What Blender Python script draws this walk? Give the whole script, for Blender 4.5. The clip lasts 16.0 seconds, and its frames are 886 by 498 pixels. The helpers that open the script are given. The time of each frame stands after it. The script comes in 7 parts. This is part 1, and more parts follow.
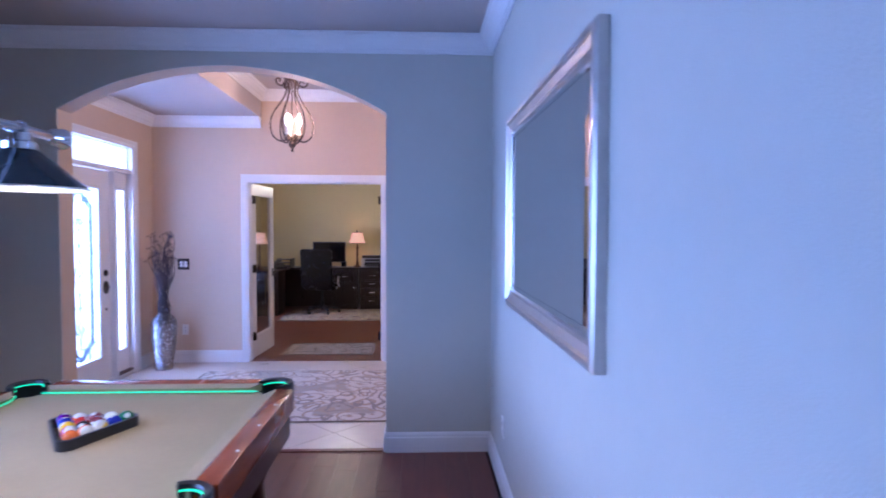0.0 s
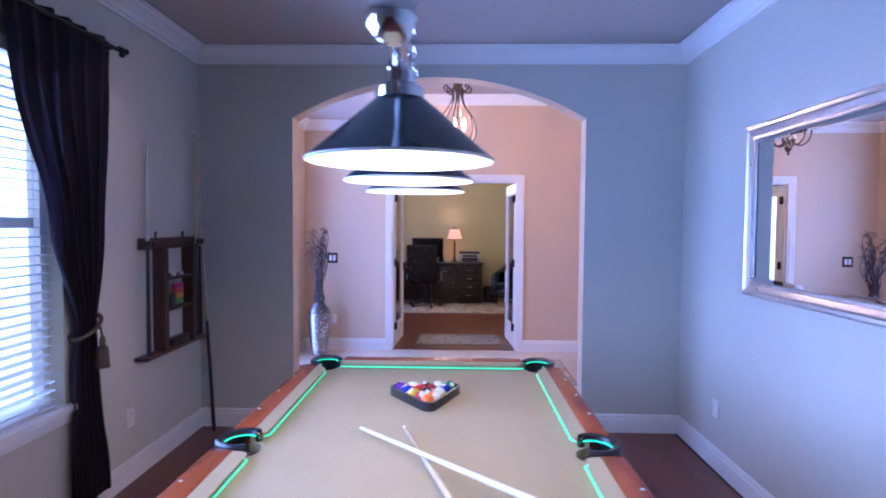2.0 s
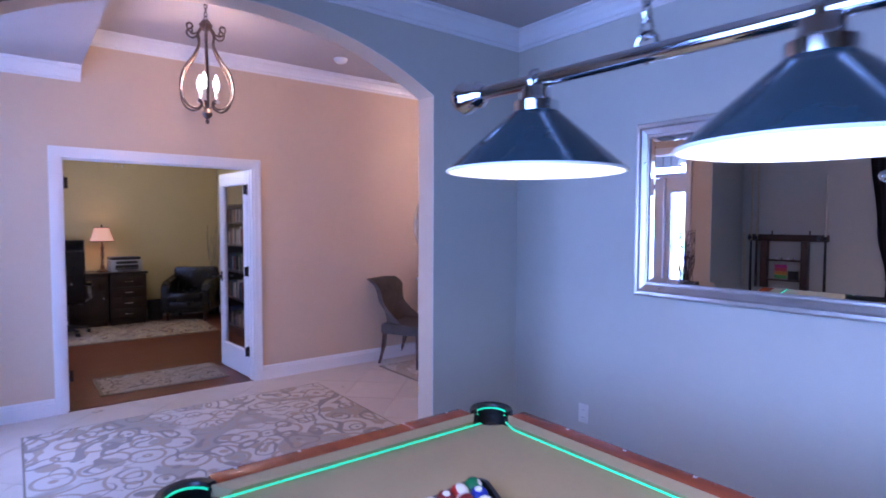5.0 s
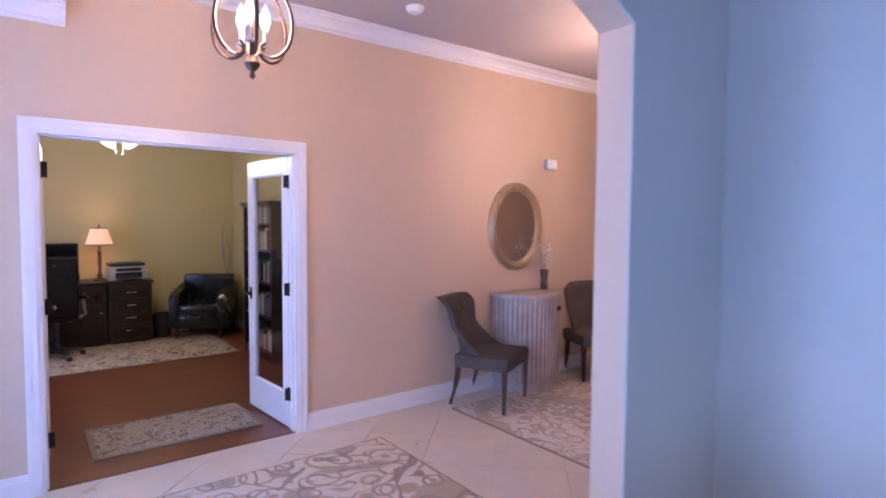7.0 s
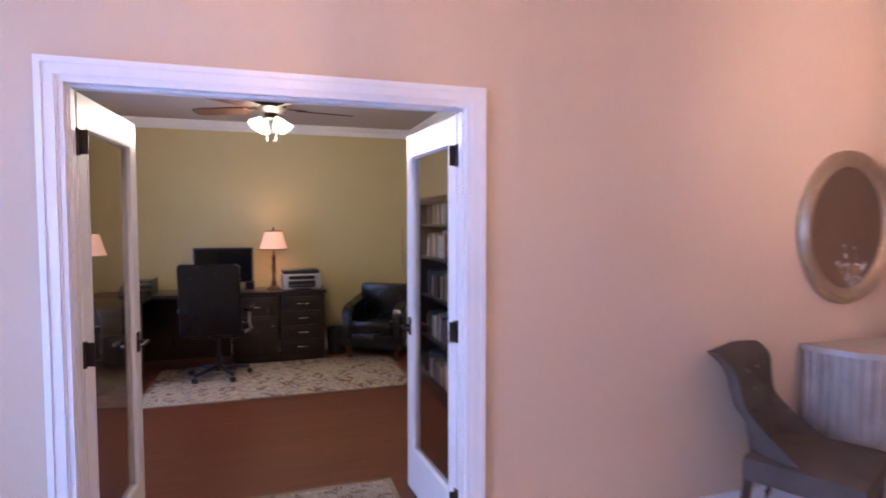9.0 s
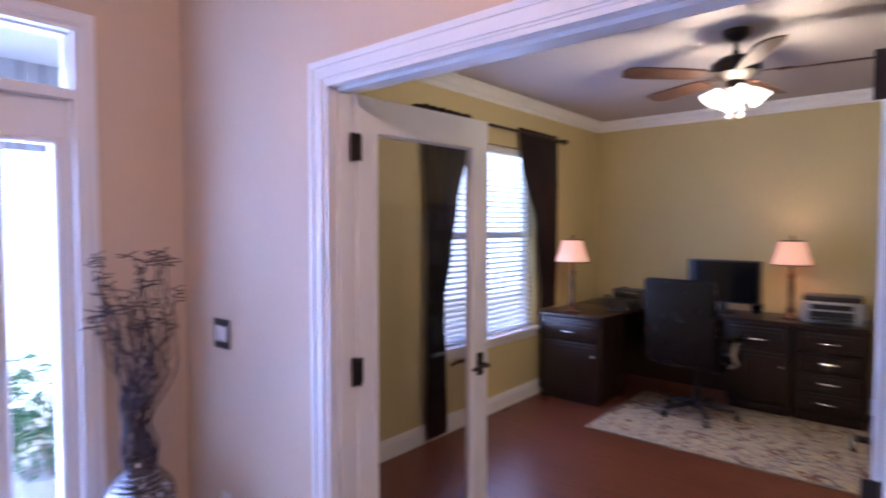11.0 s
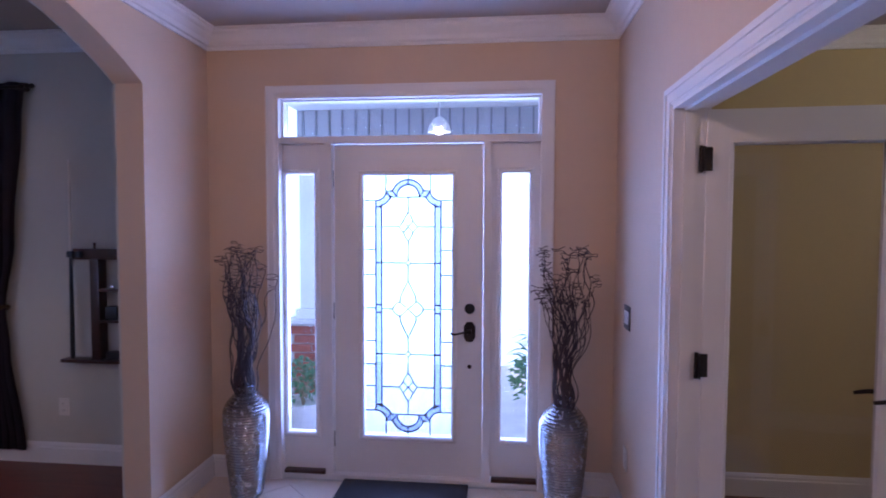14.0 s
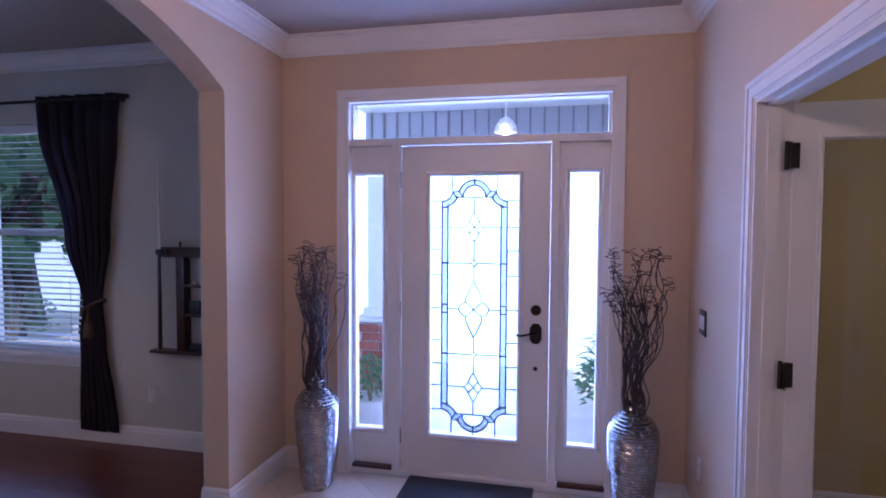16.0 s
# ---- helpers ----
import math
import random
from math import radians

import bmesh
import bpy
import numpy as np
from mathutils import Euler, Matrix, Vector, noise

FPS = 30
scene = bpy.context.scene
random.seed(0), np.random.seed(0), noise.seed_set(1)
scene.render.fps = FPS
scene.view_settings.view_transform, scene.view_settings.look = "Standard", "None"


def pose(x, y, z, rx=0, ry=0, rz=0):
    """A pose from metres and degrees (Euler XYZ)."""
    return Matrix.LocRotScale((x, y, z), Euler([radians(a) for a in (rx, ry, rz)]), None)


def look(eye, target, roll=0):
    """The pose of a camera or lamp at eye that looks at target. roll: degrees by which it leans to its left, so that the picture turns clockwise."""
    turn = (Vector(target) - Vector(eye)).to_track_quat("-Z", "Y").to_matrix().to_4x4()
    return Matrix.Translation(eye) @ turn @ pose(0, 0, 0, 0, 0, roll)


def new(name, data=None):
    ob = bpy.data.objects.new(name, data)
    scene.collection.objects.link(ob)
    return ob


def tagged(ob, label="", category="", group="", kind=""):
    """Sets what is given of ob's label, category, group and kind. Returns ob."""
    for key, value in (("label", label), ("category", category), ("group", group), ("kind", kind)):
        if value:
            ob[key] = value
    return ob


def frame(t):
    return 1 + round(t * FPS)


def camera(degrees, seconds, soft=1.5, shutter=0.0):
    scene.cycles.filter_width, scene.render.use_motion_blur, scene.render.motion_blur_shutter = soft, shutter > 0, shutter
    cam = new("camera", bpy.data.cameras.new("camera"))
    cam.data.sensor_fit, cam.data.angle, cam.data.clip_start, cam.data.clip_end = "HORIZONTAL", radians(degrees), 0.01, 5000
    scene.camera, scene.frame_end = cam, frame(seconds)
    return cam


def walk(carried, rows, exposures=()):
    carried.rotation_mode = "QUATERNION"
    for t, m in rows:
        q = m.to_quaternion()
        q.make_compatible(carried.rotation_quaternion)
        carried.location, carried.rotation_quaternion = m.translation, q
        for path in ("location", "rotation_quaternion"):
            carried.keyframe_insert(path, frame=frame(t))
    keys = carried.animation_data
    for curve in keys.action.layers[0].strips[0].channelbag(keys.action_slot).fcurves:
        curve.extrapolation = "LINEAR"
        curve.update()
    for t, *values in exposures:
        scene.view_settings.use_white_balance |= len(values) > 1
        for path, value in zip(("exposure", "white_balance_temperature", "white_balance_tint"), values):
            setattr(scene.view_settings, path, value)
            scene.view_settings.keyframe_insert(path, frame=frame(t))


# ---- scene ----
cam = camera(77.1, 16.0, soft=1.8, shutter=0.5)
PATH = [
    (0, (0.08, 0.55, 1.518), (0.161, 2.547, 1.444), 0.2),
    (0.5, (-0.196, 0.42, 1.514), (-0.18, 2.419, 1.439), 0.4),
    (1, (-0.507, 0.317, 1.5), (-0.533, 2.316, 1.422), 0.5),
    (1.5, (-0.796, 0.278, 1.49), (-0.843, 2.276, 1.412), 0.6),
    (2, (-1.073, 0.223, 1.512), (-1.123, 2.22, 1.426), 0.4),
    (2.5, (-1.289, 0.281, 1.505), (-1.32, 2.278, 1.415), 0.4),
    (3, (-1.527, 0.481, 1.512), (-1.477, 2.478, 1.417), 0.3),
    (3.5, (-1.712, 0.698, 1.505), (-1.474, 2.683, 1.417), 0.3),
    (4, (-1.969, 0.925, 1.53), (-1.229, 2.780, 1.432), 0.1),
    (4.2, (-2.056, 1.045, 1.528), (-1.154, 2.829, 1.43), 0.2),
    (6.3, (-2.189, 2.538, 1.563), (-0.872, 4.04, 1.466), 0.2),
    (6.5, (-2.093, 2.674, 1.568), (-0.818, 4.211, 1.47), 0.3),
    (7, (-1.957, 3.076, 1.564), (-0.736, 4.658, 1.461), 0.4),
    (7.5, (-1.796, 3.503, 1.525), (-0.702, 5.175, 1.43), 0.2),
    (8, (-1.623, 3.907, 1.536), (-0.671, 5.662, 1.435), 0.3),
    (8.2, (-1.544, 4.044, 1.536), (-0.629, 5.82, 1.436), 0.2),
    (10.5, (-0.50, 5.55, 1.575), (-1.247, 7.402, 1.471), -0.1),
    (11, (-0.345, 5.70, 1.565), (-1.636, 7.227, 1.481), 0.0),
    (11.5, (-0.194, 5.84, 1.584), (-1.913, 6.857, 1.494), 0.0),
    (12, (-0.016, 5.873, 1.613), (-1.899, 6.538, 1.506), -0.1),
    (12.5, (0.13, 5.952, 1.624), (-1.833, 6.317, 1.517), -0.2),
    (13, (0.236, 6.108, 1.584), (-1.76, 6.202, 1.494), -0.1),
    (13.5, (0.317, 6.205, 1.579), (-1.68, 6.131, 1.491), 0.0),
    (14, (0.364, 6.224, 1.593), (-1.623, 6.021, 1.499), 0.2),
    (14.5, (0.378, 6.224, 1.589), (-1.597, 5.924, 1.493), 0.3),
    (15, (0.379, 6.217, 1.59), (-1.586, 5.856, 1.497), 0.3),
    (15.5, (0.373, 6.217, 1.585), (-1.583, 5.812, 1.495), 0.3),
    (16, (0.37, 6.215, 1.589), (-1.58, 5.784, 1.498), 0.3),
]
EXPOSURES = [(0.0, -0.28, 5250, 27), (2.2, -0.08, 5300, 30), (3.0, -0.45, 5300, 30), (3.6, -0.60, 5300, 30), (4.2, -0.75, 5300, 30), (5.5, -0.40, 5300, 30), (6.4, -0.15, 5650, 25),
             (8.2, -0.10, 5850, 25), (10.5, -0.28, 5800, 25), (11.5, -0.36, 5600, 25), (12.5, -0.86, 5400, 30), (13.5, -1.06, 5500, 30), (16.0, -1.06, 5500, 30)]
walk(cam, [(t, look(eye, target, roll)) for t, eye, target, roll in PATH], EXPOSURES)


# ---- light and exposure ----
world = bpy.data.worlds.new("sky")
scene.world = world
world.use_nodes = True
wn = world.node_tree.nodes
sky = wn.new("ShaderNodeTexSky")
sky.sky_type = "NISHITA"
sky.sun_disc = False
sky.sun_elevation, sky.sun_rotation = radians(50), radians(60)
wn["Background"].inputs["Strength"].default_value = 0.12
world.node_tree.links.new(sky.outputs[0], wn["Background"].inputs["Color"])


def sun_lamp():
    d = bpy.data.lights.new("sun", "SUN")
    d.energy, d.angle, d.color = 4.5, radians(0.5), (1.0, 0.95, 0.88)
    ob = new("sun", d)
    ob.matrix_world = look((20, 10, 30), (0, 0, 0))
    return ob


def point_light(name, at, watts, color, radius=0.03):
    d = bpy.data.lights.new(name, "POINT")
    d.energy, d.color, d.shadow_soft_size = watts, color, radius
    ob = new(name, d)
    ob.location = at
    return ob


def window_light(name, at, target, w, h, watts, color, spread=180):
    d = bpy.data.lights.new(name, "AREA")
    d.shape, d.size, d.size_y, d.energy, d.color = "RECTANGLE", w, h, watts, color
    ob = new(name, d)
    d.spread = radians(spread)
    ob.matrix_world = look(at, target)
    return ob


DAY = (0.44, 0.56, 1.0)
WARM = (1.0, 0.66, 0.46)
NEUTRAL = (1.0, 0.86, 0.68)
sun_lamp()
window_light("window_light", (-2.95, 1.90, 1.45), (0, 1.90, 1.3), 1.8, 1.5, 88, (0.30, 0.50, 1.0), 130)
window_light("door_light", (-3.105, 5.67, 1.25), (0, 5.67, 1.1), 1.5, 1.9, 185, (0.36, 0.52, 1.0))
window_light("office_window_light", (-2.975, 9.42, 1.4), (0, 9.42, 1.2), 1.2, 1.45, 26, DAY)
for _x, _y in ((-1.193, 1.39), (-1.22, 1.91), (-1.24, 2.45)):
    point_light("bulb_light", (_x, _y, 1.695), 11, NEUTRAL, 0.04)
for _c, _w in (((-1.077, 5.647, 2.49), 46), ((1.86, 5.65, 2.42), 72)):
    point_light("bulb_light", _c, _w, WARM, 0.025)
point_light("bulb_light", (-1.14, 9.22, 2.24), 54, (1.0, 0.86, 0.58), 0.08)
point_light("bulb_light", (-1.12, 11.17, 1.37), 5, WARM, 0.04)
point_light("bulb_light", (-2.72, 10.34, 1.37), 4, (1.0, 0.6, 0.45), 0.04)
point_light("bulb_light", (-4.42, 5.70, 2.39), 3, NEUTRAL, 0.05)
# unseen lamp added to brighten the hall
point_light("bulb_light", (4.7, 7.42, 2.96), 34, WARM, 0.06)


# ---- materials ----
def mat(name, base, rough=0.5, metal=0.0, scale=6.0, vary=0.12, bump=0.0, bscale=60.0, spec=0.5, fine=0.5, stretch=(1, 1, 1), random_vary=0.0, dark=None, world=False, rvar=0.06):
    """A painted or solid surface whose colour varies at two scales, with a fine relief."""
    m = bpy.data.materials.new(name)
    m.use_nodes = True
    nt = m.node_tree
    n, lk = nt.nodes, nt.links
    b = n["Principled BSDF"]
    b.inputs["Metallic"].default_value = metal
    b.inputs["Specular IOR Level"].default_value = spec
    tc, mp = n.new("ShaderNodeTexCoord"), n.new("ShaderNodeMapping")
    mp.inputs["Scale"].default_value = stretch
    if world:
        lk.new(n.new("ShaderNodeNewGeometry").outputs["Position"], mp.inputs["Vector"])
    else:
        lk.new(tc.outputs["Object"], mp.inputs["Vector"])
    big, small = n.new("ShaderNodeTexNoise"), n.new("ShaderNodeTexNoise")
    big.inputs["Scale"].default_value, small.inputs["Scale"].default_value = scale, scale * 12
    big.inputs["Detail"].default_value = small.inputs["Detail"].default_value = 4
    for q in (big, small):
        lk.new(mp.outputs[0], q.inputs["Vector"])
    mix = n.new("ShaderNodeMix")
    mix.inputs[0].default_value = fine * 0.5
    lk.new(big.outputs["Fac"], mix.inputs[2])
    lk.new(small.outputs["Fac"], mix.inputs[3])
    fac = mix.outputs[0]
    if random_vary:
        oi, ad = n.new("ShaderNodeObjectInfo"), n.new("ShaderNodeMath")
        ad.operation = "MULTIPLY_ADD"
        ad.inputs[1].default_value = random_vary
        lk.new(oi.outputs["Random"], ad.inputs[0])
        lk.new(fac, ad.inputs[2])
        su = n.new("ShaderNodeMath")
        su.operation = "SUBTRACT"
        su.inputs[1].default_value = random_vary / 2
        lk.new(ad.outputs[0], su.inputs[0])
        fac = su.outputs[0]
    ramp = n.new("ShaderNodeValToRGB")
    lo = dark or tuple(c * (1 - vary) for c in base)
    hi = tuple(min(1, c * (1 + vary)) for c in base)
    ramp.color_ramp.elements[0].position, ramp.color_ramp.elements[1].position = 0.3, 0.7
    ramp.color_ramp.elements[0].color, ramp.color_ramp.elements[1].color = (*lo, 1), (*hi, 1)
    lk.new(fac, ramp.inputs[0])
    lk.new(ramp.outputs[0], b.inputs["Base Color"])
    rr = n.new("ShaderNodeMapRange")
    rr.inputs["To Min"].default_value, rr.inputs["To Max"].default_value = max(0.02, rough - rvar), min(1, rough + rvar)
    lk.new(big.outputs["Fac"], rr.inputs["Value"])
    lk.new(rr.outputs[0], b.inputs["Roughness"])
    if bump:
        bn, bp = n.new("ShaderNodeTexNoise"), n.new("ShaderNodeBump")
        bn.inputs["Scale"].default_value = bscale
        bn.inputs["Detail"].default_value = 3
        lk.new(mp.outputs[0], bn.inputs["Vector"])
        bp.inputs["Strength"].default_value, bp.inputs["Distance"].default_value = bump, 0.004
        lk.new(bn.outputs["Fac"], bp.inputs["Height"])
        lk.new(bp.outputs[0], b.inputs["Normal"])
    return m


def glow(name, color, strength):
    m = bpy.data.materials.new(name)
    m.use_nodes = True
    b = m.node_tree.nodes["Principled BSDF"]
    b.inputs["Base Color"].default_value = (*color, 1)
    b.inputs["Emission Color"].default_value = (*color, 1)
    b.inputs["Emission Strength"].default_value = strength
    return m


def glass_mat(name, color=(1, 1, 1), rough=0.0):
    """Thin clear pane: mostly transparent, with a mirror-like gloss at grazing angles."""
    m = bpy.data.materials.new(name)
    m.use_nodes = True
    n, lk = m.node_tree.nodes, m.node_tree.links
    n.remove(n["Principled BSDF"])
    tr, gl, fr, mx = n.new("ShaderNodeBsdfTransparent"), n.new("ShaderNodeBsdfGlossy"), n.new("ShaderNodeLayerWeight"), n.new("ShaderNodeMixShader")
    tr.inputs["Color"].default_value = (*color, 1)
    gl.inputs["Roughness"].default_value = rough
    fr.inputs["Blend"].default_value = 0.5
    pw, ma = n.new("ShaderNodeMath"), n.new("ShaderNodeMath")
    pw.operation, ma.operation = "POWER", "MULTIPLY_ADD"
    pw.inputs[1].default_value, ma.inputs[1].default_value, ma.inputs[2].default_value = 4.0, 0.6, 0.035
    lk.new(fr.outputs["Facing"], pw.inputs[0])
    lk.new(pw.outputs[0], ma.inputs[0])
    lk.new(ma.outputs[0], mx.inputs[0])
    lk.new(tr.outputs[0], mx.inputs[1])
    lk.new(gl.outputs[0], mx.inputs[2])
    lk.new(mx.outputs[0], n["Material Output"].inputs["Surface"])
    return m


M_GREIGE = mat("greige_paint", (0.56, 0.54, 0.47), 0.62, scale=1.6, vary=0.04, bump=0.25, bscale=220)
M_BEIGE = mat("beige_paint", (0.64, 0.49, 0.35), 0.6, scale=1.6, vary=0.04, bump=0.25, bscale=220)
M_YELLOW = mat("olive_yellow_paint", (0.57, 0.47, 0.23), 0.6, scale=1.6, vary=0.04, bump=0.25, bscale=220)
M_CEIL = mat("ceiling_paint", (0.46, 0.41, 0.38), 0.8, scale=1.2, vary=0.04, bump=0.35, bscale=150)
M_WHITE = mat("white_gloss_paint", (0.80, 0.79, 0.78), 0.36, scale=3, vary=0.03, bump=0.008)
M_TRAVERTINE = mat("travertine_tile", (0.62, 0.54, 0.45), 0.30, scale=7, vary=0.06, bump=0.0, bscale=30, random_vary=0.15, world=True)
M_GROUT = mat("grout", (0.54, 0.48, 0.40), 0.9, scale=20, vary=0.1)
M_DARKWOOD = mat("dark_plank", (0.155, 0.050, 0.036), 0.36, rvar=0.012, scale=4, vary=0.16, bump=0.0, bscale=30, stretch=(6, 1, 6), random_vary=0.26, world=True)
M_REDWOOD = mat("red_plank", (0.15, 0.044, 0.020), 0.34, rvar=0.012, scale=4, vary=0.16, bump=0.0, bscale=30, stretch=(1, 6, 6), random_vary=0.24, world=True)
M_SUBFLOOR = mat("dark_subfloor", (0.02, 0.01, 0.008), 0.8, scale=20)


# ---- mesh helpers ----
def box(bm, x0, x1, y0, y1, z0, z1, bevel=0.0, m=None):
    r = bmesh.ops.create_cube(bm, size=1)
    vs = r["verts"]
    t = Matrix.Translation(((x0 + x1) / 2, (y0 + y1) / 2, (z0 + z1) / 2)) @ Matrix.Diagonal((abs(x1 - x0), abs(y1 - y0), abs(z1 - z0), 1))
    bmesh.ops.transform(bm, matrix=(m @ t) if m else t, verts=vs)
    if bevel:
        es = {e for v in vs for e in v.link_edges}
        bmesh.ops.bevel(bm, geom=list(es), offset=bevel, segments=2, affect="EDGES", profile=0.6)
    return bm


def cyl(bm, x, y, z0, z1, r0, r1=None, n=20, m=None):
    r1 = r0 if r1 is None else r1
    lathe(bm, [(0, z0), (r0, z0), (r1, z1), (0, z1)], n, (x, y, 0), m)
    return bm


def lathe(bm, profile, n=24, at=(0, 0, 0), m=None, start=0.0, sweep=2 * math.pi):
    """Turns a profile of (radius, height) about the upright through at."""
    closed = abs(sweep - 2 * math.pi) < 1e-6
    cols = n if closed else n + 1
    rings = []
    for r, z in profile:
        if r < 1e-6:
            p = Vector((at[0], at[1], at[2] + z))
            rings.append([bm.verts.new(m @ p if m else p)])
        else:
            ring = []
            for i in range(cols):
                a = start + sweep * i / n
                p = Vector((at[0] + r * math.cos(a), at[1] + r * math.sin(a), at[2] + z))
                ring.append(bm.verts.new(m @ p if m else p))
            rings.append(ring)
    for a, b in zip(rings, rings[1:]):
        k = n if closed else n
        for i in range(k):
            j = (i + 1) % cols
            if len(a) == 1 and len(b) == 1:
                continue
            if len(a) == 1:
                bm.faces.new((a[0], b[j], b[i]))
            elif len(b) == 1:
                bm.faces.new((a[i], a[j], b[0]))
            else:
                bm.faces.new((a[i], a[j], b[j], b[i]))
    return bm


def tube(bm, pts, r, n=8, cap=True, closed=False):
    """A round bar along points; r is one radius or one for each point."""
    pts = [Vector(p) for p in pts]
    k = len(pts)
    rings, prev = [], None
    for i, p in enumerate(pts):
        a = pts[(i - 1) % k] if (i > 0 or closed) else p
        b = pts[(i + 1) % k] if (i < k - 1 or closed) else p
        d = (b - a).normalized()
        if prev is None:
            side = d.orthogonal().normalized()
        else:
            side = (prev - d * prev.dot(d)).normalized()
        prev = side
        up = d.cross(side)
        rr = r[i] if isinstance(r, (list, tuple)) else r
        rings.append([bm.verts.new(p + (side * math.cos(2 * math.pi * j / n) + up * math.sin(2 * math.pi * j / n)) * rr) for j in range(n)])
    for i in range(k if closed else k - 1):
        a, b = rings[i], rings[(i + 1) % k]
        for j in range(n):
            bm.faces.new((a[j], a[(j + 1) % n], b[(j + 1) % n], b[j]))
    if cap and not closed:
        bm.faces.new(rings[0][::-1])
        bm.faces.new(rings[-1])
    return bm


def prism(bm, poly, axis, lo, hi):
    """A polygon of (u, v) pushed along an axis: x takes (y, z), y takes (x, z), z takes (x, y)."""
    def put(u, v, w):
        return {"x": (w, u, v), "y": (u, w, v), "z": (u, v, w)}[axis]
    a = [bm.verts.new(put(u, v, lo)) for u, v in poly]
    b = [bm.verts.new(put(u, v, hi)) for u, v in poly]
    k = len(poly)
    bm.faces.new(a)
    bm.faces.new(b[::-1])
    for i in range(k):
        bm.faces.new((a[i], b[i], b[(i + 1) % k], a[(i + 1) % k]))
    return bm


def ball(bm, at, r, n=16, scale=(1, 1, 1)):
    res = bmesh.ops.create_uvsphere(bm, u_segments=n, v_segments=max(6, n // 2), radius=r)
    bmesh.ops.transform(bm, matrix=Matrix.Translation(at) @ Matrix.Diagonal((*scale, 1)), verts=res["verts"])
    return bm


def finish(name, bm, material, smooth=True):
    bmesh.ops.recalc_face_normals(bm, faces=bm.faces)
    me = bpy.data.meshes.new(name)
    bm.to_mesh(me)
    bm.free()
    if smooth:
        me.polygons.foreach_set("use_smooth", [True] * len(me.polygons))
        me.set_sharp_from_angle(angle=radians(38))
    if material:
        me.materials.append(material)
    return new(name, me)


def part(name, bm, material, parent, label="", smooth=True):
    ob = finish(name, bm, material, smooth)
    ob.parent = parent
    if label:
        tagged(ob, label)
    return ob


def partw(name, bm, material, parent, label="", smooth=True):
    """As part(), for a mesh written in the world's coordinates."""
    ob = part(name, bm, material, parent, label, smooth)
    up = parent
    chain = Matrix.Identity(4)
    while up:
        chain = up.matrix_basis.copy() if not up.parent else up.matrix_parent_inverse @ up.matrix_basis
        if not up.parent:
            break
        up = up.parent
    ob.matrix_parent_inverse = chain.inverted() if parent.parent is None else Matrix.Identity(4)
    return ob


def thing(name, label, category, at=(0, 0, 0), turn=0.0, group="", kind=""):
    ob = new(name)
    ob.empty_display_size = 0.05
    ob.matrix_world = pose(*at, 0, 0, turn)
    return tagged(ob, label, category, group, kind)


def setting(name, bm, material, label, category, smooth=False):
    return tagged(finish(name, bm, material, smooth), label, category, kind="structure")


def B():
    return bmesh.new()


# ---- the shell of the house ----
XW, XP, XE = -2.905, -2.975, 0.56
YA, YB = 4.285, 4.442
YN, YO = 6.885, 7.005
ARL, ARR, SPRING, CROWN = -2.28, -0.15, 2.285, 2.58
POOL_C, LOW_C, HIGH_C, OFF_C = 2.785, 2.745, 3.045, 2.67
OXW, OXE, OYN = -3.00, 0.60, 11.45
FXE = 7.0


def holed_wall(name, axis, lo, hi, u0, u1, z0, z1, holes, material, label):
    """A wall of thickness lo..hi across axis, from u0 to u1, with rectangular openings (u, u, z, z)."""
    bm = B()
    us = sorted({u0, u1, *[h[0] for h in holes], *[h[1] for h in holes]})
    for a, b in zip(us, us[1:]):
        cut = sorted([(h[2], h[3]) for h in holes if h[0] < (a + b) / 2 < h[1]])
        z = z0
        spans = []
        for c, d in cut:
            if c > z:
                spans.append((z, c))
            z = d
        if z < z1:
            spans.append((z, z1))
        for c, d in spans:
            if axis == "x":
                box(bm, lo, hi, a, b, c, d)
            else:
                box(bm, a, b, lo, hi, c, d)
    bmesh.ops.remove_doubles(bm, verts=bm.verts, dist=1e-5)
    inner = [f for f in bm.faces if sum(1 for g in bm.faces if g is not f and (g.calc_center_median() - f.calc_center_median()).length < 1e-5)]
    bmesh.ops.delete(bm, geom=inner, context="FACES_ONLY")
    return setting(name, bm, material, label, "wall")


def arch_curve(n=28):
    w = (ARR - ARL) / 2
    rise = CROWN - SPRING
    rad = (w * w + rise * rise) / (2 * rise)
    mid = (ARL + ARR) / 2
    half = math.asin(w / rad)
    return [(mid + rad * math.sin(half * (2 * i / n - 1)), CROWN - rad + rad * math.cos(half * (2 * i / n - 1))) for i in range(n + 1)]


def arch_wall():
    """The wall between the game room and the foyer, with its broad arch; its two faces have two paints."""
    def leaf(name, y0, y1, x0, x1, top, material, label):
        bm = B()
        box(bm, x0, ARL, y0, y1, 0, top)
        box(bm, ARR, x1, y0, y1, 0, top)
        prism(bm, [*arch_curve(), (ARR, top), (ARL, top)], "y", y0, y1)
        return setting(name, bm, material, label, "wall")
    leaf("wall_arch_south", YA, YA + 0.012, XP, XE, POOL_C, M_GREIGE, "greige painted wall with a broad arched opening")
    leaf("wall_arch_north", YA + 0.012, YB, XP - 0.16, FXE, HIGH_C + 0.1, M_BEIGE, "beige painted foyer wall with a broad arched opening")


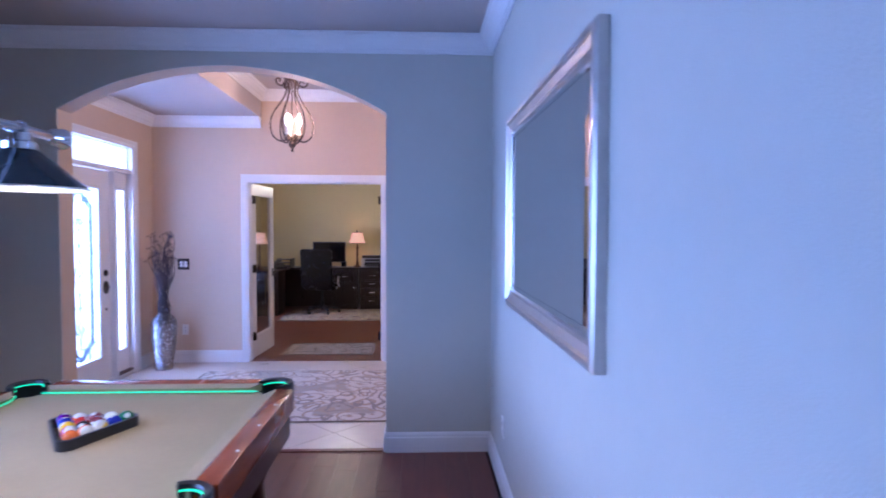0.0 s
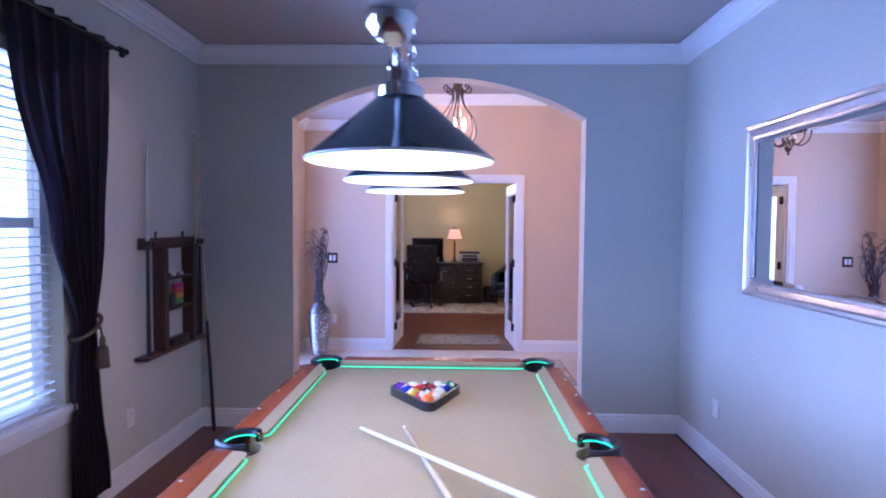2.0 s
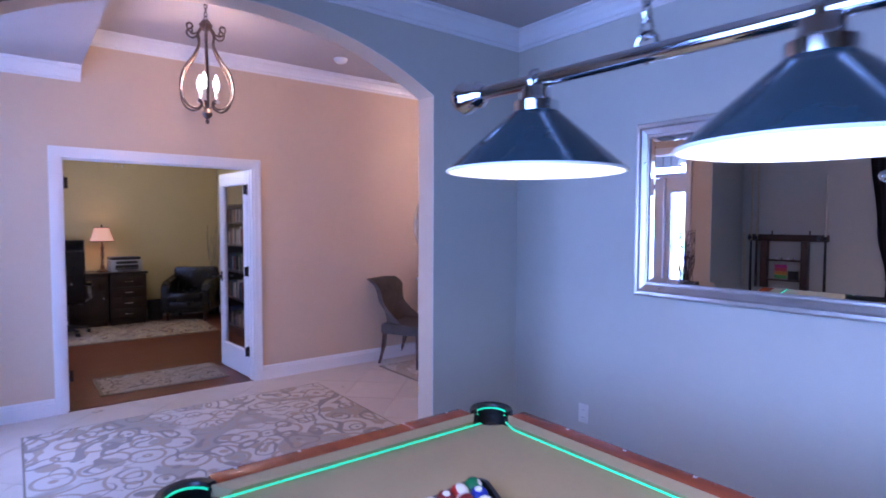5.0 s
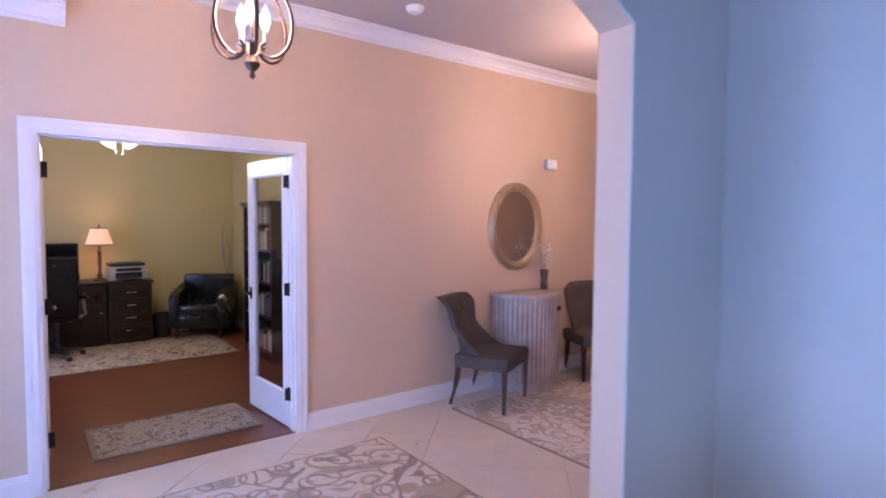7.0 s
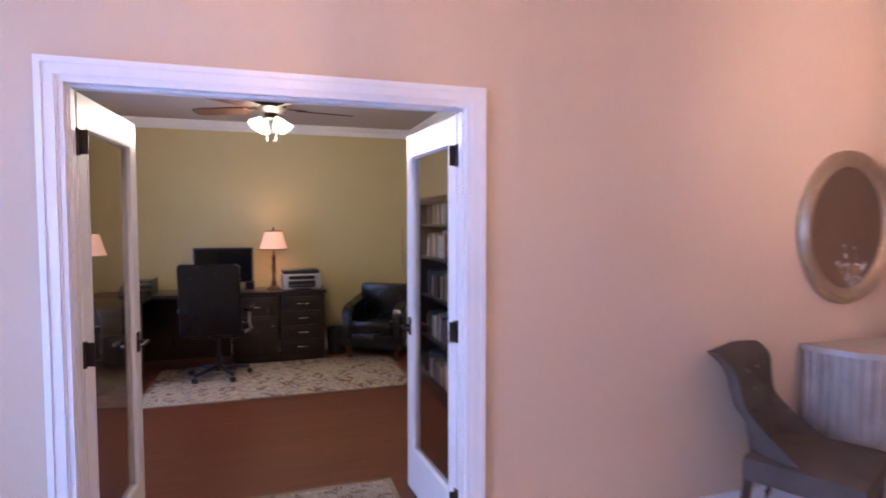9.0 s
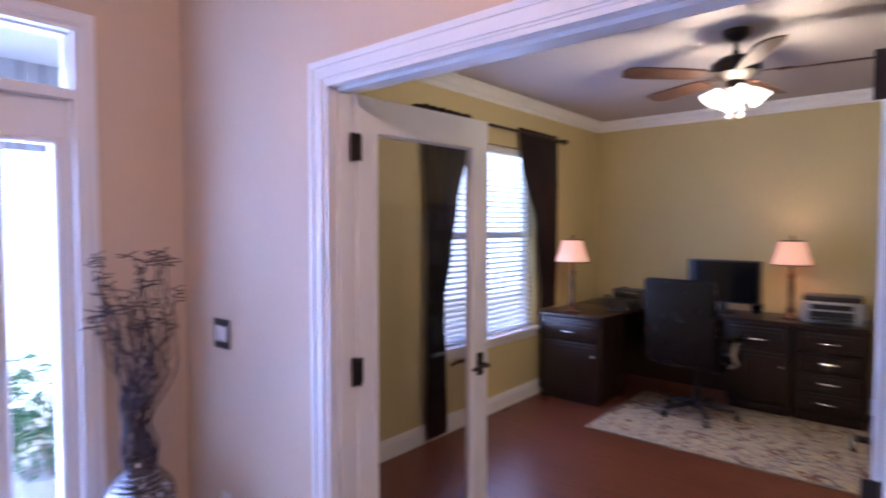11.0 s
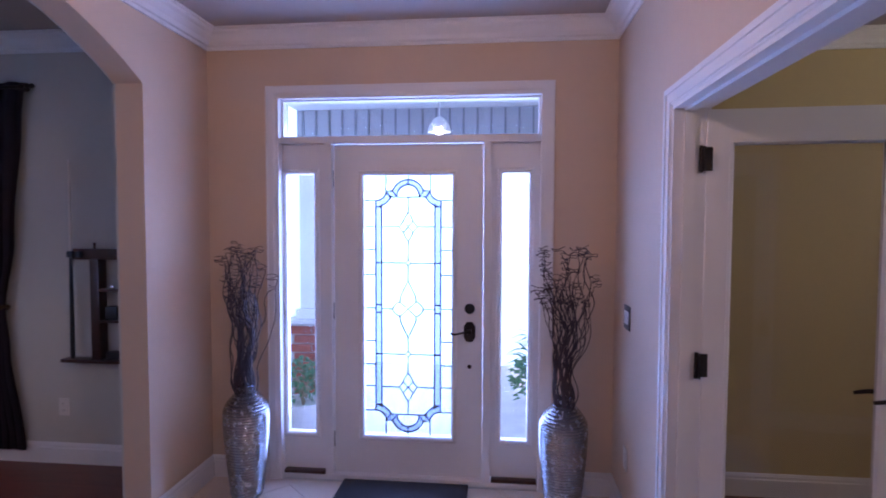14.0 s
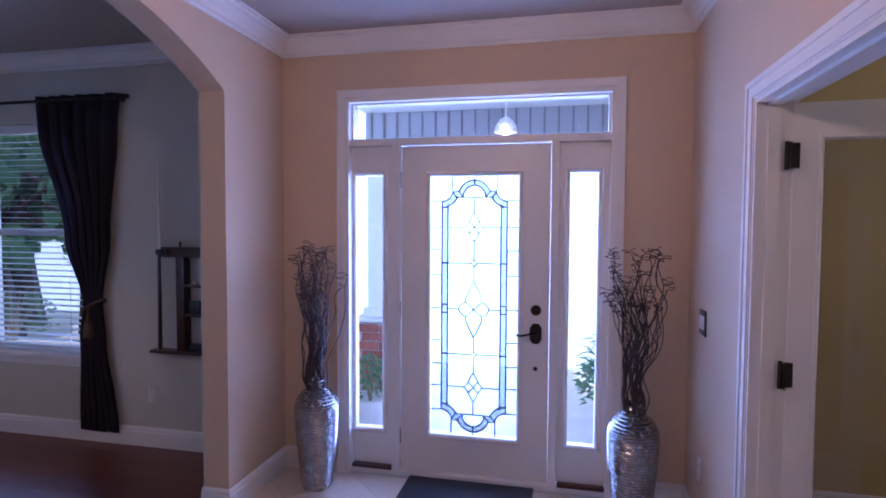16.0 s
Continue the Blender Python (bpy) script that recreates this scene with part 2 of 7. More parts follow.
WIN_Y0, WIN_Y1, WIN_Z0, WIN_Z1 = 0.95, 2.85, 0.62, 2.30
FD_Y0, FD_Y1, FD_Z1 = 4.868, 6.478, 2.355
OW_Y0, OW_Y1, OW_Z0, OW_Z1 = 8.70, 10.15, 0.64, 2.235
OD_X0, OD_X1, OD_Z1 = -1.86, -0.345, 2.045

holed_wall("wall_west_pool", "x", XP - 0.16, XP, -3.0, YA, 0, POOL_C, [(WIN_Y0, WIN_Y1, WIN_Z0, WIN_Z1)], M_GREIGE, "greige painted wall with a wide window")
holed_wall("wall_west_foyer", "x", XW - 0.16, XW, YB, YN, 0, HIGH_C, [(FD_Y0, FD_Y1, 0, FD_Z1)], M_BEIGE, "beige painted wall around the front door")
holed_wall("wall_east_pool", "x", XE, XE + 0.12, -3.0, YA, 0, POOL_C, [], M_GREIGE, "greige painted wall with a large mirror")
holed_wall("wall_south_pool", "y", -3.12, -3.0, XP, XE, 0, POOL_C, [], M_GREIGE, "plain greige painted wall")
arch_wall()
holed_wall("wall_north_foyer", "y", YN, YN + 0.1, XW, 3.82, 0, HIGH_C + 0.1, [(OD_X0, OD_X1, 0, OD_Z1)], M_BEIGE, "beige painted wall with a double doorway to the office")
holed_wall("wall_south_office", "y", YN + 0.1, YO, OXW, OXE, 0, OFF_C, [(OD_X0, OD_X1, 0, OD_Z1)], M_YELLOW, "olive yellow painted wall with a double doorway")
holed_wall("wall_west_office", "x", OXW - 0.16, OXW, YO, OYN, 0, OFF_C, [(OW_Y0, OW_Y1, OW_Z0, OW_Z1)], M_YELLOW, "olive yellow painted wall with a window")
holed_wall("wall_north_office", "y", OYN, OYN + 0.12, OXW, OXE, 0, OFF_C, [], M_YELLOW, "plain olive yellow painted wall")
holed_wall("wall_east_office", "x", OXE, OXE + 0.12, YO, OYN, 0, OFF_C, [], M_YELLOW, "plain olive yellow painted wall")
holed_wall("wall_east_foyer", "x", FXE, FXE + 0.12, YB, 9.5, 0, HIGH_C, [], M_BEIGE, "plain beige painted wall")


def slab(name, x0, x1, y0, y1, z0, z1, material, label, category):
    return setting(name, box(B(), x0, x1, y0, y1, z0, z1), material, label, category)


slab("ceiling_pool", XP - 0.1, XE + 0.1, -3.1, YA, POOL_C, POOL_C + 0.1, M_CEIL, "taupe painted ceiling of the game room", "ceiling")
LOW_X = -1.70
slab("ceiling_entry", XW - 0.1, LOW_X, YB, YN, LOW_C, HIGH_C + 0.1, M_CEIL, "lowered taupe painted ceiling by the front door", "ceiling")
slab("ceiling_foyer", LOW_X, FXE, YB, YN + 2.6, HIGH_C, HIGH_C + 0.1, M_CEIL, "high taupe painted foyer ceiling", "ceiling")
slab("ceiling_office", OXW - 0.1, OXE + 0.1, YO, OYN + 0.1, OFF_C, OFF_C + 0.1, M_CEIL, "taupe painted office ceiling", "ceiling")
floor_pool = slab("floor_pool", XP, XE, -3.0, YA + 0.03, -0.1, -0.012, M_SUBFLOOR, "dark hand-scraped wooden plank floor", "floor")
floor_foyer = slab("floor_foyer", XW, FXE, YA + 0.03, YN + 0.04, -0.1, -0.012, M_GROUT, "beige travertine tile floor laid on the diagonal", "floor")
floor_office = slab("floor_office", OXW, OXE, YN + 0.04, OYN, -0.1, -0.012, M_SUBFLOOR, "reddish brown wooden plank floor", "floor")


# ---- trim: skirting, cornice, casings ----
def run(name, profile, pts, material, label, category="trim"):
    """Sweeps a profile (out from the wall, height) along a level line; the wall lies to the right of the line's way."""
    bm = B()
    rings = []
    k = len(pts)
    for i, p in enumerate(pts):
        p = Vector((p[0], p[1]))
        d0 = (p - Vector(pts[i - 1][:2])).normalized() if i else None
        d1 = (Vector(pts[i + 1][:2]) - p).normalized() if i < k - 1 else None
        n0 = Vector((-d0.y, d0.x)) if d0 else None
        n1 = Vector((-d1.y, d1.x)) if d1 else None
        if n0 and n1:
            m = (n0 + n1)
            m = m / max(1e-6, m.length_squared) * 2
        else:
            m = n0 or n1
        rings.append([bm.verts.new((p.x + m.x * o, p.y + m.y * o, z)) for o, z in profile])
    q = len(profile)
    for a, b in zip(rings, rings[1:]):
        for j in range(q):
            bm.faces.new((a[j], a[(j + 1) % q], b[(j + 1) % q], b[j]))
    bm.faces.new(rings[0])
    bm.faces.new(rings[-1][::-1])
    return setting(name, bm, material, label, category)


def base_profile(h=0.135):
    return [(0, 0), (0.018, 0), (0.018, h - 0.035), (0.013, h - 0.028), (0.013, h - 0.016), (0.008, h - 0.006), (0.004, h), (0, h)]


def crown_profile(top, h=0.115, w=0.10):
    return [(0, top - h), (0.012, top - h), (0.016, top - h + 0.016), (0.028, top - h + 0.022), (0.036, top - h + 0.045), (0.060, top - 0.038),
            (0.078, top - 0.026), (0.082, top - 0.014), (w, top - 0.010), (w, top - 0.001), (0, top - 0.001)]


# lines run with the room on the left hand
run("baseboard_pool", base_profile(), [(ARR, YA), (XE, YA), (XE, -3.0), (XP, -3.0), (XP, YA), (ARL, YA)][::-1], M_WHITE, "white painted moulded baseboard", "baseboard")
run("cornice_pool", crown_profile(POOL_C), [(XE, YA), (XE, -3.0), (XP, -3.0), (XP, YA), (XE, YA)][::-1], M_WHITE, "white painted crown moulding", "cornice")
run("baseboard_foyer_south", base_profile(), [(XW, FD_Y0 - 0.055), (XW, YB), (ARL, YB), (ARL, YA + 0.0)], M_WHITE, "white painted moulded baseboard", "baseboard")
run("baseboard_foyer_east", base_profile(), [(ARR, YA), (ARR, YB), (FXE, YB)], M_WHITE, "white painted moulded baseboard", "baseboard")
run("baseboard_foyer_north", base_profile(), [(OD_X0 - 0.07, YN), (XW, YN), (XW, FD_Y1 + 0.055)], M_WHITE, "white painted moulded baseboard", "baseboard")
run("baseboard_foyer_hall", base_profile(), [(3.82, YN + 0.1), (3.82, YN), (OD_X1 + 0.07, YN)], M_WHITE, "white painted moulded baseboard", "baseboard")
run("cornice_entry", crown_profile(LOW_C), [(LOW_X, YN), (XW, YN), (XW, YB), (LOW_X, YB)], M_WHITE, "white painted crown moulding of the lowered ceiling", "cornice")
run("cornice_foyer", crown_profile(HIGH_C), [(3.82, YN), (LOW_X, YN), (LOW_X, YB), (FXE, YB)], M_WHITE, "white painted crown moulding of the high ceiling", "cornice")
run("cornice_office", crown_profile(OFF_C, 0.10, 0.09), [(OXW, YO), (OXE, YO), (OXE, OYN), (OXW, OYN), (OXW, YO)], M_WHITE, "white painted crown moulding", "cornice")
run("baseboard_office", base_profile(), [(OD_X1 + 0.06, YO), (OXE, YO), (OXE, OYN), (OXW, OYN), (OXW, YO), (OD_X0 - 0.06, YO)], M_WHITE, "white painted moulded baseboard", "baseboard")


def casing(name, label, axis, wall, out, a, b, hi, w=0.07):
    """Moulded casing round an opening a..b wide and hi high on a wall across axis; out: +1 or -1."""
    mid = (a + b) / 2
    C = thing(name, label, "door casing", (wall, mid, 0) if axis == "x" else (mid, wall, 0), kind="structure")
    steps = [(0.0, w, 0.012), (0.008, w - 0.008, 0.018), (0.045, w - 0.004, 0.024)]

    def bar(bm, u0, u1, z0, z1, t):
        if axis == "x":
            box(bm, wall, wall + out * t, u0, u1, z0, z1)
        else:
            box(bm, u0, u1, wall, wall + out * t, z0, z1)
    legs = (B(), B())
    head = B()
    for s0, s1, t in steps:
        bar(legs[0], a - s1, a - s0, 0, hi + s1, t)
        bar(legs[1], b + s0, b + s1, 0, hi + s1, t)
        bar(head, a - s0, b + s0, hi + s0, hi + s1, t)
    for g in legs:
        partw("casing_leg", g, M_WHITE, C, smooth=False)
    partw("casing_head", head, M_WHITE, C, smooth=False)


casing("door_casing_foyer_side", "white moulded casing of the double doorway", "y", YN, -1, OD_X0, OD_X1, OD_Z1)
casing("door_casing_office_side", "white moulded casing inside the office doorway", "y", YO, 1, OD_X0, OD_X1, OD_Z1)
J = thing("door_jamb_office", "white painted door jamb with stops", "door jamb", ((OD_X0 + OD_X1) / 2, YN, 0), kind="structure")
for name, x0, x1, y0, y1, z0, z1 in (
        ("jamb", OD_X0, OD_X0 + 0.016, YN - 0.008, YO + 0.008, 0, OD_Z1),
        ("jamb", OD_X1 - 0.016, OD_X1, YN - 0.008, YO + 0.008, 0, OD_Z1),
        ("head_jamb", OD_X0 + 0.016, OD_X1 - 0.016, YN - 0.008, YO + 0.008, OD_Z1 - 0.016, OD_Z1),
        ("door_stop", OD_X0 + 0.016, OD_X0 + 0.028, YN + 0.03, YN + 0.07, 0, OD_Z1 - 0.016),
        ("door_stop", OD_X1 - 0.028, OD_X1 - 0.016, YN + 0.03, YN + 0.07, 0, OD_Z1 - 0.016),
        ("door_stop", OD_X0 + 0.028, OD_X1 - 0.028, YN + 0.03, YN + 0.07, OD_Z1 - 0.028, OD_Z1 - 0.016)):
    partw(name, box(B(), x0, x1, y0, y1, z0, z1), M_WHITE, J, smooth=False)
casing("door_casing_front", "white moulded casing of the front door", "x", XW, 1, FD_Y0, FD_Y1, FD_Z1, 0.055)
slab("threshold_office", OD_X0 + 0.016, OD_X1 - 0.016, YN + 0.02, YN + 0.075, 0.0, 0.006, M_REDWOOD, "narrow wooden threshold strip", "threshold")
slab("threshold_pool", ARL, ARR, YA + 0.005, YA + 0.05, 0.0, 0.008, M_DARKWOOD, "narrow dark wooden threshold strip", "threshold")

# the hall beyond the end of the foyer wall
HY = 7.75
holed_wall("wall_west_hall", "x", 3.72, 3.82, YN + 0.1, HY + 1.5, 0, HIGH_C, [], M_BEIGE, "plain beige painted wall")
bm = B()
box(bm, 3.82, FXE, YN + 0.02, YN + 0.32, 2.22, HIGH_C)
setting("wall_header_hall", bm, M_BEIGE, "beige painted header over the hall opening", "wall")
floor_hall = slab("floor_hall", 3.72, FXE, YN + 0.04, HY + 1.6, -0.1, 0.0, M_TRAVERTINE, "beige tile floor of the hall", "floor")
bm = B()
HX0, HX1 = 5.40, 6.20
hw = [(HX0 + 0.40 * (1 - math.cos(math.pi * i / 16)), 2.02 + 0.22 * math.sin(math.pi * i / 16)) for i in range(17)]
box(bm, 3.82, HX0, HY, HY + 0.15, 0, HIGH_C)
box(bm, HX1, FXE, HY, HY + 0.15, 0, HIGH_C)
prism(bm, [*hw, (HX1, HIGH_C), (HX0, HIGH_C)], "y", HY, HY + 0.15)
setting("wall_arch_hall", bm, M_BEIGE, "beige painted wall with a narrow arched opening", "wall")
holed_wall("wall_end_hall", "y", HY + 1.5, HY + 1.6, 3.72, FXE, 0, HIGH_C, [], M_BEIGE, "plain beige painted wall")


# ---- materials of the things ----
M_BLACK = mat("black_plastic", (0.018, 0.018, 0.020), 0.35, scale=8, vary=0.2, bump=0.05)
M_BRONZE = mat("oil_rubbed_bronze", (0.035, 0.026, 0.022), 0.38, 0.6, scale=20, vary=0.3, bump=0.05)
M_IRON = mat("brown_wrought_iron", (0.085, 0.055, 0.038), 0.5, 0.35, scale=20, vary=0.35, bump=0.15, bscale=80)
M_CHROME = mat("polished_chrome", (0.72, 0.72, 0.74), 0.10, 1.0, scale=10, vary=0.05)
M_NICKEL = mat("brushed_nickel", (0.62, 0.60, 0.57), 0.28, 1.0, scale=10, vary=0.08)
M_SILVERLEAF = mat("silver_leaf_frame", (0.60, 0.56, 0.53), 0.30, 0.9, scale=14, vary=0.08, bump=0.02, bscale=60)
M_GOLDLEAF = mat("champagne_leaf_frame", (0.56, 0.45, 0.31), 0.32, 0.8, scale=14, vary=0.12, bump=0.03, bscale=60)
M_MIRROR = mat("mirror_glass", (0.86, 0.87, 0.88), 0.03, 1.0, scale=3, vary=0.0)
M_MIRROR.node_tree.nodes["Principled BSDF"].inputs["Roughness"].default_value = 0.0
for _l in list(M_MIRROR.node_tree.links):
    if _l.to_socket.name == "Roughness":
        M_MIRROR.node_tree.links.remove(_l)
M_FELT = mat("tan_billiard_cloth", (0.46, 0.36, 0.21), 0.95, scale=3, vary=0.06, bump=0.2, bscale=400, spec=0.1)
M_RAIL = mat("cherry_rail_wood", (0.30, 0.065, 0.022), 0.25, scale=3, vary=0.35, bump=0.06, bscale=40, stretch=(5, 1, 5))
M_MAHOGANY = mat("dark_mahogany", (0.055, 0.020, 0.013), 0.30, scale=4, vary=0.35, bump=0.08, bscale=40, stretch=(6, 6, 1))
M_ESPRESSO = mat("espresso_wood", (0.020, 0.011, 0.008), 0.30, scale=4, vary=0.35, bump=0.08, bscale=40, stretch=(6, 6, 1))
M_MAPLE = mat("pale_maple", (0.62, 0.48, 0.30), 0.25, scale=6, vary=0.12, stretch=(4, 4, 1))
M_CUEWHITE = mat("lacquered_white_maple", (0.78, 0.72, 0.62), 0.2, scale=6, vary=0.06)
M_LED = glow("green_light_strip", (0.04, 0.80, 0.36), 1.5)
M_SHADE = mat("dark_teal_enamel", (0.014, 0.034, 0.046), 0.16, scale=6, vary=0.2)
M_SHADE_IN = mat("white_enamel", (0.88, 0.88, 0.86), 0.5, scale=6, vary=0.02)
M_BULB = glow("bulb_glass", (1.0, 0.95, 0.88), 9.0)
M_CURTAIN = mat("plum_brown_curtain", (0.042, 0.028, 0.040), 0.85, scale=5, vary=0.25, bump=0.35, bscale=260)
M_CURTAIN2 = mat("brown_curtain", (0.045, 0.026, 0.022), 0.85, scale=5, vary=0.25, bump=0.35, bscale=260)
M_TASSEL = mat("gold_cord", (0.085, 0.055, 0.024), 0.7, scale=30, vary=0.3, bump=0.4, bscale=200)
M_SLAT = mat("white_blind_slat", (0.80, 0.81, 0.82), 0.4, scale=6, vary=0.03)
_n, _k = M_SLAT.node_tree.nodes, M_SLAT.node_tree.links
_tl, _mx = _n.new("ShaderNodeBsdfTranslucent"), _n.new("ShaderNodeMixShader")
# the blue of the daylight is put into the slats' translucent colour
_tl.inputs["Color"].default_value, _mx.inputs[0].default_value = (0.62, 0.76, 0.95, 1), 0.30
_k.new(_n["Principled BSDF"].outputs[0], _mx.inputs[1])
_k.new(_tl.outputs[0], _mx.inputs[2])
_k.new(_mx.outputs[0], _n["Material Output"].inputs["Surface"])
M_GLASS = glass_mat("clear_glass")
M_PANE = glass_mat("dim_door_glass", (0.86, 0.85, 0.86))
M_BEVEL = glass_mat("blue_bevel_glass", (0.46, 0.53, 0.68), 0.05)
M_FROST = glass_mat("clouded_glass", (0.93, 0.97, 1.0), 0.1)
for _m, _f in ((M_FROST, 0.10), (M_BEVEL, 0.01)):
    _n, _k = _m.node_tree.nodes, _m.node_tree.links
    _tl, _mx = _n.new("ShaderNodeBsdfTranslucent"), _n.new("ShaderNodeMixShader")
    _tl.inputs["Color"].default_value, _mx.inputs[0].default_value = (0.95, 0.98, 1.0, 1), _f
    _o = _n["Material Output"].inputs["Surface"]
    _k.new(_o.links[0].from_socket, _mx.inputs[1])
    _k.new(_tl.outputs[0], _mx.inputs[2])
    _k.new(_mx.outputs[0], _o)
M_CAME = mat("dark_lead_came", (0.015, 0.018, 0.022), 0.5, 0.0, scale=30, vary=0.2)
M_IVORY = mat("ivory_plastic", (0.76, 0.73, 0.68), 0.4, scale=6, vary=0.03)
M_SILVER_RIB = mat("hammered_silver", (0.36, 0.36, 0.38), 0.26, 0.95, scale=40, vary=0.35, bump=0.4, bscale=90)
M_TWIG = mat("dark_curly_twig", (0.040, 0.022, 0.026), 0.6, scale=30, vary=0.4, bump=0.3)
M_TWIG2 = mat("pale_dry_twig", (0.35, 0.30, 0.20), 0.8, scale=30, vary=0.3)
M_DOORMAT = mat("dark_rubber_mat", (0.018, 0.018, 0.022), 0.8, scale=60, vary=0.4, bump=0.8, bscale=90)
M_VELVET = mat("grey_brown_velvet", (0.080, 0.066, 0.056), 0.8, scale=7, vary=0.3, bump=0.2, bscale=250)
M_LEATHER = mat("black_leather", (0.005, 0.0045, 0.005), 0.26, scale=10, vary=0.25, bump=0.08, bscale=120)
M_CONSOLE = mat("silvered_fluted_wood", (0.46, 0.41, 0.36), 0.36, 0.4, scale=8, vary=0.2, bump=0.1, bscale=60)
M_SHADECLOTH = mat("pleated_lamp_cloth", (0.68, 0.46, 0.33), 0.8, scale=20, vary=0.06)
M_SHADECLOTH.node_tree.nodes["Principled BSDF"].inputs["Emission Color"].default_value = (1.0, 0.50, 0.29, 1)
M_SHADECLOTH.node_tree.nodes["Principled BSDF"].inputs["Emission Strength"].default_value = 0.7
M_FANWOOD = mat("walnut_fan_blade", (0.075, 0.035, 0.022), 0.4, scale=4, vary=0.3, stretch=(1, 8, 8))
M_SCREEN = mat("dark_screen", (0.006, 0.006, 0.007), 0.12, scale=6, vary=0.1)
M_SILVERP = mat("silver_grey_plastic", (0.42, 0.42, 0.43), 0.35, 0.1, scale=8, vary=0.05)
M_BRICK = mat("red_brick", (0.34, 0.10, 0.065), 0.85, scale=14, vary=0.3, bump=0.5, bscale=80, random_vary=0.4)
M_MORTAR = mat("pale_mortar", (0.42, 0.40, 0.38), 0.95, scale=30, vary=0.15, bump=0.5)
M_GROOVE = mat("grey_batten", (0.20, 0.21, 0.23), 0.7, scale=4, vary=0.1)
M_SIDING = mat("grey_blue_siding", (0.37, 0.38, 0.41), 0.6, scale=3, vary=0.06)
M_EXTWHITE = mat("white_porch_paint", (0.72, 0.73, 0.74), 0.5, scale=4, vary=0.06)
M_LEAF = mat("green_leaf", (0.06, 0.15, 0.09), 0.5, scale=12, vary=0.4)
_n, _k = M_LEAF.node_tree.nodes, M_LEAF.node_tree.links
_tl, _mx = _n.new("ShaderNodeBsdfTranslucent"), _n.new("ShaderNodeMixShader")
_tl.inputs["Color"].default_value, _mx.inputs[0].default_value = (0.22, 0.42, 0.20, 1), 0.45
_k.new(_n["Principled BSDF"].outputs[0], _mx.inputs[1])
_k.new(_tl.outputs[0], _mx.inputs[2])
_k.new(_mx.outputs[0], _n["Material Output"].inputs["Surface"])
M_CONCRETE = mat("porch_concrete", (0.62, 0.61, 0.59), 0.85, scale=4, vary=0.12, bump=0.3, bscale=60)
M_DRIVE = mat("sunlit_pale_paving", (0.62, 0.61, 0.58), 0.9, scale=2, vary=0.08, bump=0.3, bscale=40)
M_LAWN = mat("lawn", (0.07, 0.12, 0.04), 0.9, scale=2, vary=0.35, bump=0.5, bscale=40)
# emission of the panels that stand in for overexposed daylight outside
M_BACKDROP = glow("glowing_backdrop", (0.62, 0.79, 1.0), 2.2)
M_BACKDROP2 = glow("glowing_backdrop_front", (0.70, 0.84, 1.0), 2.4)
M_PLASTICW = mat("white_plastic", (0.82, 0.82, 0.82), 0.4, scale=6, vary=0.02)


def rug_mat(name, ground, tints, scale, border=None):
    """Woven pile with scrolled leaves and blossoms: warped cells give petals, bent waves give stems."""
    m = bpy.data.materials.new(name)
    m.use_nodes = True
    n, lk = m.node_tree.nodes, m.node_tree.links
    b = n["Principled BSDF"]
    b.inputs["Roughness"].default_value = 0.95
    b.inputs["Specular IOR Level"].default_value = 0.1
    tc = n.new("ShaderNodeTexCoord")
    wz = n.new("ShaderNodeTexNoise")
    wz.inputs["Scale"].default_value = scale * 0.9
    lk.new(tc.outputs["Object"], wz.inputs["Vector"])
    ad = n.new("ShaderNodeMix")
    ad.data_type = "VECTOR"
    ad.inputs[0].default_value = 0.16
    lk.new(tc.outputs["Object"], ad.inputs[4])
    lk.new(wz.outputs["Color"], ad.inputs[5])
    col = None
    for i, (tint, sc, lo, hi) in enumerate(tints):
        v = n.new("ShaderNodeTexVoronoi")
        v.feature = "F1" if i % 2 else "SMOOTH_F1"
        v.inputs["Scale"].default_value = scale * sc
        lk.new(ad.outputs[1], v.inputs["Vector"])
        w = n.new("ShaderNodeMath")
        w.operation = "SINE"
        mu = n.new("ShaderNodeMath")
        mu.operation = "MULTIPLY"
        mu.inputs[1].default_value = 13.0 + 5 * i
        lk.new(v.outputs["Distance"], mu.inputs[0])
        lk.new(mu.outputs[0], w.inputs[0])
        gate = n.new("ShaderNodeTexNoise")
        gate.inputs["Scale"].default_value = scale * (0.7 + 0.3 * i)
        lk.new(tc.outputs["Object"], gate.inputs["Vector"])
        pr = n.new("ShaderNodeMath")
        pr.operation = "MULTIPLY"
        lk.new(w.outputs[0], pr.inputs[0])
        lk.new(gate.outputs["Fac"], pr.inputs[1])
        mr = n.new("ShaderNodeMapRange")
        mr.inputs["From Min"].default_value, mr.inputs["From Max"].default_value = lo, hi
        lk.new(pr.outputs[0], mr.inputs["Value"])
        mx = n.new("ShaderNodeMix")
        mx.data_type = "RGBA"
        lk.new(mr.outputs[0], mx.inputs[0])
        if col is None:
            mx.inputs[6].default_value = (*ground, 1)
        else:
            lk.new(col, mx.inputs[6])
        mx.inputs[7].default_value = (*tint, 1)
        col = mx.outputs[2]
    lk.new(col, b.inputs["Base Color"])
    bn, bp = n.new("ShaderNodeTexNoise"), n.new("ShaderNodeBump")
    bn.inputs["Scale"].default_value = 300
    lk.new(tc.outputs["Object"], bn.inputs["Vector"])
    bp.inputs["Strength"].default_value, bp.inputs["Distance"].default_value = 0.6, 0.006
    lk.new(bn.outputs["Fac"], bp.inputs["Height"])
    lk.new(bp.outputs[0], b.inputs["Normal"])
    return m


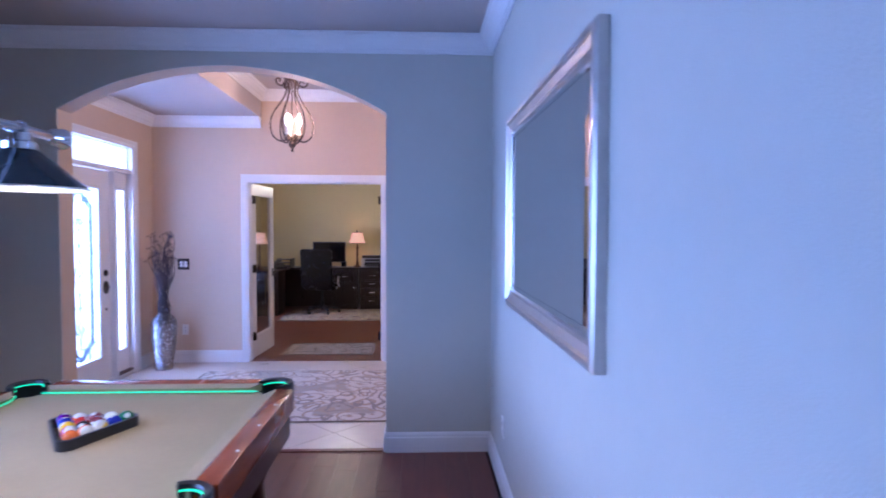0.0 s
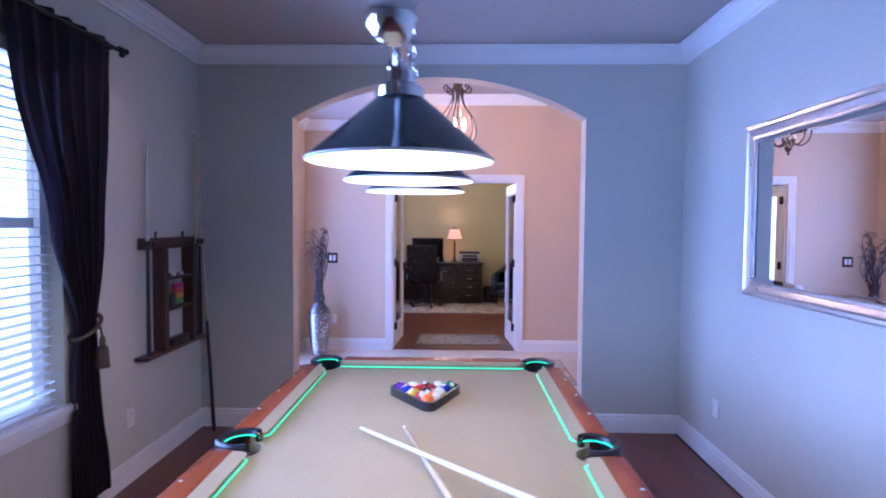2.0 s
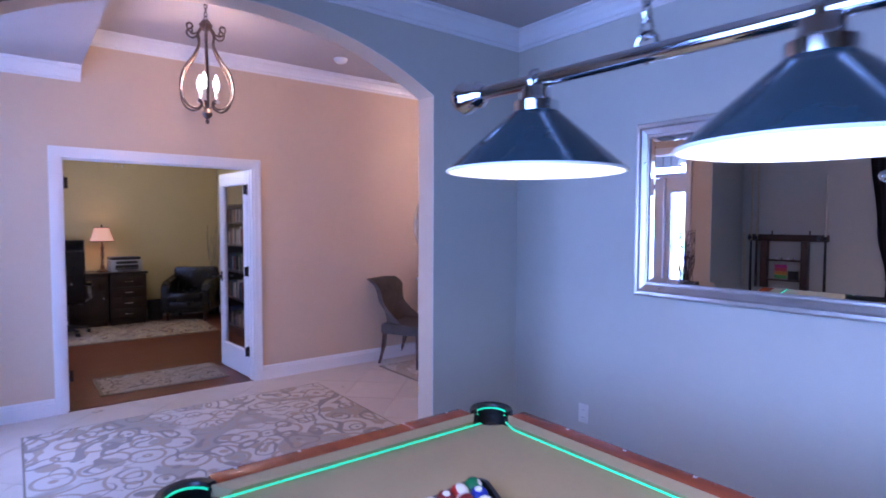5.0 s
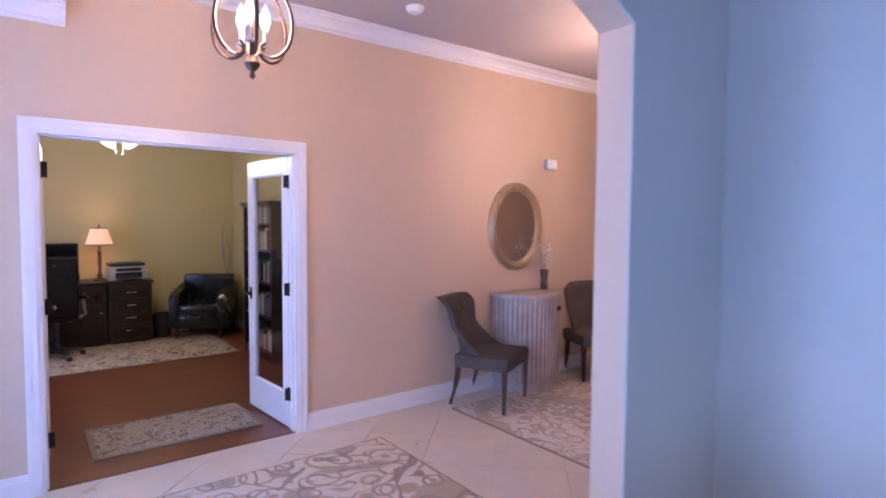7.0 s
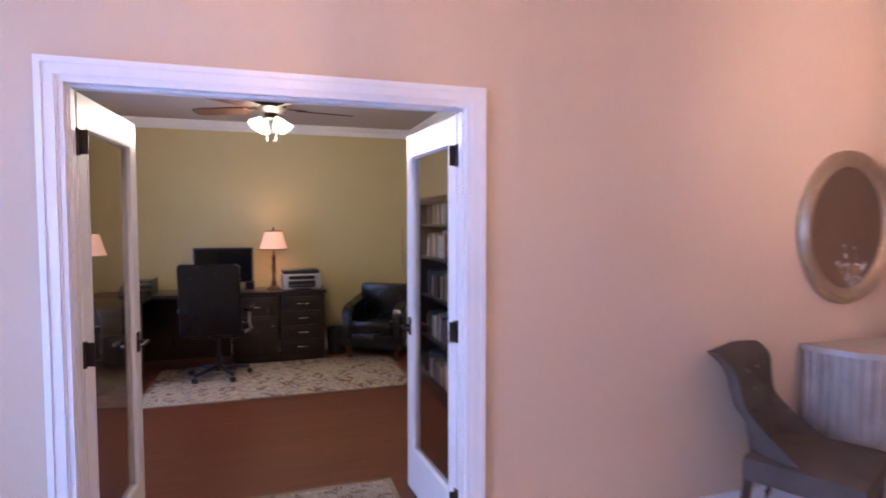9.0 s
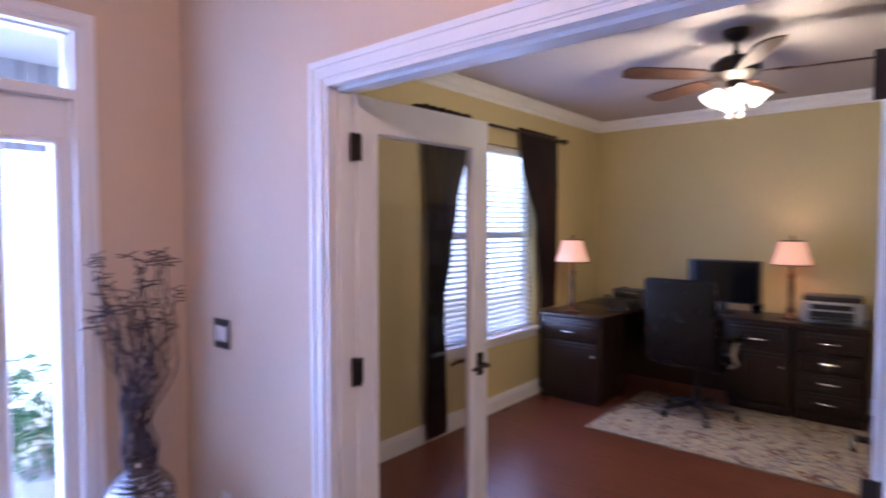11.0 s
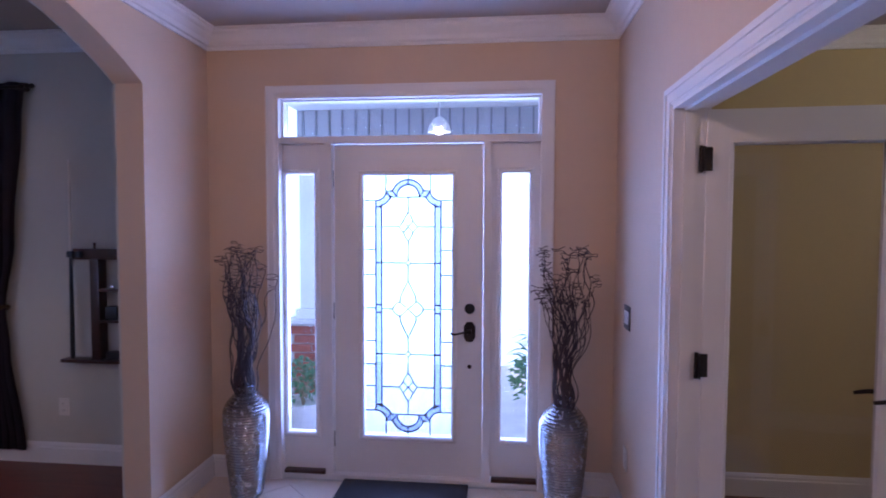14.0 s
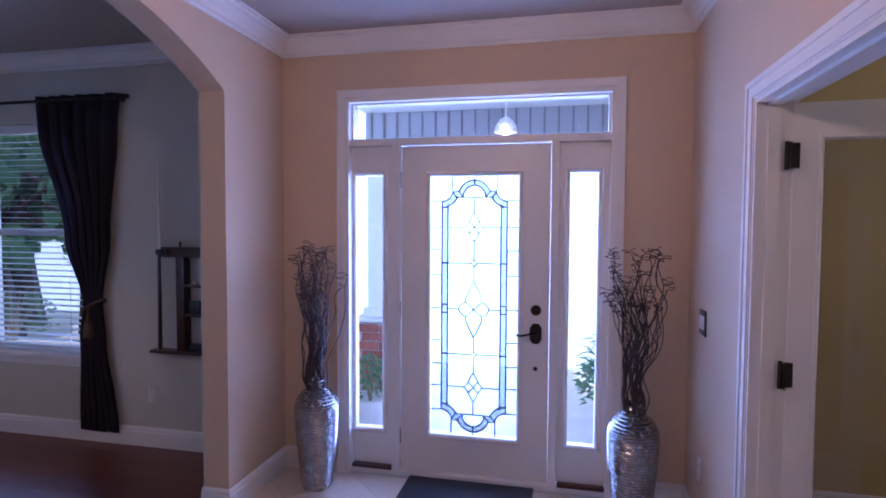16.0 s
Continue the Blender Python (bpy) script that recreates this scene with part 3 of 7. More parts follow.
M_RUG_FLORAL = rug_mat("ivory_floral_pile", (0.66, 0.61, 0.54), [((0.44, 0.39, 0.33), 2.9, 0.22, 0.36), ((0.46, 0.37, 0.28), 4.4, 0.22, 0.40), ((0.34, 0.30, 0.26), 6.0, 0.36, 0.44)], 1.15)
M_RUG_LEAF = rug_mat("ivory_leaf_pile", (0.68, 0.61, 0.52), [((0.52, 0.44, 0.35), 3.0, 0.24, 0.38), ((0.50, 0.40, 0.29), 4.6, 0.22, 0.40), ((0.46, 0.38, 0.30), 6.5, 0.36, 0.44)], 1.35)
M_RUG_PERSIAN = rug_mat("muted_persian_pile", (0.42, 0.34, 0.26), [((0.20, 0.10, 0.07), 6.0, 0.25, 0.42), ((0.16, 0.15, 0.16), 8.0, 0.25, 0.40), ((0.50, 0.40, 0.24), 10.0, 0.22, 0.36)], 1.4)
M_RUG_SMALL = rug_mat("taupe_mat_pile", (0.34, 0.28, 0.22), [((0.17, 0.13, 0.10), 12.0, 0.15, 0.36), ((0.46, 0.40, 0.32), 16.0, 0.2, 0.4)], 1.4)
M_BIND = mat("rug_binding", (0.26, 0.21, 0.15), 0.95, scale=40, vary=0.2)


# ---- game room ----
def pool_table():
    cx, cy, top, fx, fy = -1.205, 2.115, 0.757, 0.556, 1.112
    T = thing("pool_table", "cherry wood pool table with tan cloth and green-lit cushions", "pool table", (cx, cy, 0))
    ox, oy = 0.69, 1.245
    bed = top - 0.035
    cloth = []
    for px, py, a0, a1 in ((fx + 0.025, fy + 0.025, 270, 180), (-fx - 0.025, fy + 0.025, 0, -90), (-fx - 0.055, 0, 90, -90),
                           (-fx - 0.025, -fy - 0.025, 90, 0), (fx + 0.025, -fy - 0.025, 180, 90), (fx + 0.055, 0, 270, 90)):
        if px > 0 and py > 0:
            cloth.append((px + 0.03, py - 0.062))
        cloth += [(px + 0.062 * math.cos(radians(a0 + (a1 - a0) * k / 10)), py + 0.062 * math.sin(radians(a0 + (a1 - a0) * k / 10))) for k in range(11)]
    cloth = cloth[1:]
    part("bed_cloth", prism(B(), cloth, "z", bed - 0.03, bed), M_FELT, T, "tan cloth of the bed", smooth=False)
    body = B()
    box(body, -ox + 0.05, ox - 0.05, -oy + 0.05, oy - 0.05, 0.48, bed - 0.032, 0.012)
    box(body, -ox + 0.10, ox - 0.10, -oy + 0.10, oy - 0.10, 0.44, 0.48, 0.01)
    part("cabinet_body", body, M_MAHOGANY, T)
    for sx in (-1, 1):
        for sy in (-1, 1):
            lg = B()
            lathe(lg, [(0, 0), (0.075, 0), (0.085, 0.03), (0.06, 0.08), (0.085, 0.20), (0.07, 0.34), (0.095, 0.40), (0.095, 0.44), (0, 0.44)], 20, (sx * (ox - 0.20), sy * (oy - 0.25), 0))
            part("leg", lg, M_MAHOGANY, T)

    def rail(x0, x1, y0, y1):
        bm = box(B(), x0, x1, y0, y1, bed - 0.07, top + 0.004, 0.014)
        return part("rail", bm, M_RAIL, T, "polished cherry wood rail")

    def cushion(pts):
        """A cushion from its back line (first two points) to its nose line."""
        a, b, c, d = [Vector(p) for p in pts]
        bm = B()
        lo = [bm.verts.new((p.x, p.y, bed)) for p in (a, b)]
        hi = [bm.verts.new((p.x, p.y, top)) for p in (a, b)]
        nose = [bm.verts.new((p.x, p.y, top - 0.008)) for p in (d, c)]
        under = [bm.verts.new((p.x + (q.x - p.x) * 0.4, p.y + (q.y - p.y) * 0.4, bed)) for p, q in ((d, a), (c, b))]
        bm.faces.new((hi[0], hi[1], nose[1], nose[0]))
        bm.faces.new((nose[0], nose[1], under[1], under[0]))
        bm.faces.new((lo[0], hi[0], nose[0], under[0]))
        bm.faces.new((lo[1], under[1], nose[1], hi[1]))
        bm.faces.new((lo[0], lo[1], hi[1], hi[0]))
        part("cushion", bm, M_FELT, T, "tan cloth cushion", smooth=False)

    def strip(pts):
        part("light_strip", tube(B(), [(x, y, bed + 0.012) for x, y in pts], 0.0030, 6), M_LED, T, "glowing green light strip under the cushion")
    bx, by, g = fx + 0.052, fy + 0.052, 0.075
    for s in (-1, 1):
        rail(-fx + 0.055, fx - 0.055, s * by, s * oy)
        cushion([(-fx + g - 0.03, s * by), (fx - g + 0.03, s * by), (fx - g - 0.02, s * fy), (-fx + g + 0.02, s * fy)])
        strip([(-fx + g - 0.02, s * (fy - 0.003)), (fx - g + 0.02, s * (fy - 0.003))])
        for y0, y1 in ((0.075, fy - 0.055), (-fy + 0.055, -0.075)):
            rail(s * bx, s * ox, y0, y1)
            e0, e1 = (0.02, 0.055) if y0 > 0 else (0.055, 0.02)
            cushion([(s * bx, y0 - 0.01), (s * bx, y1 + 0.01), (s * fx, y1 - e1), (s * fx, y0 + e0)])
            strip([(s * (fx + 0.03), y0 + 0.0), (s * (fx - 0.003), y0 + e0 + 0.02), (s * (fx - 0.003), y1 - e1 - 0.02), (s * (fx + 0.03), y1)])
            for k in range(1, 4):
                yy = y0 + (y1 - y0) * k / 4
                part("sight", cyl(B(), s * (bx + 0.06), yy, top + 0.0035, top + 0.0055, 0.0055, n=10), M_IVORY, T, "small round inlaid sight")
        for k in (-2, -1, 1, 2):
            part("sight", cyl(B(), k * 0.21, s * (by + 0.065), top + 0.0035, top + 0.0055, 0.0055, n=10), M_IVORY, T, "small round inlaid sight")

    def pocket(x, y, face):
        """A black leather cup with a collar open towards the cloth; face: where it opens, in degrees."""
        bm = B()
        st = radians(face + 62)
        sw = radians(236)
        prof = [(0.060, 0.036), (0.064, 0.046), (0.082, 0.050), (0.089, 0.042), (0.090, -0.05), (0.084, -0.05), (0.074, 0.03), (0.060, 0.036)]
        lathe(bm, prof, 22, (x, y, bed), None, st, sw)
        P = part("pocket", bm, M_BLACK, T, "black leather pocket")
        cup = B()
        lathe(cup, [(0.064, 0.002), (0.062, -0.08), (0.05, -0.13), (0, -0.14)], 20, (x, y, bed))
        part("pocket_cup", cup, M_BLACK, P)
        arc = [(x + 0.060 * math.cos(st + sw * i / 14), y + 0.060 * math.sin(st + sw * i / 14), bed + 0.030) for i in range(15)]
        part("light_strip", tube(B(), arc, 0.0028, 6), M_LED, P, "glowing green light strip in the pocket")
    d = 0.025
    for sx in (-1, 1):
        pocket(sx * (fx + 0.055), 0, 180 if sx > 0 else 0)
        for sy in (-1, 1):
            pocket(sx * (fx + d), sy * (fy + d), math.degrees(math.atan2(-sy, -sx)))
    return bed


BED = pool_table()
BALL_COLORS = [(0.75, 0.45, 0.02), (0.02, 0.03, 0.30), (0.55, 0.03, 0.02), (0.10, 0.01, 0.20), (0.80, 0.16, 0.02), (0.01, 0.16, 0.06), (0.20, 0.02, 0.02), (0.01, 0.01, 0.01)]


def ball_mat(color, striped):
    m = bpy.data.materials.new("pool_ball")
    m.use_nodes = True
    n, lk = m.node_tree.nodes, m.node_tree.links
    b = n["Principled BSDF"]
    b.inputs["Roughness"].default_value = 0.12
    tc, sep = n.new("ShaderNodeTexCoord"), n.new("ShaderNodeSeparateXYZ")
    lk.new(tc.outputs["Object"], sep.inputs[0])
    ab, lt, mx = n.new("ShaderNodeMath"), n.new("ShaderNodeMath"), n.new("ShaderNodeMix")
    mx.data_type = "RGBA"
    ab.operation, lt.operation = "ABSOLUTE", "LESS_THAN"
    lt.inputs[1].default_value = 0.015 if striped else 0.0262
    lk.new(sep.outputs[2], ab.inputs[0])
    lk.new(ab.outputs[0], lt.inputs[0])
    lk.new(lt.outputs[0], mx.inputs[0])
    mx.inputs[6].default_value, mx.inputs[7].default_value = (0.80, 0.77, 0.68, 1), (*color, 1)
    lk.new(mx.outputs[2], b.inputs["Base Color"])
    return m


def rack_of_balls():
    r = 0.0286
    ax, ay = -1.192, 2.60
    order = [(4, 0), (2, 1), (4, 1), (0, 0), (7, 0), (0, 1), (1, 1), (2, 0), (6, 1), (1, 0), (3, 0), (4, 1), (6, 0), (2, 1), (5, 0)]
    words = ["yellow", "blue", "red", "purple", "orange", "green", "maroon", "black"]
    lean = radians(7)
    i = 0
    pts = []
    for row in range(5):
        for k in range(row + 1):
            dx, dy = (k - row / 2) * 2.02 * r, row * 1.75 * r
            x, y = ax + dx * math.cos(lean) - dy * math.sin(lean), ay + dx * math.sin(lean) + dy * math.cos(lean)
            c, st = order[i]
            ob = finish("pool_ball", ball(B(), (0, 0, 0), r, 20), ball_mat(BALL_COLORS[c], st))
            rng = random.Random(i)
            ob.matrix_world = pose(x, y, BED + r + 0.0005, rng.uniform(-60, 60), rng.uniform(-60, 60), rng.uniform(0, 360))
            tagged(ob, f"glossy {'striped ' if st else ''}{words[c]} pool ball inside the triangle", "pool ball", "balls in the triangle")
            i += 1
            pts.append((x, y))
    bm = B()
    def tri(o):
        c0 = Vector((ax - math.sin(lean) * 0.118, ay + math.cos(lean) * 0.118))
        rot = Matrix.Rotation(lean, 2)
        out = []
        for a in (-90, 30, 150):
            corner = Vector((math.cos(radians(a)), math.sin(radians(a)))) * (0.1335 + 0.01)
            for q in (-50, -25, 0, 25, 50):
                v = corner + Vector((math.cos(radians(a + q)), math.sin(radians(a + q)))) * (0.022 + o)
                out.append(c0 + rot @ v)
        return out
    inner, outer = tri(0.004), tri(0.016)
    k = len(inner)
    for z0, z1 in ((BED + 0.001, BED + 0.04),):
        a = [bm.verts.new((p.x, p.y, z0)) for p in inner]
        b = [bm.verts.new((p.x, p.y, z1)) for p in inner]
        c = [bm.verts.new((p.x, p.y, z1)) for p in outer]
        d = [bm.verts.new((p.x, p.y, z0)) for p in outer]
        for j in range(k):
            q = (j + 1) % k
            for s in ((a, b), (b, c), (c, d), (d, a)):
                bm.faces.new((s[0][j], s[0][q], s[1][q], s[1][j]))
    ob = finish("ball_triangle", bm, M_BLACK)
    tagged(ob, "black plastic triangle rack on the pool table cloth", "ball rack")


rack_of_balls()


def cue(name, a, b, label, shaft=None, butt=None, group="cues", split=0.55):
    """A cue from its tip a to its butt b."""
    a, b = Vector(a), Vector(b)
    ob = thing(name, label, "pool cue", tuple(b), 0, group)
    def at(s):
        return a + (b - a) * s
    partw("shaft", tube(B(), [at(0.012), at(split)], [0.0065, 0.0105], 10), shaft or M_MAPLE, ob, "pale maple shaft")
    partw("butt", tube(B(), [at(split), at(0.985)], [0.0105, 0.0145], 10), butt or M_BLACK, ob, "dark butt")
    partw("tip", tube(B(), [at(0), at(0.012)], [0.0055, 0.0065], 8), M_IVORY, ob, "ivory ferrule and tip")
    partw("bumper", tube(B(), [at(0.985), at(1)], [0.0145, 0.011], 10), M_BLACK, ob)
    return ob


zc = BED + 0.012
cue("pool_cue", (-1.43, 2.285, zc + 0.010), (-0.445, 1.23, zc + 0.075), "pale pool cue lying crossed on the table cloth", M_CUEWHITE, M_CUEWHITE)
cue("pool_cue", (-1.27, 2.33, zc), (-0.85, 0.945, zc + 0.055), "pale maple pool cue lying on the table cloth", M_MAPLE, M_MAPLE)


def table_lamp_bar():
    xs = [(-1.193, 1.39), (-1.22, 1.91), (-1.24, 2.45)]
    zb, zr = 1.842, 1.645
    L = thing("billiard_lamp", "three-shade billiard lamp with dark teal shades and a chrome bar", "pendant lamp", (-1.22, 1.91, zb))
    p0, p1 = Vector((-1.182, 1.17, zb)), Vector((-1.248, 2.63, zb))
    bar = B()
    tube(bar, [p0, p1], 0.017, 14)
    partw("bar", bar, M_CHROME, L, "polished chrome bar")
    for p, s in ((p0, -1), (p1, 1)):
        fb = B()
        d = (p1 - p0).normalized() * s
        tube(fb, [p + d * k for k in (-0.02, 0.0, 0.012, 0.03, 0.05, 0.07, 0.085)], [0.02, 0.032, 0.024, 0.034, 0.040, 0.030, 0.008], 16)
        partw("finial", fb, M_CHROME, L, "chrome ball finial")
    for x, y in xs:
        sb = B()
        lathe(sb, [(0.045, zr + 0.132), (0.055, zr + 0.125), (0.195, zr + 0.003), (0.195, zr)], 48, (x, y, 0))
        S = partw("shade", sb, M_SHADE, L, "dark teal cone shade")
        ib = B()
        lathe(ib, [(0.043, zr + 0.128), (0.053, zr + 0.121), (0.192, zr + 0.001)], 48, (x, y, 0))
        ob = partw("shade_lining", ib, M_SHADE_IN, L, "white enamel lining")
        rim = B()
        tube(rim, [(x + 0.194 * math.cos(2 * math.pi * k / 48), y + 0.194 * math.sin(2 * math.pi * k / 48), zr) for k in range(48)], 0.0035, 6, closed=True)
        partw("shade_rim", rim, M_SHADE_IN, L)
        cap = B()
        lathe(cap, [(0, zr + 0.183), (0.030, zr + 0.183), (0.034, zr + 0.158), (0.05, zr + 0.150), (0.05, zr + 0.122), (0.042, zr + 0.117)], 24, (x, y, 0))
        partw("cap", cap, M_CHROME, L, "chrome fitting over the shade")
        col = B()
        tube(col, [(x + dx, y, zb + dz) for dx, dz in [(0.021 * math.cos(a / 8 * 2 * math.pi), 0.021 * math.sin(a / 8 * 2 * math.pi)) for a in range(8)]], 0.008, 8, closed=True)
        partw("collar", col, M_CHROME, L)
        bb = B()
        ball(bb, (x, y, zr + 0.055), 0.034, 16, (1, 1, 1.2))
        ob = partw("bulb", bb, M_BULB, L, "lit frosted bulb")
        ob.visible_shadow = False
    for y in (1.60, 2.19):
        x = -1.2145 - (y - 1.90) * 0.045
        ch = B()
        z = zb + 0.03
        lk = 0
        while z < POOL_C - 0.03:
            ang = 0 if lk % 2 else math.pi / 2
            pts = []
            for k in range(10):
                a = 2 * math.pi * k / 10
                u, v = 0.011 * math.cos(a), 0.020 * math.sin(a)
                pts.append((x + u * math.cos(ang), y + u * math.sin(ang), z + 0.016 + v))
            tube(ch, pts, 0.0028, 5, closed=True)
            z += 0.031
            lk += 1
        partw("chain", ch, M_CHROME, L, "chrome chain")
        hk = B()
        lathe(hk, [(0, POOL_C - 0.03), (0.012, POOL_C - 0.03), (0.03, POOL_C - 0.008), (0.03, POOL_C), (0, POOL_C)], 16, (x, y, 0))
        partw("ceiling_hook", hk, M_CHROME, L)
        lp = B()
        tube(lp, [(x, y + 0.022 * math.cos(k / 12 * 2 * math.pi), zb + 0.012 + 0.028 * math.sin(k / 12 * 2 * math.pi)) for k in range(12)], 0.004, 6, closed=True)
        partw("loop", lp, M_CHROME, L)


table_lamp_bar()


def frame_ring(bm, pts, prof):
    """A moulded frame: profile (inwards, out) swept round a loop given as (corner, inward, outward) places."""
    rings = []
    for base, inn, out in pts:
        rings.append([bm.verts.new(Vector(base) + Vector(inn) * u + Vector(out) * v) for u, v in prof])
    k, q = len(rings), len(prof)
    for i in range(k):
        a, b = rings[i], rings[(i + 1) % k]
        for j in range(q):
            bm.faces.new((a[j], b[j], b[(j + 1) % q], a[(j + 1) % q]))


def wall_mirror():
    y0, y1, z0, z1, x = 1.955, 3.35, 1.14, 2.06, XE
    Mi = thing("wall_mirror", "large rectangular wall mirror in a moulded silver frame", "mirror", (x, (y0 + y1) / 2, z0))
    bm = B()
    corners = [((x, y0, z0), (0, 1, 1), (-1, 0, 0)), ((x, y1, z0), (0, -1, 1), (-1, 0, 0)), ((x, y1, z1), (0, -1, -1), (-1, 0, 0)), ((x, y0, z1), (0, 1, -1), (-1, 0, 0))]
    frame_ring(bm, corners, [(0, 0), (0, 0.030), (0.010, 0.040), (0.026, 0.040), (0.034, 0.032), (0.060, 0.022), (0.066, 0.026), (0.076, 0.026), (0.082, 0.018), (0.082, 0.0)])
    partw("frame", bm, M_SILVERLEAF, Mi, "moulded silver leaf frame", smooth=False)
    partw("mirror_pane", box(B(), x - 0.016, x - 0.002, y0 + 0.078, y1 - 0.078, z0 + 0.078, z1 - 0.078), M_MIRROR, Mi, "clear mirror glass")
    bv = B()
    frame_ring(bv, [((x - 0.0165, y0 + 0.081, z0 + 0.081), (0, 1, 1), (-1, 0, 0)), ((x - 0.0165, y1 - 0.081, z0 + 0.081), (0, -1, 1), (-1, 0, 0)), ((x - 0.0165, y1 - 0.081, z1 - 0.081), (0, -1, -1), (-1, 0, 0)), ((x - 0.0165, y0 + 0.081, z1 - 0.081), (0, 1, -1), (-1, 0, 0))],
               [(0, 0), (0, 0.001), (0.022, 0.003), (0.022, 0.0)])
    partw("bevel", bv, M_MIRROR, Mi, smooth=False)
    # it hangs a little off the wall at one end
    Mi.matrix_world = pose(x - 0.008, (y0 + y1) / 2, z0, 0, 0, 0.5)


wall_mirror()


def wall_plate(x, y, z, normal, label, kind, w=0.07, h=0.115, plate=None, n_rockers=0):
    plate = plate or M_IVORY
    T = thing(kind, label, kind.replace("_", " "), (x, y, z - h / 2), {"E": 180, "W": 0, "N": -90}[normal])
    part("plate", box(B(), 0, 0.006, -w / 2, w / 2, 0, h, 0.0025), plate, T)
    if n_rockers:
        for k in range(n_rockers):
            c = (k - (n_rockers - 1) / 2) * 0.046
            part("rocker", box(B(), 0.005, 0.010, c - 0.0165, c + 0.0165, h / 2 - 0.033, h / 2 + 0.033, 0.002), M_PLASTICW, T, "white rocker switch")
    else:
        for zz in (h * 0.31, h * 0.69):
            part("socket", box(B(), 0.005, 0.0085, -0.017, 0.017, zz - 0.014, zz + 0.014, 0.002), plate, T)
            for s in (-0.006, 0.006):
                part("slot", box(B(), 0.0082, 0.0088, s - 0.001, s + 0.001, zz - 0.004, zz + 0.005), M_BLACK, T)


wall_plate(XE, 3.705, 0.374, "E", "ivory wall outlet on the greige wall", "wall_outlet")
wall_plate(XP, 3.38, 0.375, "W", "ivory wall outlet below the cue rack", "wall_outlet")
wall_plate(-2.572, YN, 1.108, "N", "dark framed double light switch beside the office doors", "light_switch", 0.125, 0.125, M_BRONZE, 2)
wall_plate(-2.56, YN, 0.37, "N", "ivory wall outlet near the vase", "wall_outlet")


def cue_rack():
    x, y0, y1, z0, z1 = XP, 3.48, 4.20, 0.69, 1.425
    R = thing("cue_rack", "dark wooden wall cue rack with small shelves", "cue rack", (x, (y0 + y1) / 2, z0))
    partw("top_rail", box(B(), x, x + 0.045, y0, y1, z1 - 0.075, z1 - 0.005, 0.006), M_MAHOGANY, R)
    partw("bottom_shelf", box(B(), x, x + 0.085, y0 - 0.05, y1 + 0.02, z0, z0 + 0.022, 0.005), M_MAHOGANY, R)
    ya, yb = y0 + 0.19, y1 - 0.16
    for yy in (ya, yb):
        partw("side_panel", box(B(), x, x + 0.075, yy - 0.03, yy + 0.03, z0 + 0.02, z1 - 0.07, 0.004), M_MAHOGANY, R)
    for zz in (0.95, 1.15):
        partw("shelf", box(B(), x, x + 0.075, ya + 0.03, yb - 0.03, zz, zz + 0.016, 0.003), M_MAHOGANY, R)
    for yy in (y0 + 0.02, y0 + 0.075, y1 - 0.02, y1 - 0.075):
        partw("cue_clip", box(B(), x + 0.04, x + 0.075, yy - 0.018, yy + 0.018, z1 - 0.06, z1 - 0.02, 0.008), M_BLACK, R)
    for yy in (y0 + 0.16, y1 - 0.22):
        kb = B()
        lathe(kb, [(0, 0), (0.010, 0), (0.006, 0.02), (0.011, 0.034), (0, 0.042)], 10, (x + 0.025, yy, z1 - 0.006))
        partw("peg", kb, M_MAHOGANY, R)
    bt = finish("billiard_brush", box(B(), x + 0.012, x + 0.072, ya + 0.06, yb - 0.06, z0 + 0.023, z0 + 0.075, 0.015), M_BLACK)
    tagged(bt, "black table brush on the bottom shelf of the rack", "brush")
    cb = finish("chalk_holder", box(B(), x + 0.012, x + 0.065, ya + 0.06, ya + 0.14, 0.967, 1.055, 0.006), M_BLACK)
    tagged(cb, "black box on the middle shelf of the rack", "box")
    card = thing("chalk_card", "bright pink and green card standing on the rack shelf", "card", (x + 0.03, ya + 0.2, 0.967))
    for k, c in enumerate([(0.55, 0.03, 0.22), (0.65, 0.10, 0.10), (0.70, 0.30, 0.05), (0.10, 0.42, 0.10)]):
        m = mat("card_colour", c, 0.5, scale=20, vary=0.1)
        partw("band", box(B(), x + 0.028, x + 0.046, ya + 0.16, ya + 0.27, 1.080 - k * 0.035, 1.114 - k * 0.035, 0.003), m, card)
    for k in range(4):
        c = finish("chalk_cube", box(B(), -0.011, 0.011, -0.011, 0.011, 0, 0.022, 0.002), M_IVORY if k % 2 else M_CHROME)
        c.location = (x + 0.04, ya + 0.10 + k * 0.052, 1.1665)
        tagged(c, "small chalk cube on the upper rack shelf", "chalk", "chalk cubes")


cue_rack()
zq = 0.713
cue("pool_cue", (XP + 0.052, 3.50, 1.985), (XP + 0.055, 3.495, zq), "pool cue with a black and white butt in the wall rack", M_CUEWHITE, M_BLACK, "cues in the rack", 0.48)
cue("pool_cue", (XP + 0.052, 4.115, 2.16), (XP + 0.055, 4.115, zq), "maple pool cue with a dark butt in the wall rack", M_MAPLE, M_MAHOGANY, "cues in the rack", 0.55)
cue("pool_cue", (XP + 0.052, 4.17, 2.14), (XP + 0.055, 4.17, zq), "maple pool cue with a black butt in the wall rack", M_MAPLE, M_BLACK, "cues in the rack", 0.55)
cue("pool_cue", (XP + 0.03, 4.25, 1.46), (XP + 0.14, 4.18, 0.0), "pool cue with a black butt leaning in the corner", M_MAPLE, M_BLACK, "cues in the rack", 0.45)


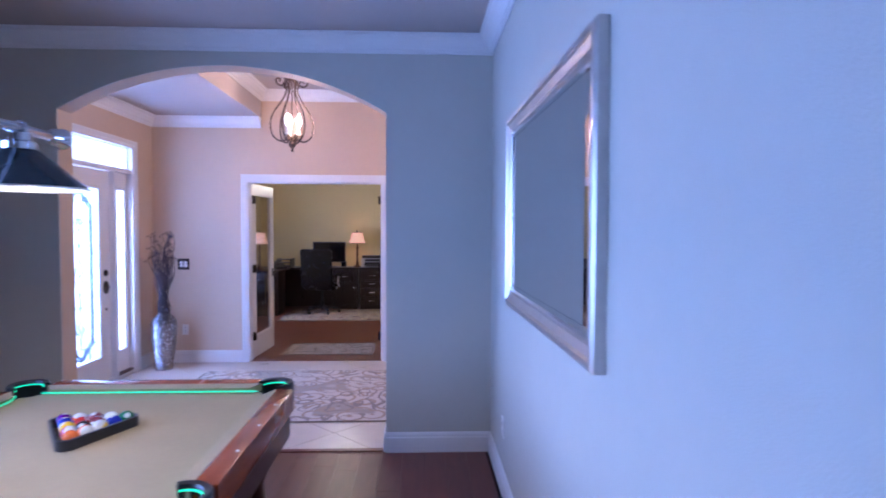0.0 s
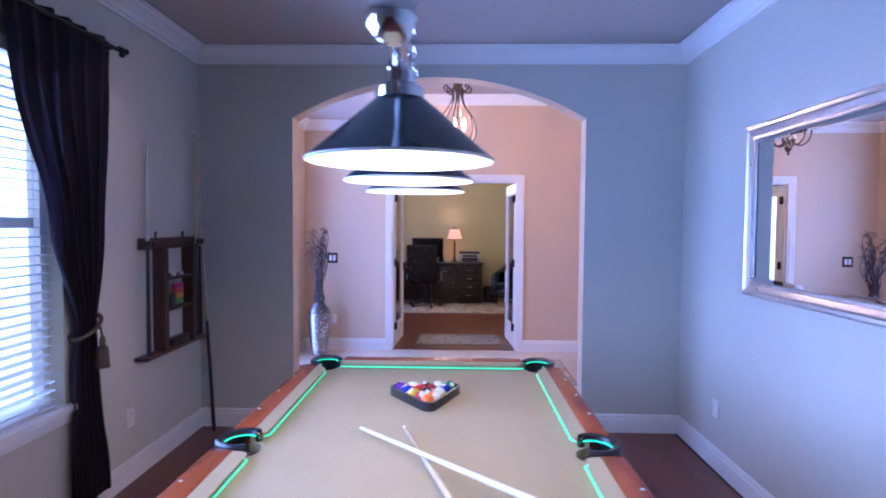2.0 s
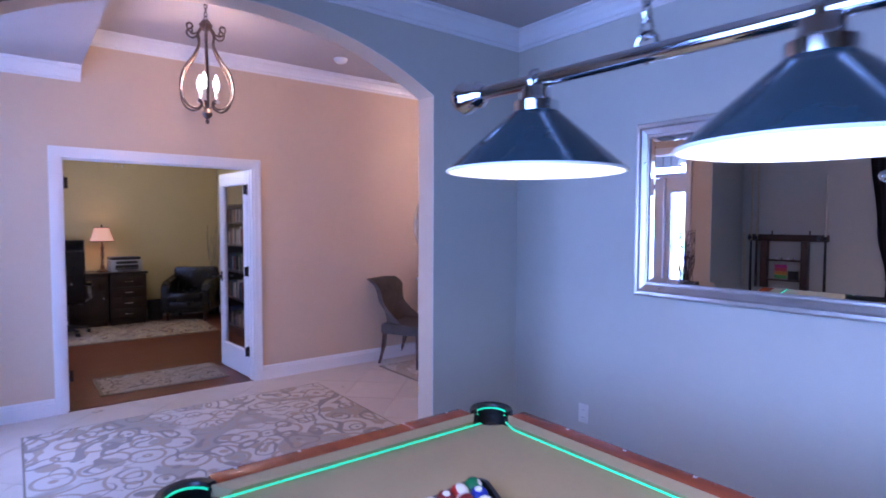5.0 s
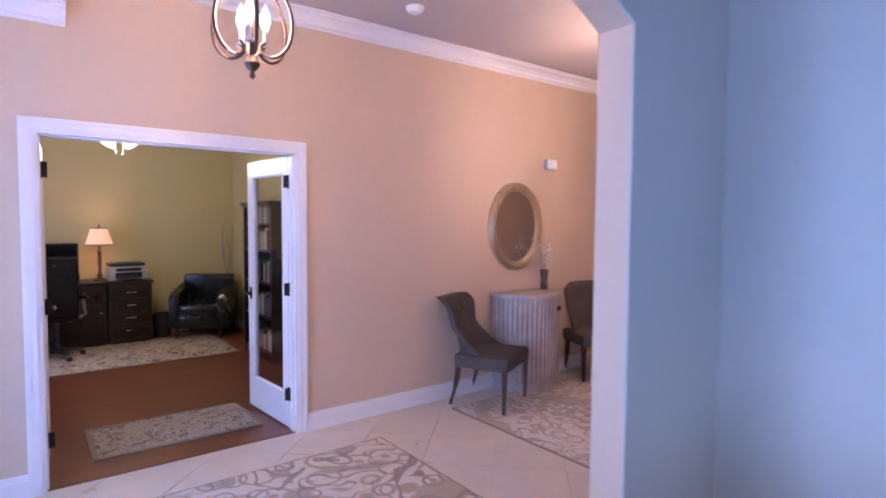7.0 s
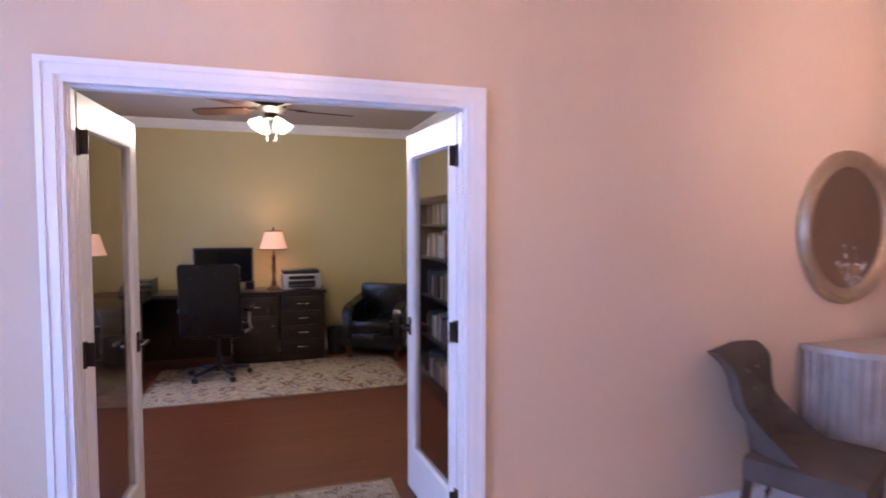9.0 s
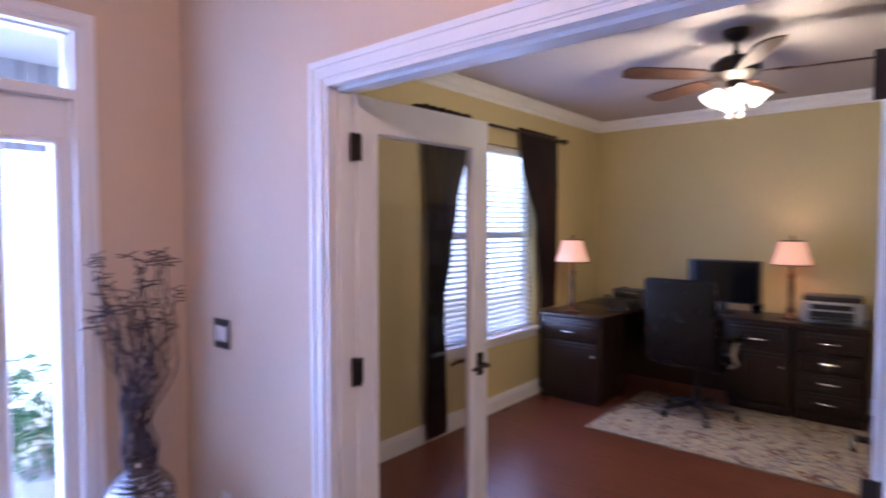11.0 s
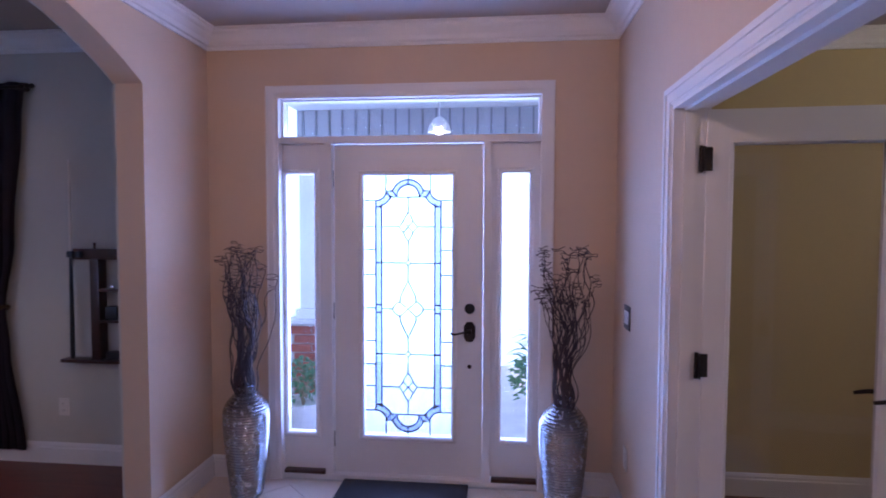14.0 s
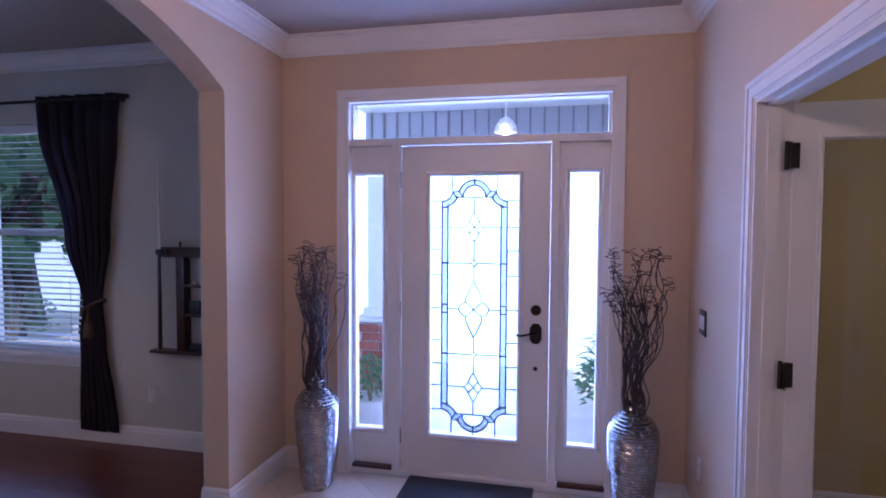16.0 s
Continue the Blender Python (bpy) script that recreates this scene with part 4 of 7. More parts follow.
def window_unit(name, wall, y0, y1, z0, z1, mullions, label, depth=0.16, tilt=3, slat=0.05):
    """A double-hung window in a west wall: frame, sashes, panes, sill, and a wooden blind of its own."""
    x = wall - depth * 0.65
    Wn = tagged(new(name), label, "window", kind="structure")
    fr = B()
    for a, b, c, d in ((y0, y0 + 0.04, z0, z1), (y1 - 0.04, y1, z0, z1), (y0 + 0.04, y1 - 0.04, z0, z0 + 0.04), (y0 + 0.04, y1 - 0.04, z1 - 0.04, z1)):
        box(fr, x - 0.03, x + 0.03, a, b, c, d)
    partw("window_frame", fr, M_WHITE, Wn, smooth=False)
    ys = [y0 + 0.04] + [y0 + (y1 - y0) * k / (mullions + 1) for k in range(1, mullions + 1)] + [y1 - 0.04]
    zm = z0 + (z1 - z0) * 0.53
    for k, (a, b) in enumerate(zip(ys, ys[1:])):
        if k:
            partw("mullion", box(B(), x - 0.03, x + 0.03, a - 0.03, a + 0.03, z0 + 0.04, z1 - 0.04, 0.003), M_WHITE, Wn)
        partw("meeting_rail", box(B(), x - 0.022, x + 0.022, a + 0.03, b - 0.03, zm - 0.025, zm + 0.025, 0.003), M_WHITE, Wn)
        g = partw("pane", box(B(), x - 0.003, x + 0.003, a, b, z0 + 0.03, z1 - 0.03), M_GLASS, Wn)
        g.visible_shadow = False
    partw("window_sill", box(B(), wall - depth * 0.5, wall + 0.045, y0 - 0.04, y1 + 0.04, z0 - 0.028, z0 + 0.004, 0.006), M_WHITE, Wn, "white painted sill")
    partw("sill_apron", box(B(), wall, wall + 0.014, y0 - 0.02, y1 + 0.02, z0 - 0.085, z0 - 0.028, 0.004), M_WHITE, Wn)
    for k, (a, b) in enumerate(zip(ys, ys[1:])):
        bx = wall - 0.035
        Bl = thing("window_blind", "white horizontal slat blind, lowered and half open", "blind", (bx, (a + b) / 2, z0), 0, "window blinds")
        partw("head_rail", box(B(), bx - 0.03, bx + 0.032, a + 0.006, b - 0.006, z1 - 0.065, z1 - 0.004, 0.006), M_WHITE, Bl)
        partw("bottom_rail", box(B(), bx - 0.025, bx + 0.025, a + 0.01, b - 0.01, z0 + 0.008, z0 + 0.024, 0.004), M_SLAT, Bl)
        me = box(B(), -slat / 2, slat / 2, -(b - a) / 2 + 0.01, (b - a) / 2 - 0.01, -0.0013, 0.0013)
        first = part("slat", me, M_SLAT, Bl, smooth=False)
        nsl = int((z1 - z0 - 0.11) / 0.043)
        first.matrix_basis = pose(0, 0, 0.05, 0, tilt, 0)
        for j in range(1, nsl):
            o = first.copy()
            scene.collection.objects.link(o)
            o.matrix_basis = pose(0, 0, 0.05 + j * 0.043, 0, tilt, 0)
        for yy in (a + 0.12, b - 0.12):
            partw("ladder_cord", tube(B(), [(bx + 0.024, yy, z0 + 0.02), (bx + 0.024, yy, z1 - 0.06)], 0.0015, 5), M_SLAT, Bl)
    return Wn


window_unit("window_1", XP, WIN_Y0, WIN_Y1, WIN_Z0, WIN_Z1, 1, "wide white double-hung window of the game room")


def curtain(x, top, tie, bottom, edges, label, material, folds=7, tieback=True):
    """A hanging curtain on a west wall. edges: (height, y0, y1) from the rod to the hem."""
    C = thing("curtain", label, "curtain", (x, edges[-1][1], edges[-1][0]), 0, "curtains")
    bm = B()
    nz, nu = 46, 84
    hs = [e[0] for e in edges]
    grid = []
    for i in range(nz + 1):
        z = hs[0] + (hs[-1] - hs[0]) * i / nz
        for k in range(len(edges) - 1):
            if edges[k][0] >= z >= edges[k + 1][0]:
                s = (edges[k][0] - z) / (edges[k][0] - edges[k + 1][0])
                s = s * s * (3 - 2 * s)
                a = edges[k][1] + (edges[k + 1][1] - edges[k][1]) * s
                b = edges[k][2] + (edges[k + 1][2] - edges[k][2]) * s
                break
        row = []
        for j in range(nu + 1):
            u = j / nu
            ph = u * folds * 2 * math.pi + 0.6 * math.sin(z * 2.2 + u * 5)
            amp = 0.013 + 0.05 * min(0.35, (b - a) / folds * 0.9) + 0.006 * noise.noise(Vector((u * 6, z * 2, 3)))
            row.append(bm.verts.new((x + 0.045 + amp * math.sin(ph) + 0.012 * noise.noise(Vector((u * 9, z * 3, 1))), a + (b - a) * u + 0.006 * math.cos(ph * 2), z + 0.008 * math.sin(ph) * (1 if i == nz else 0))))
        grid.append(row)
    for r0, r1 in zip(grid, grid[1:]):
        for j in range(nu):
            bm.faces.new((r0[j], r0[j + 1], r1[j + 1], r1[j]))
    bmesh.ops.solidify(bm, geom=bm.faces[:], thickness=0.0025)
    partw("fabric", bm, material, C)
    if tieback:
        z, y0, y1 = tie
        tb = B()
        pts = [(x + 0.045 + 0.06 * math.sin(a), (y0 + y1) / 2 + (y1 - y0) * 0.62 * math.cos(a), z + 0.05 * math.cos(a)) for a in [2 * math.pi * k / 20 for k in range(20)]]
        tube(tb, pts, 0.011, 8, closed=True)
        partw("tieback_cord", tb, M_TASSEL, C, "twisted gold cord")
        ts = B()
        ty = (y0 + y1) / 2 + 0.02
        lathe(ts, [(0, 0), (0.010, 0), (0.016, -0.03), (0.013, -0.045), (0.026, -0.055), (0.034, -0.16), (0, -0.155)], 20, (x + 0.115, ty, z - 0.05))
        tube(ts, [(x + 0.105, ty, z + 0.0), (x + 0.115, ty, z - 0.05)], 0.006, 6)
        partw("tassel", ts, M_TASSEL, C, "gold tassel")
    return C


def curtain_rod(wall, y0, y1, z, finials):
    R = thing("curtain_rod", "dark metal curtain rod with knotted finials", "curtain rod", (wall, y0, z), 0, "curtain rods")
    partw("rod", tube(B(), [(wall + 0.075, y0, z), (wall + 0.075, y1, z)], 0.011, 12), M_BRONZE, R)
    for y, s in finials:
        fb = B()
        for k in range(5):
            ball(fb, (wall + 0.075 + 0.012 * math.cos(k * 2.2), y + s * (0.018 + 0.014 * k), z + 0.014 * math.sin(k * 2.2)), 0.017, 10)
        partw("finial", fb, M_BRONZE, R, "knotted dark finial")
        partw("bracket", box(B(), wall, wall + 0.08, y - s * 0.035 - 0.006, y - s * 0.035 + 0.006, z - 0.012, z + 0.006, 0.002), M_BRONZE, R)


curtain_rod(XP, 0.60, 3.20, 2.44, [(3.20, 1), (0.60, -1)])
curtain(XP, 2.50, (0.99, 2.88, 3.01), 0.10, [(2.48, 2.48, 3.19), (2.25, 2.50, 3.17), (1.48, 2.71, 3.10), (0.99, 2.87, 3.02), (0.76, 2.84, 3.04), (0.09, 2.82, 3.13)], "dark plum curtain held back with a gold tassel", M_CURTAIN, 6)


# ---- foyer ----
def bow(pts, n=10):
    """A smooth line through places (Catmull-Rom)."""
    out = []
    P = [Vector(p) for p in pts]
    for i in range(len(P) - 1):
        p0, p1, p2, p3 = P[max(0, i - 1)], P[i], P[i + 1], P[min(len(P) - 1, i + 2)]
        for k in range(n):
            t = k / n
            out.append(0.5 * (2 * p1 + (p2 - p0) * t + (2 * p0 - 5 * p1 + 4 * p2 - p3) * t * t + (3 * p1 - p0 - 3 * p2 + p3) * t ** 3))
    out.append(P[-1])
    return out


def front_door():
    xs = -2.968
    D = tagged(new("door_front"), "white front door with leaded glass, sidelights and transom", "front door", kind="structure")
    y0, y1, z0, z1 = 5.210, 6.128, 0.035, 2.066
    gy0, gy1, gz0, gz1 = 5.399, 5.938, 0.278, 1.878

    def holed(name, xa, xb, a, b, c, d, holes, label="", parent=None):
        bm = B()
        us = sorted({a, b, *[h[0] for h in holes], *[h[1] for h in holes]})
        for u, v in zip(us, us[1:]):
            z = c
            for h in sorted(holes, key=lambda q: q[2]):
                if h[0] < (u + v) / 2 < h[1]:
                    box(bm, xa, xb, u, v, z, h[2])
                    z = h[3]
            box(bm, xa, xb, u, v, z, d)
        return partw(name, bm, M_WHITE, parent or D, label, smooth=False)

    def bead(a, b, c, d, parent):
        bm = B()
        frame_ring(bm, [((xs, a, c), (0, 1, 1), (1, 0, 0)), ((xs, b, c), (0, -1, 1), (1, 0, 0)), ((xs, b, d), (0, -1, -1), (1, 0, 0)), ((xs, a, d), (0, 1, -1), (1, 0, 0))],
                   [(-0.032, 0), (-0.032, 0.008), (-0.020, 0.014), (-0.008, 0.012), (0.0, 0.004), (0.0, 0.0)])
        partw("glazing_bead", bm, M_WHITE, parent, smooth=False)
    slab_ob = holed("door_leaf", xs - 0.045, xs, y0 + 0.003, y1 - 0.003, z0, z1 - 0.003, [(gy0, gy1, gz0, gz1)], "white panelled door leaf")
    bead(gy0, gy1, gz0, gz1, D)
    jb = B()
    for a, b, c, d in ((FD_Y0, FD_Y0 + 0.02, 0, FD_Z1), (FD_Y1 - 0.02, FD_Y1, 0, FD_Z1), (FD_Y0 + 0.02, FD_Y1 - 0.02, FD_Z1 - 0.02, FD_Z1)):
        box(jb, XW - 0.16, XW + 0.004, a, b, c, d)
    box(jb, xs - 0.02, XW - 0.008, FD_Y0 + 0.02, FD_Y1 - 0.02, 2.068, 2.104)
    for a, b in ((y0 - 0.045, y0), (y1, y1 + 0.045)):
        box(jb, xs - 0.02, XW - 0.012, a, b, 0.03, 2.068)
    partw("door_frame", jb, M_WHITE, D, "white painted frame with mullions", smooth=False)
    partw("door_sill", box(B(), xs - 0.06, XW - 0.02, FD_Y0 + 0.02, FD_Y1 - 0.02, 0.0, 0.032, 0.004), M_WHITE, D)
    for nm, a, b, ga, gb in (("l", FD_Y0 + 0.02, y0 - 0.045, 4.912, 5.088), ("r", y1 + 0.045, FD_Y1 - 0.02, 6.237, 6.393)):
        S = holed("sidelight", xs - 0.04, xs, a, b, 0.05, 2.068, [(ga, gb, 0.28, 1.888)], "white sidelight panel with a tall clear pane")
        bead(ga, gb, 0.28, 1.888, D)
        g = partw("sidelight_pane", box(B(), xs - 0.024, xs - 0.018, ga - 0.005, gb + 0.005, 0.275, 1.893), M_GLASS, D)
        g.visible_shadow = False
        partw("sidelight_sill", box(B(), xs, XW - 0.015, a + 0.01, b - 0.005, 0.033, 0.052, 0.003), M_MAHOGANY, D, "brown wooden strip")
    tb = B()
    ta, tc = FD_Y0 + 0.02, FD_Y1 - 0.02
    for a, b, c, d in ((ta, ta + 0.014, 2.104, 2.335), (tc - 0.014, tc, 2.104, 2.335), (ta + 0.014, tc - 0.014, 2.104, 2.115), (ta + 0.014, tc - 0.014, 2.325, 2.335)):
        box(tb, xs - 0.03, xs + 0.02, a, b, c, d)
    partw("transom_frame", tb, M_WHITE, D, smooth=False)
    g = partw("transom_pane", box(B(), xs - 0.01, xs - 0.004, ta + 0.012, tc - 0.012, 2.113, 2.327), M_GLASS, D)
    g.visible_shadow = False
    # leaded glass
    P = partw("leaded_glass", box(B(), xs - 0.026, xs - 0.020, gy0 - 0.004, gy1 + 0.004, gz0 - 0.004, gz1 + 0.004), M_FROST, D, "clouded leaded glass panel")
    P.visible_shadow = False
    xc, cy, W, H = xs - 0.016, (gy0 + gy1) / 2, gy1 - gy0, gz1 - gz0
    def yz(u, v):
        return (xc, gy0 + W * u, gz1 - H * v)
    rim, fine = [], []
    A, Bq = 0.127, 0.197
    up = W / H

    def both(pts):
        """A line and its mirror image across the middle of the glass."""
        return [[yz(u, v) for u, v in pts], [yz(1 - u, v) for u, v in pts]]

    def arc(cu, cv, r, a0, a1, n=14):
        return [(cu + r * math.cos(radians(a0 + (a1 - a0) * k / n)), cv - r * up * math.sin(radians(a0 + (a1 - a0) * k / n))) for k in range(n + 1)]

    def flipped(pts, flip):
        return [(u, 1 - v if flip else v) for u, v in pts]

    def strip(inner, outer):
        pb = B()
        a, b = [pb.verts.new(yz(*p)) for p in inner], [pb.verts.new(yz(*p)) for p in outer]
        for k in range(len(a) - 1):
            pb.faces.new((a[k], a[k + 1], b[k + 1], b[k]))
        o = partw("bevel_pane", pb, M_BEVEL, D, "pale blue bevelled strip of glass")
        o.visible_shadow = False

    for flip in (False, True):
        top_o, top_i = arc(0.5, 0.077, 0.186, 18, 90), arc(0.5, 0.077, 0.126, -4, 90)
        low_o, low_i = arc(0.127, 0.053, 0.124, -2, -90), arc(0.127, 0.053, 0.194, -22, -90)
        dia = [(1 - 0.68, 0.057), (1 - 0.626, 0.081), (1 - 0.707, 0.081), (1 - 0.751, 0.056)]
        for pts in (top_o, top_i, low_o, low_i, dia + dia[:1], [top_o[-1], top_i[-1]], [low_o[-1], low_i[-1]]):
            rim += both(flipped(pts, flip))
        for pts in ([(0.245, 0.0), (0.245, 0.056)], [(0.0, 0.094), (A, 0.094)], [(0.374, 0.081), (0.5, 0.081)]):
            fine += both(flipped(pts, flip))
        fine.append([yz(*p) for p in flipped([(0.5, 0.0), (0.5, 0.015)], flip)])
        for mirror in (False, True):
            m = lambda pts: [(1 - u if mirror else u, v) for u, v in flipped(pts, flip)]
            strip(m(top_i), m(top_o))
            strip(m(low_i), m(low_o))
            strip(m(dia[:2]), m(dia[:1:-1]))
    for u in (A, Bq):
        rim += both([(u, 0.105), (u, 0.895)])
    cuts = (0.118, 0.332, 0.493, 0.524, 0.684, 0.882)
    for v in cuts:
        rim += both([(A, v), (Bq, v)])
    for v0, v1 in zip(cuts, cuts[1:]):
        for u0, u1 in ((A, Bq), (1 - Bq, 1 - A)):
            strip([(u0, v0), (u0, v1)], [(u1, v0), (u1, v1)])
    for v in (0.194, 0.282, 0.378, 0.507, 0.633, 0.725, 0.81):
        fine += both([(0.0, v), (A, v)])
    for v, b in ((0.194, 0.395), (0.332, 0.47), (0.509, 0.325), (0.684, 0.47), (0.812, 0.395)):
        fine += both([(Bq, v), (b, v)])
    for a, b in ((0.081, 0.14), (0.25, 0.322), (0.342, 0.40), (0.62, 0.674), (0.694, 0.758), (0.868, 0.919)):
        fine.append([yz(0.5, a), yz(0.5, b)])
    for c in (0.194, 0.812):
        fine += both([(0.5, c - 0.055), (0.472, c - 0.042), (0.443, c - 0.022), (0.398, c), (0.443, c + 0.022), (0.472, c + 0.042), (0.5, c + 0.055)])
        fine += both([(0.443, c - 0.022), (0.557, c + 0.022)])
    for pts in both([(0.5, 0.40), (0.45, 0.435), (0.412, 0.462), (0.408, 0.482), (0.37, 0.486), (0.325, 0.509), (0.37, 0.532), (0.408, 0.537), (0.412, 0.557), (0.45, 0.585), (0.5, 0.62)]):
        fine.append(bow(pts, 3))
    fine += both([(0.408, 0.482), (0.592, 0.537)])
    for c in (0.332, 0.684):
        fine.append([yz(*p) for p in arc(0.5, c, 0.03, 0, 360)])
    for group, r in ((rim, 0.0062), (fine, 0.0048)):
        for ln in group:
            partw("lead_came", tube(B(), ln, r, 4), M_CAME, D, smooth=False)
    # furniture of the door
    H1 = B()
    lathe(H1, [(0, 0), (0.031, 0), (0.031, 0.008), (0.024, 0.016), (0, 0.017)], 20, (0, 0, 0), Matrix.Translation((xs, 6.047, 1.076)) @ Matrix.Rotation(radians(90), 4, "Y"))
    partw("deadbolt", H1, M_BRONZE, D, "round dark deadbolt")
    hb = B()
    prism(hb, [(6.047 + u, 0.936 + v) for u, v in ((-0.035, -0.033), (-0.017, -0.060), (0.017, -0.060), (0.035, -0.033), (0.035, 0.033), (0.017, 0.060), (-0.017, 0.060), (-0.035, 0.033))], "x", xs, xs + 0.012)
    box(hb, xs + 0.008, xs + 0.030, 6.032, 6.062, 0.921, 0.951, 0.006)
    Hn = partw("door_handle", hb, M_BRONZE, D, "dark bronze lever handle")
    partw("lever", tube(B(), bow([(xs + 0.04, 6.047, 0.936), (xs + 0.046, 6.012, 0.938), (xs + 0.046, 5.962, 0.926), (xs + 0.04, 5.934, 0.930)], 5), [0.0065] * 16, 8), M_BRONZE, D)
    kb = B()
    lathe(kb, [(0, 0), (0.013, 0), (0.013, 0.005), (0, 0.006)], 14, (0, 0, 0), Matrix.Translation((xs, 6.047, 0.723)) @ Matrix.Rotation(radians(90), 4, "Y"))
    partw("keyhole", kb, M_BRONZE, D)
    for z in (0.25, 1.05, 1.86):
        hg = B()
        tube(hg, [(xs + 0.010, y0 - 0.004, z - 0.05), (xs + 0.010, y0 - 0.004, z + 0.05)], 0.007, 8)
        if z != 1.05:
            tube(hg, [(xs + 0.012, y0 - 0.005, z + 0.05), (xs + 0.03, y0 - 0.03, z + 0.052), (xs + 0.032, y0 - 0.045, z + 0.05)], 0.004, 6)
        partw("hinge", hg, M_BRONZE, D)


front_door()


def french_leaf(hx, sign, turn, label):
    """A glazed leaf hung at (hx, YO); sign: the way it lies when shut; turn: how far it stands open."""
    D = tagged(new("door_office"), label, "french door", "double office doors", "structure")
    D.matrix_world = pose(hx, YO - 0.02, 0.0, 0, 0, turn)
    w, t, h0, h1 = 0.738 * sign, 0.036, 0.012, 2.022
    st, bt, tp = 0.105 * sign, 0.25, 0.125
    bm = B()
    for a, b, c, d in ((0.014 * sign, st, h0, h1), (w - st, w, h0, h1), (st, w - st, h0, h0 + bt), (st, w - st, h1 - tp, h1)):
        box(bm, min(a, b), max(a, b), 0, t, c, d)
    part("door_leaf", bm, M_WHITE, D, "white painted stiles and rails", smooth=False)
    g = part("door_pane", box(B(), min(st, w - st) - 0.004, max(st, w - st) + 0.004, t / 2 - 0.003, t / 2 + 0.003, h0 + bt - 0.004, h1 - tp + 0.004), M_PANE, D, "tall slightly grey pane")
    g.visible_shadow = False
    for yy, o in ((0, -1), (t, 1)):
        bd = B()
        a, b = sorted((st, w - st))
        frame_ring(bd, [((a, yy, h0 + bt), (1, 0, 1), (0, o, 0)), ((b, yy, h0 + bt), (-1, 0, 1), (0, o, 0)), ((b, yy, h1 - tp), (-1, 0, -1), (0, o, 0)), ((a, yy, h1 - tp), (1, 0, -1), (0, o, 0))],
                   [(-0.012, 0), (-0.012, 0.004), (0.0, 0.003), (0.008, -0.010), (0.0, -0.010)])
        part("glazing_bead", bd, M_WHITE, D, smooth=False)
    kx = w - 0.055 * sign
    for yy, o in ((0, -1), (t, 1)):
        kb = B()
        box(kb, kx - 0.022, kx + 0.022, min(yy, yy + o * 0.008), max(yy, yy + o * 0.008), 0.905, 1.005, 0.006)
        tube(kb, [(kx, yy + o * 0.005, 0.955), (kx, yy + o * 0.045, 0.955)], 0.010, 8)
        tube(kb, [(kx + 0.008 * sign, yy + o * 0.045, 0.955), (kx - 0.05 * sign, yy + o * 0.048, 0.957), (kx - 0.095 * sign, yy + o * 0.045, 0.950)], [0.010, 0.009, 0.007], 8)
        part("door_handle", kb, M_BRONZE, D, "dark bronze lever handle")
    for z in (0.27, 1.05, 1.837):
        hg = B()
        tube(hg, [(-0.008 * sign, -0.006, z - 0.05), (-0.008 * sign, -0.006, z + 0.05)], 0.008, 8)
        box(hg, min(0.0, 0.034 * sign), max(0.0, 0.034 * sign), -0.003, 0.0, z - 0.045, z + 0.045)
        box(hg, min(-0.004 * sign, -0.001 * sign), max(-0.004 * sign, -0.001 * sign), -0.04, 0.03, z - 0.045, z + 0.045)
        part("hinge", hg, M_BRONZE, D, "dark bronze butt hinge")


french_leaf(OD_X0 + 0.022, 1, 86.5, "white glazed office door standing open")
french_leaf(OD_X1 - 0.022, -1, -86, "white glazed office door standing wide open")


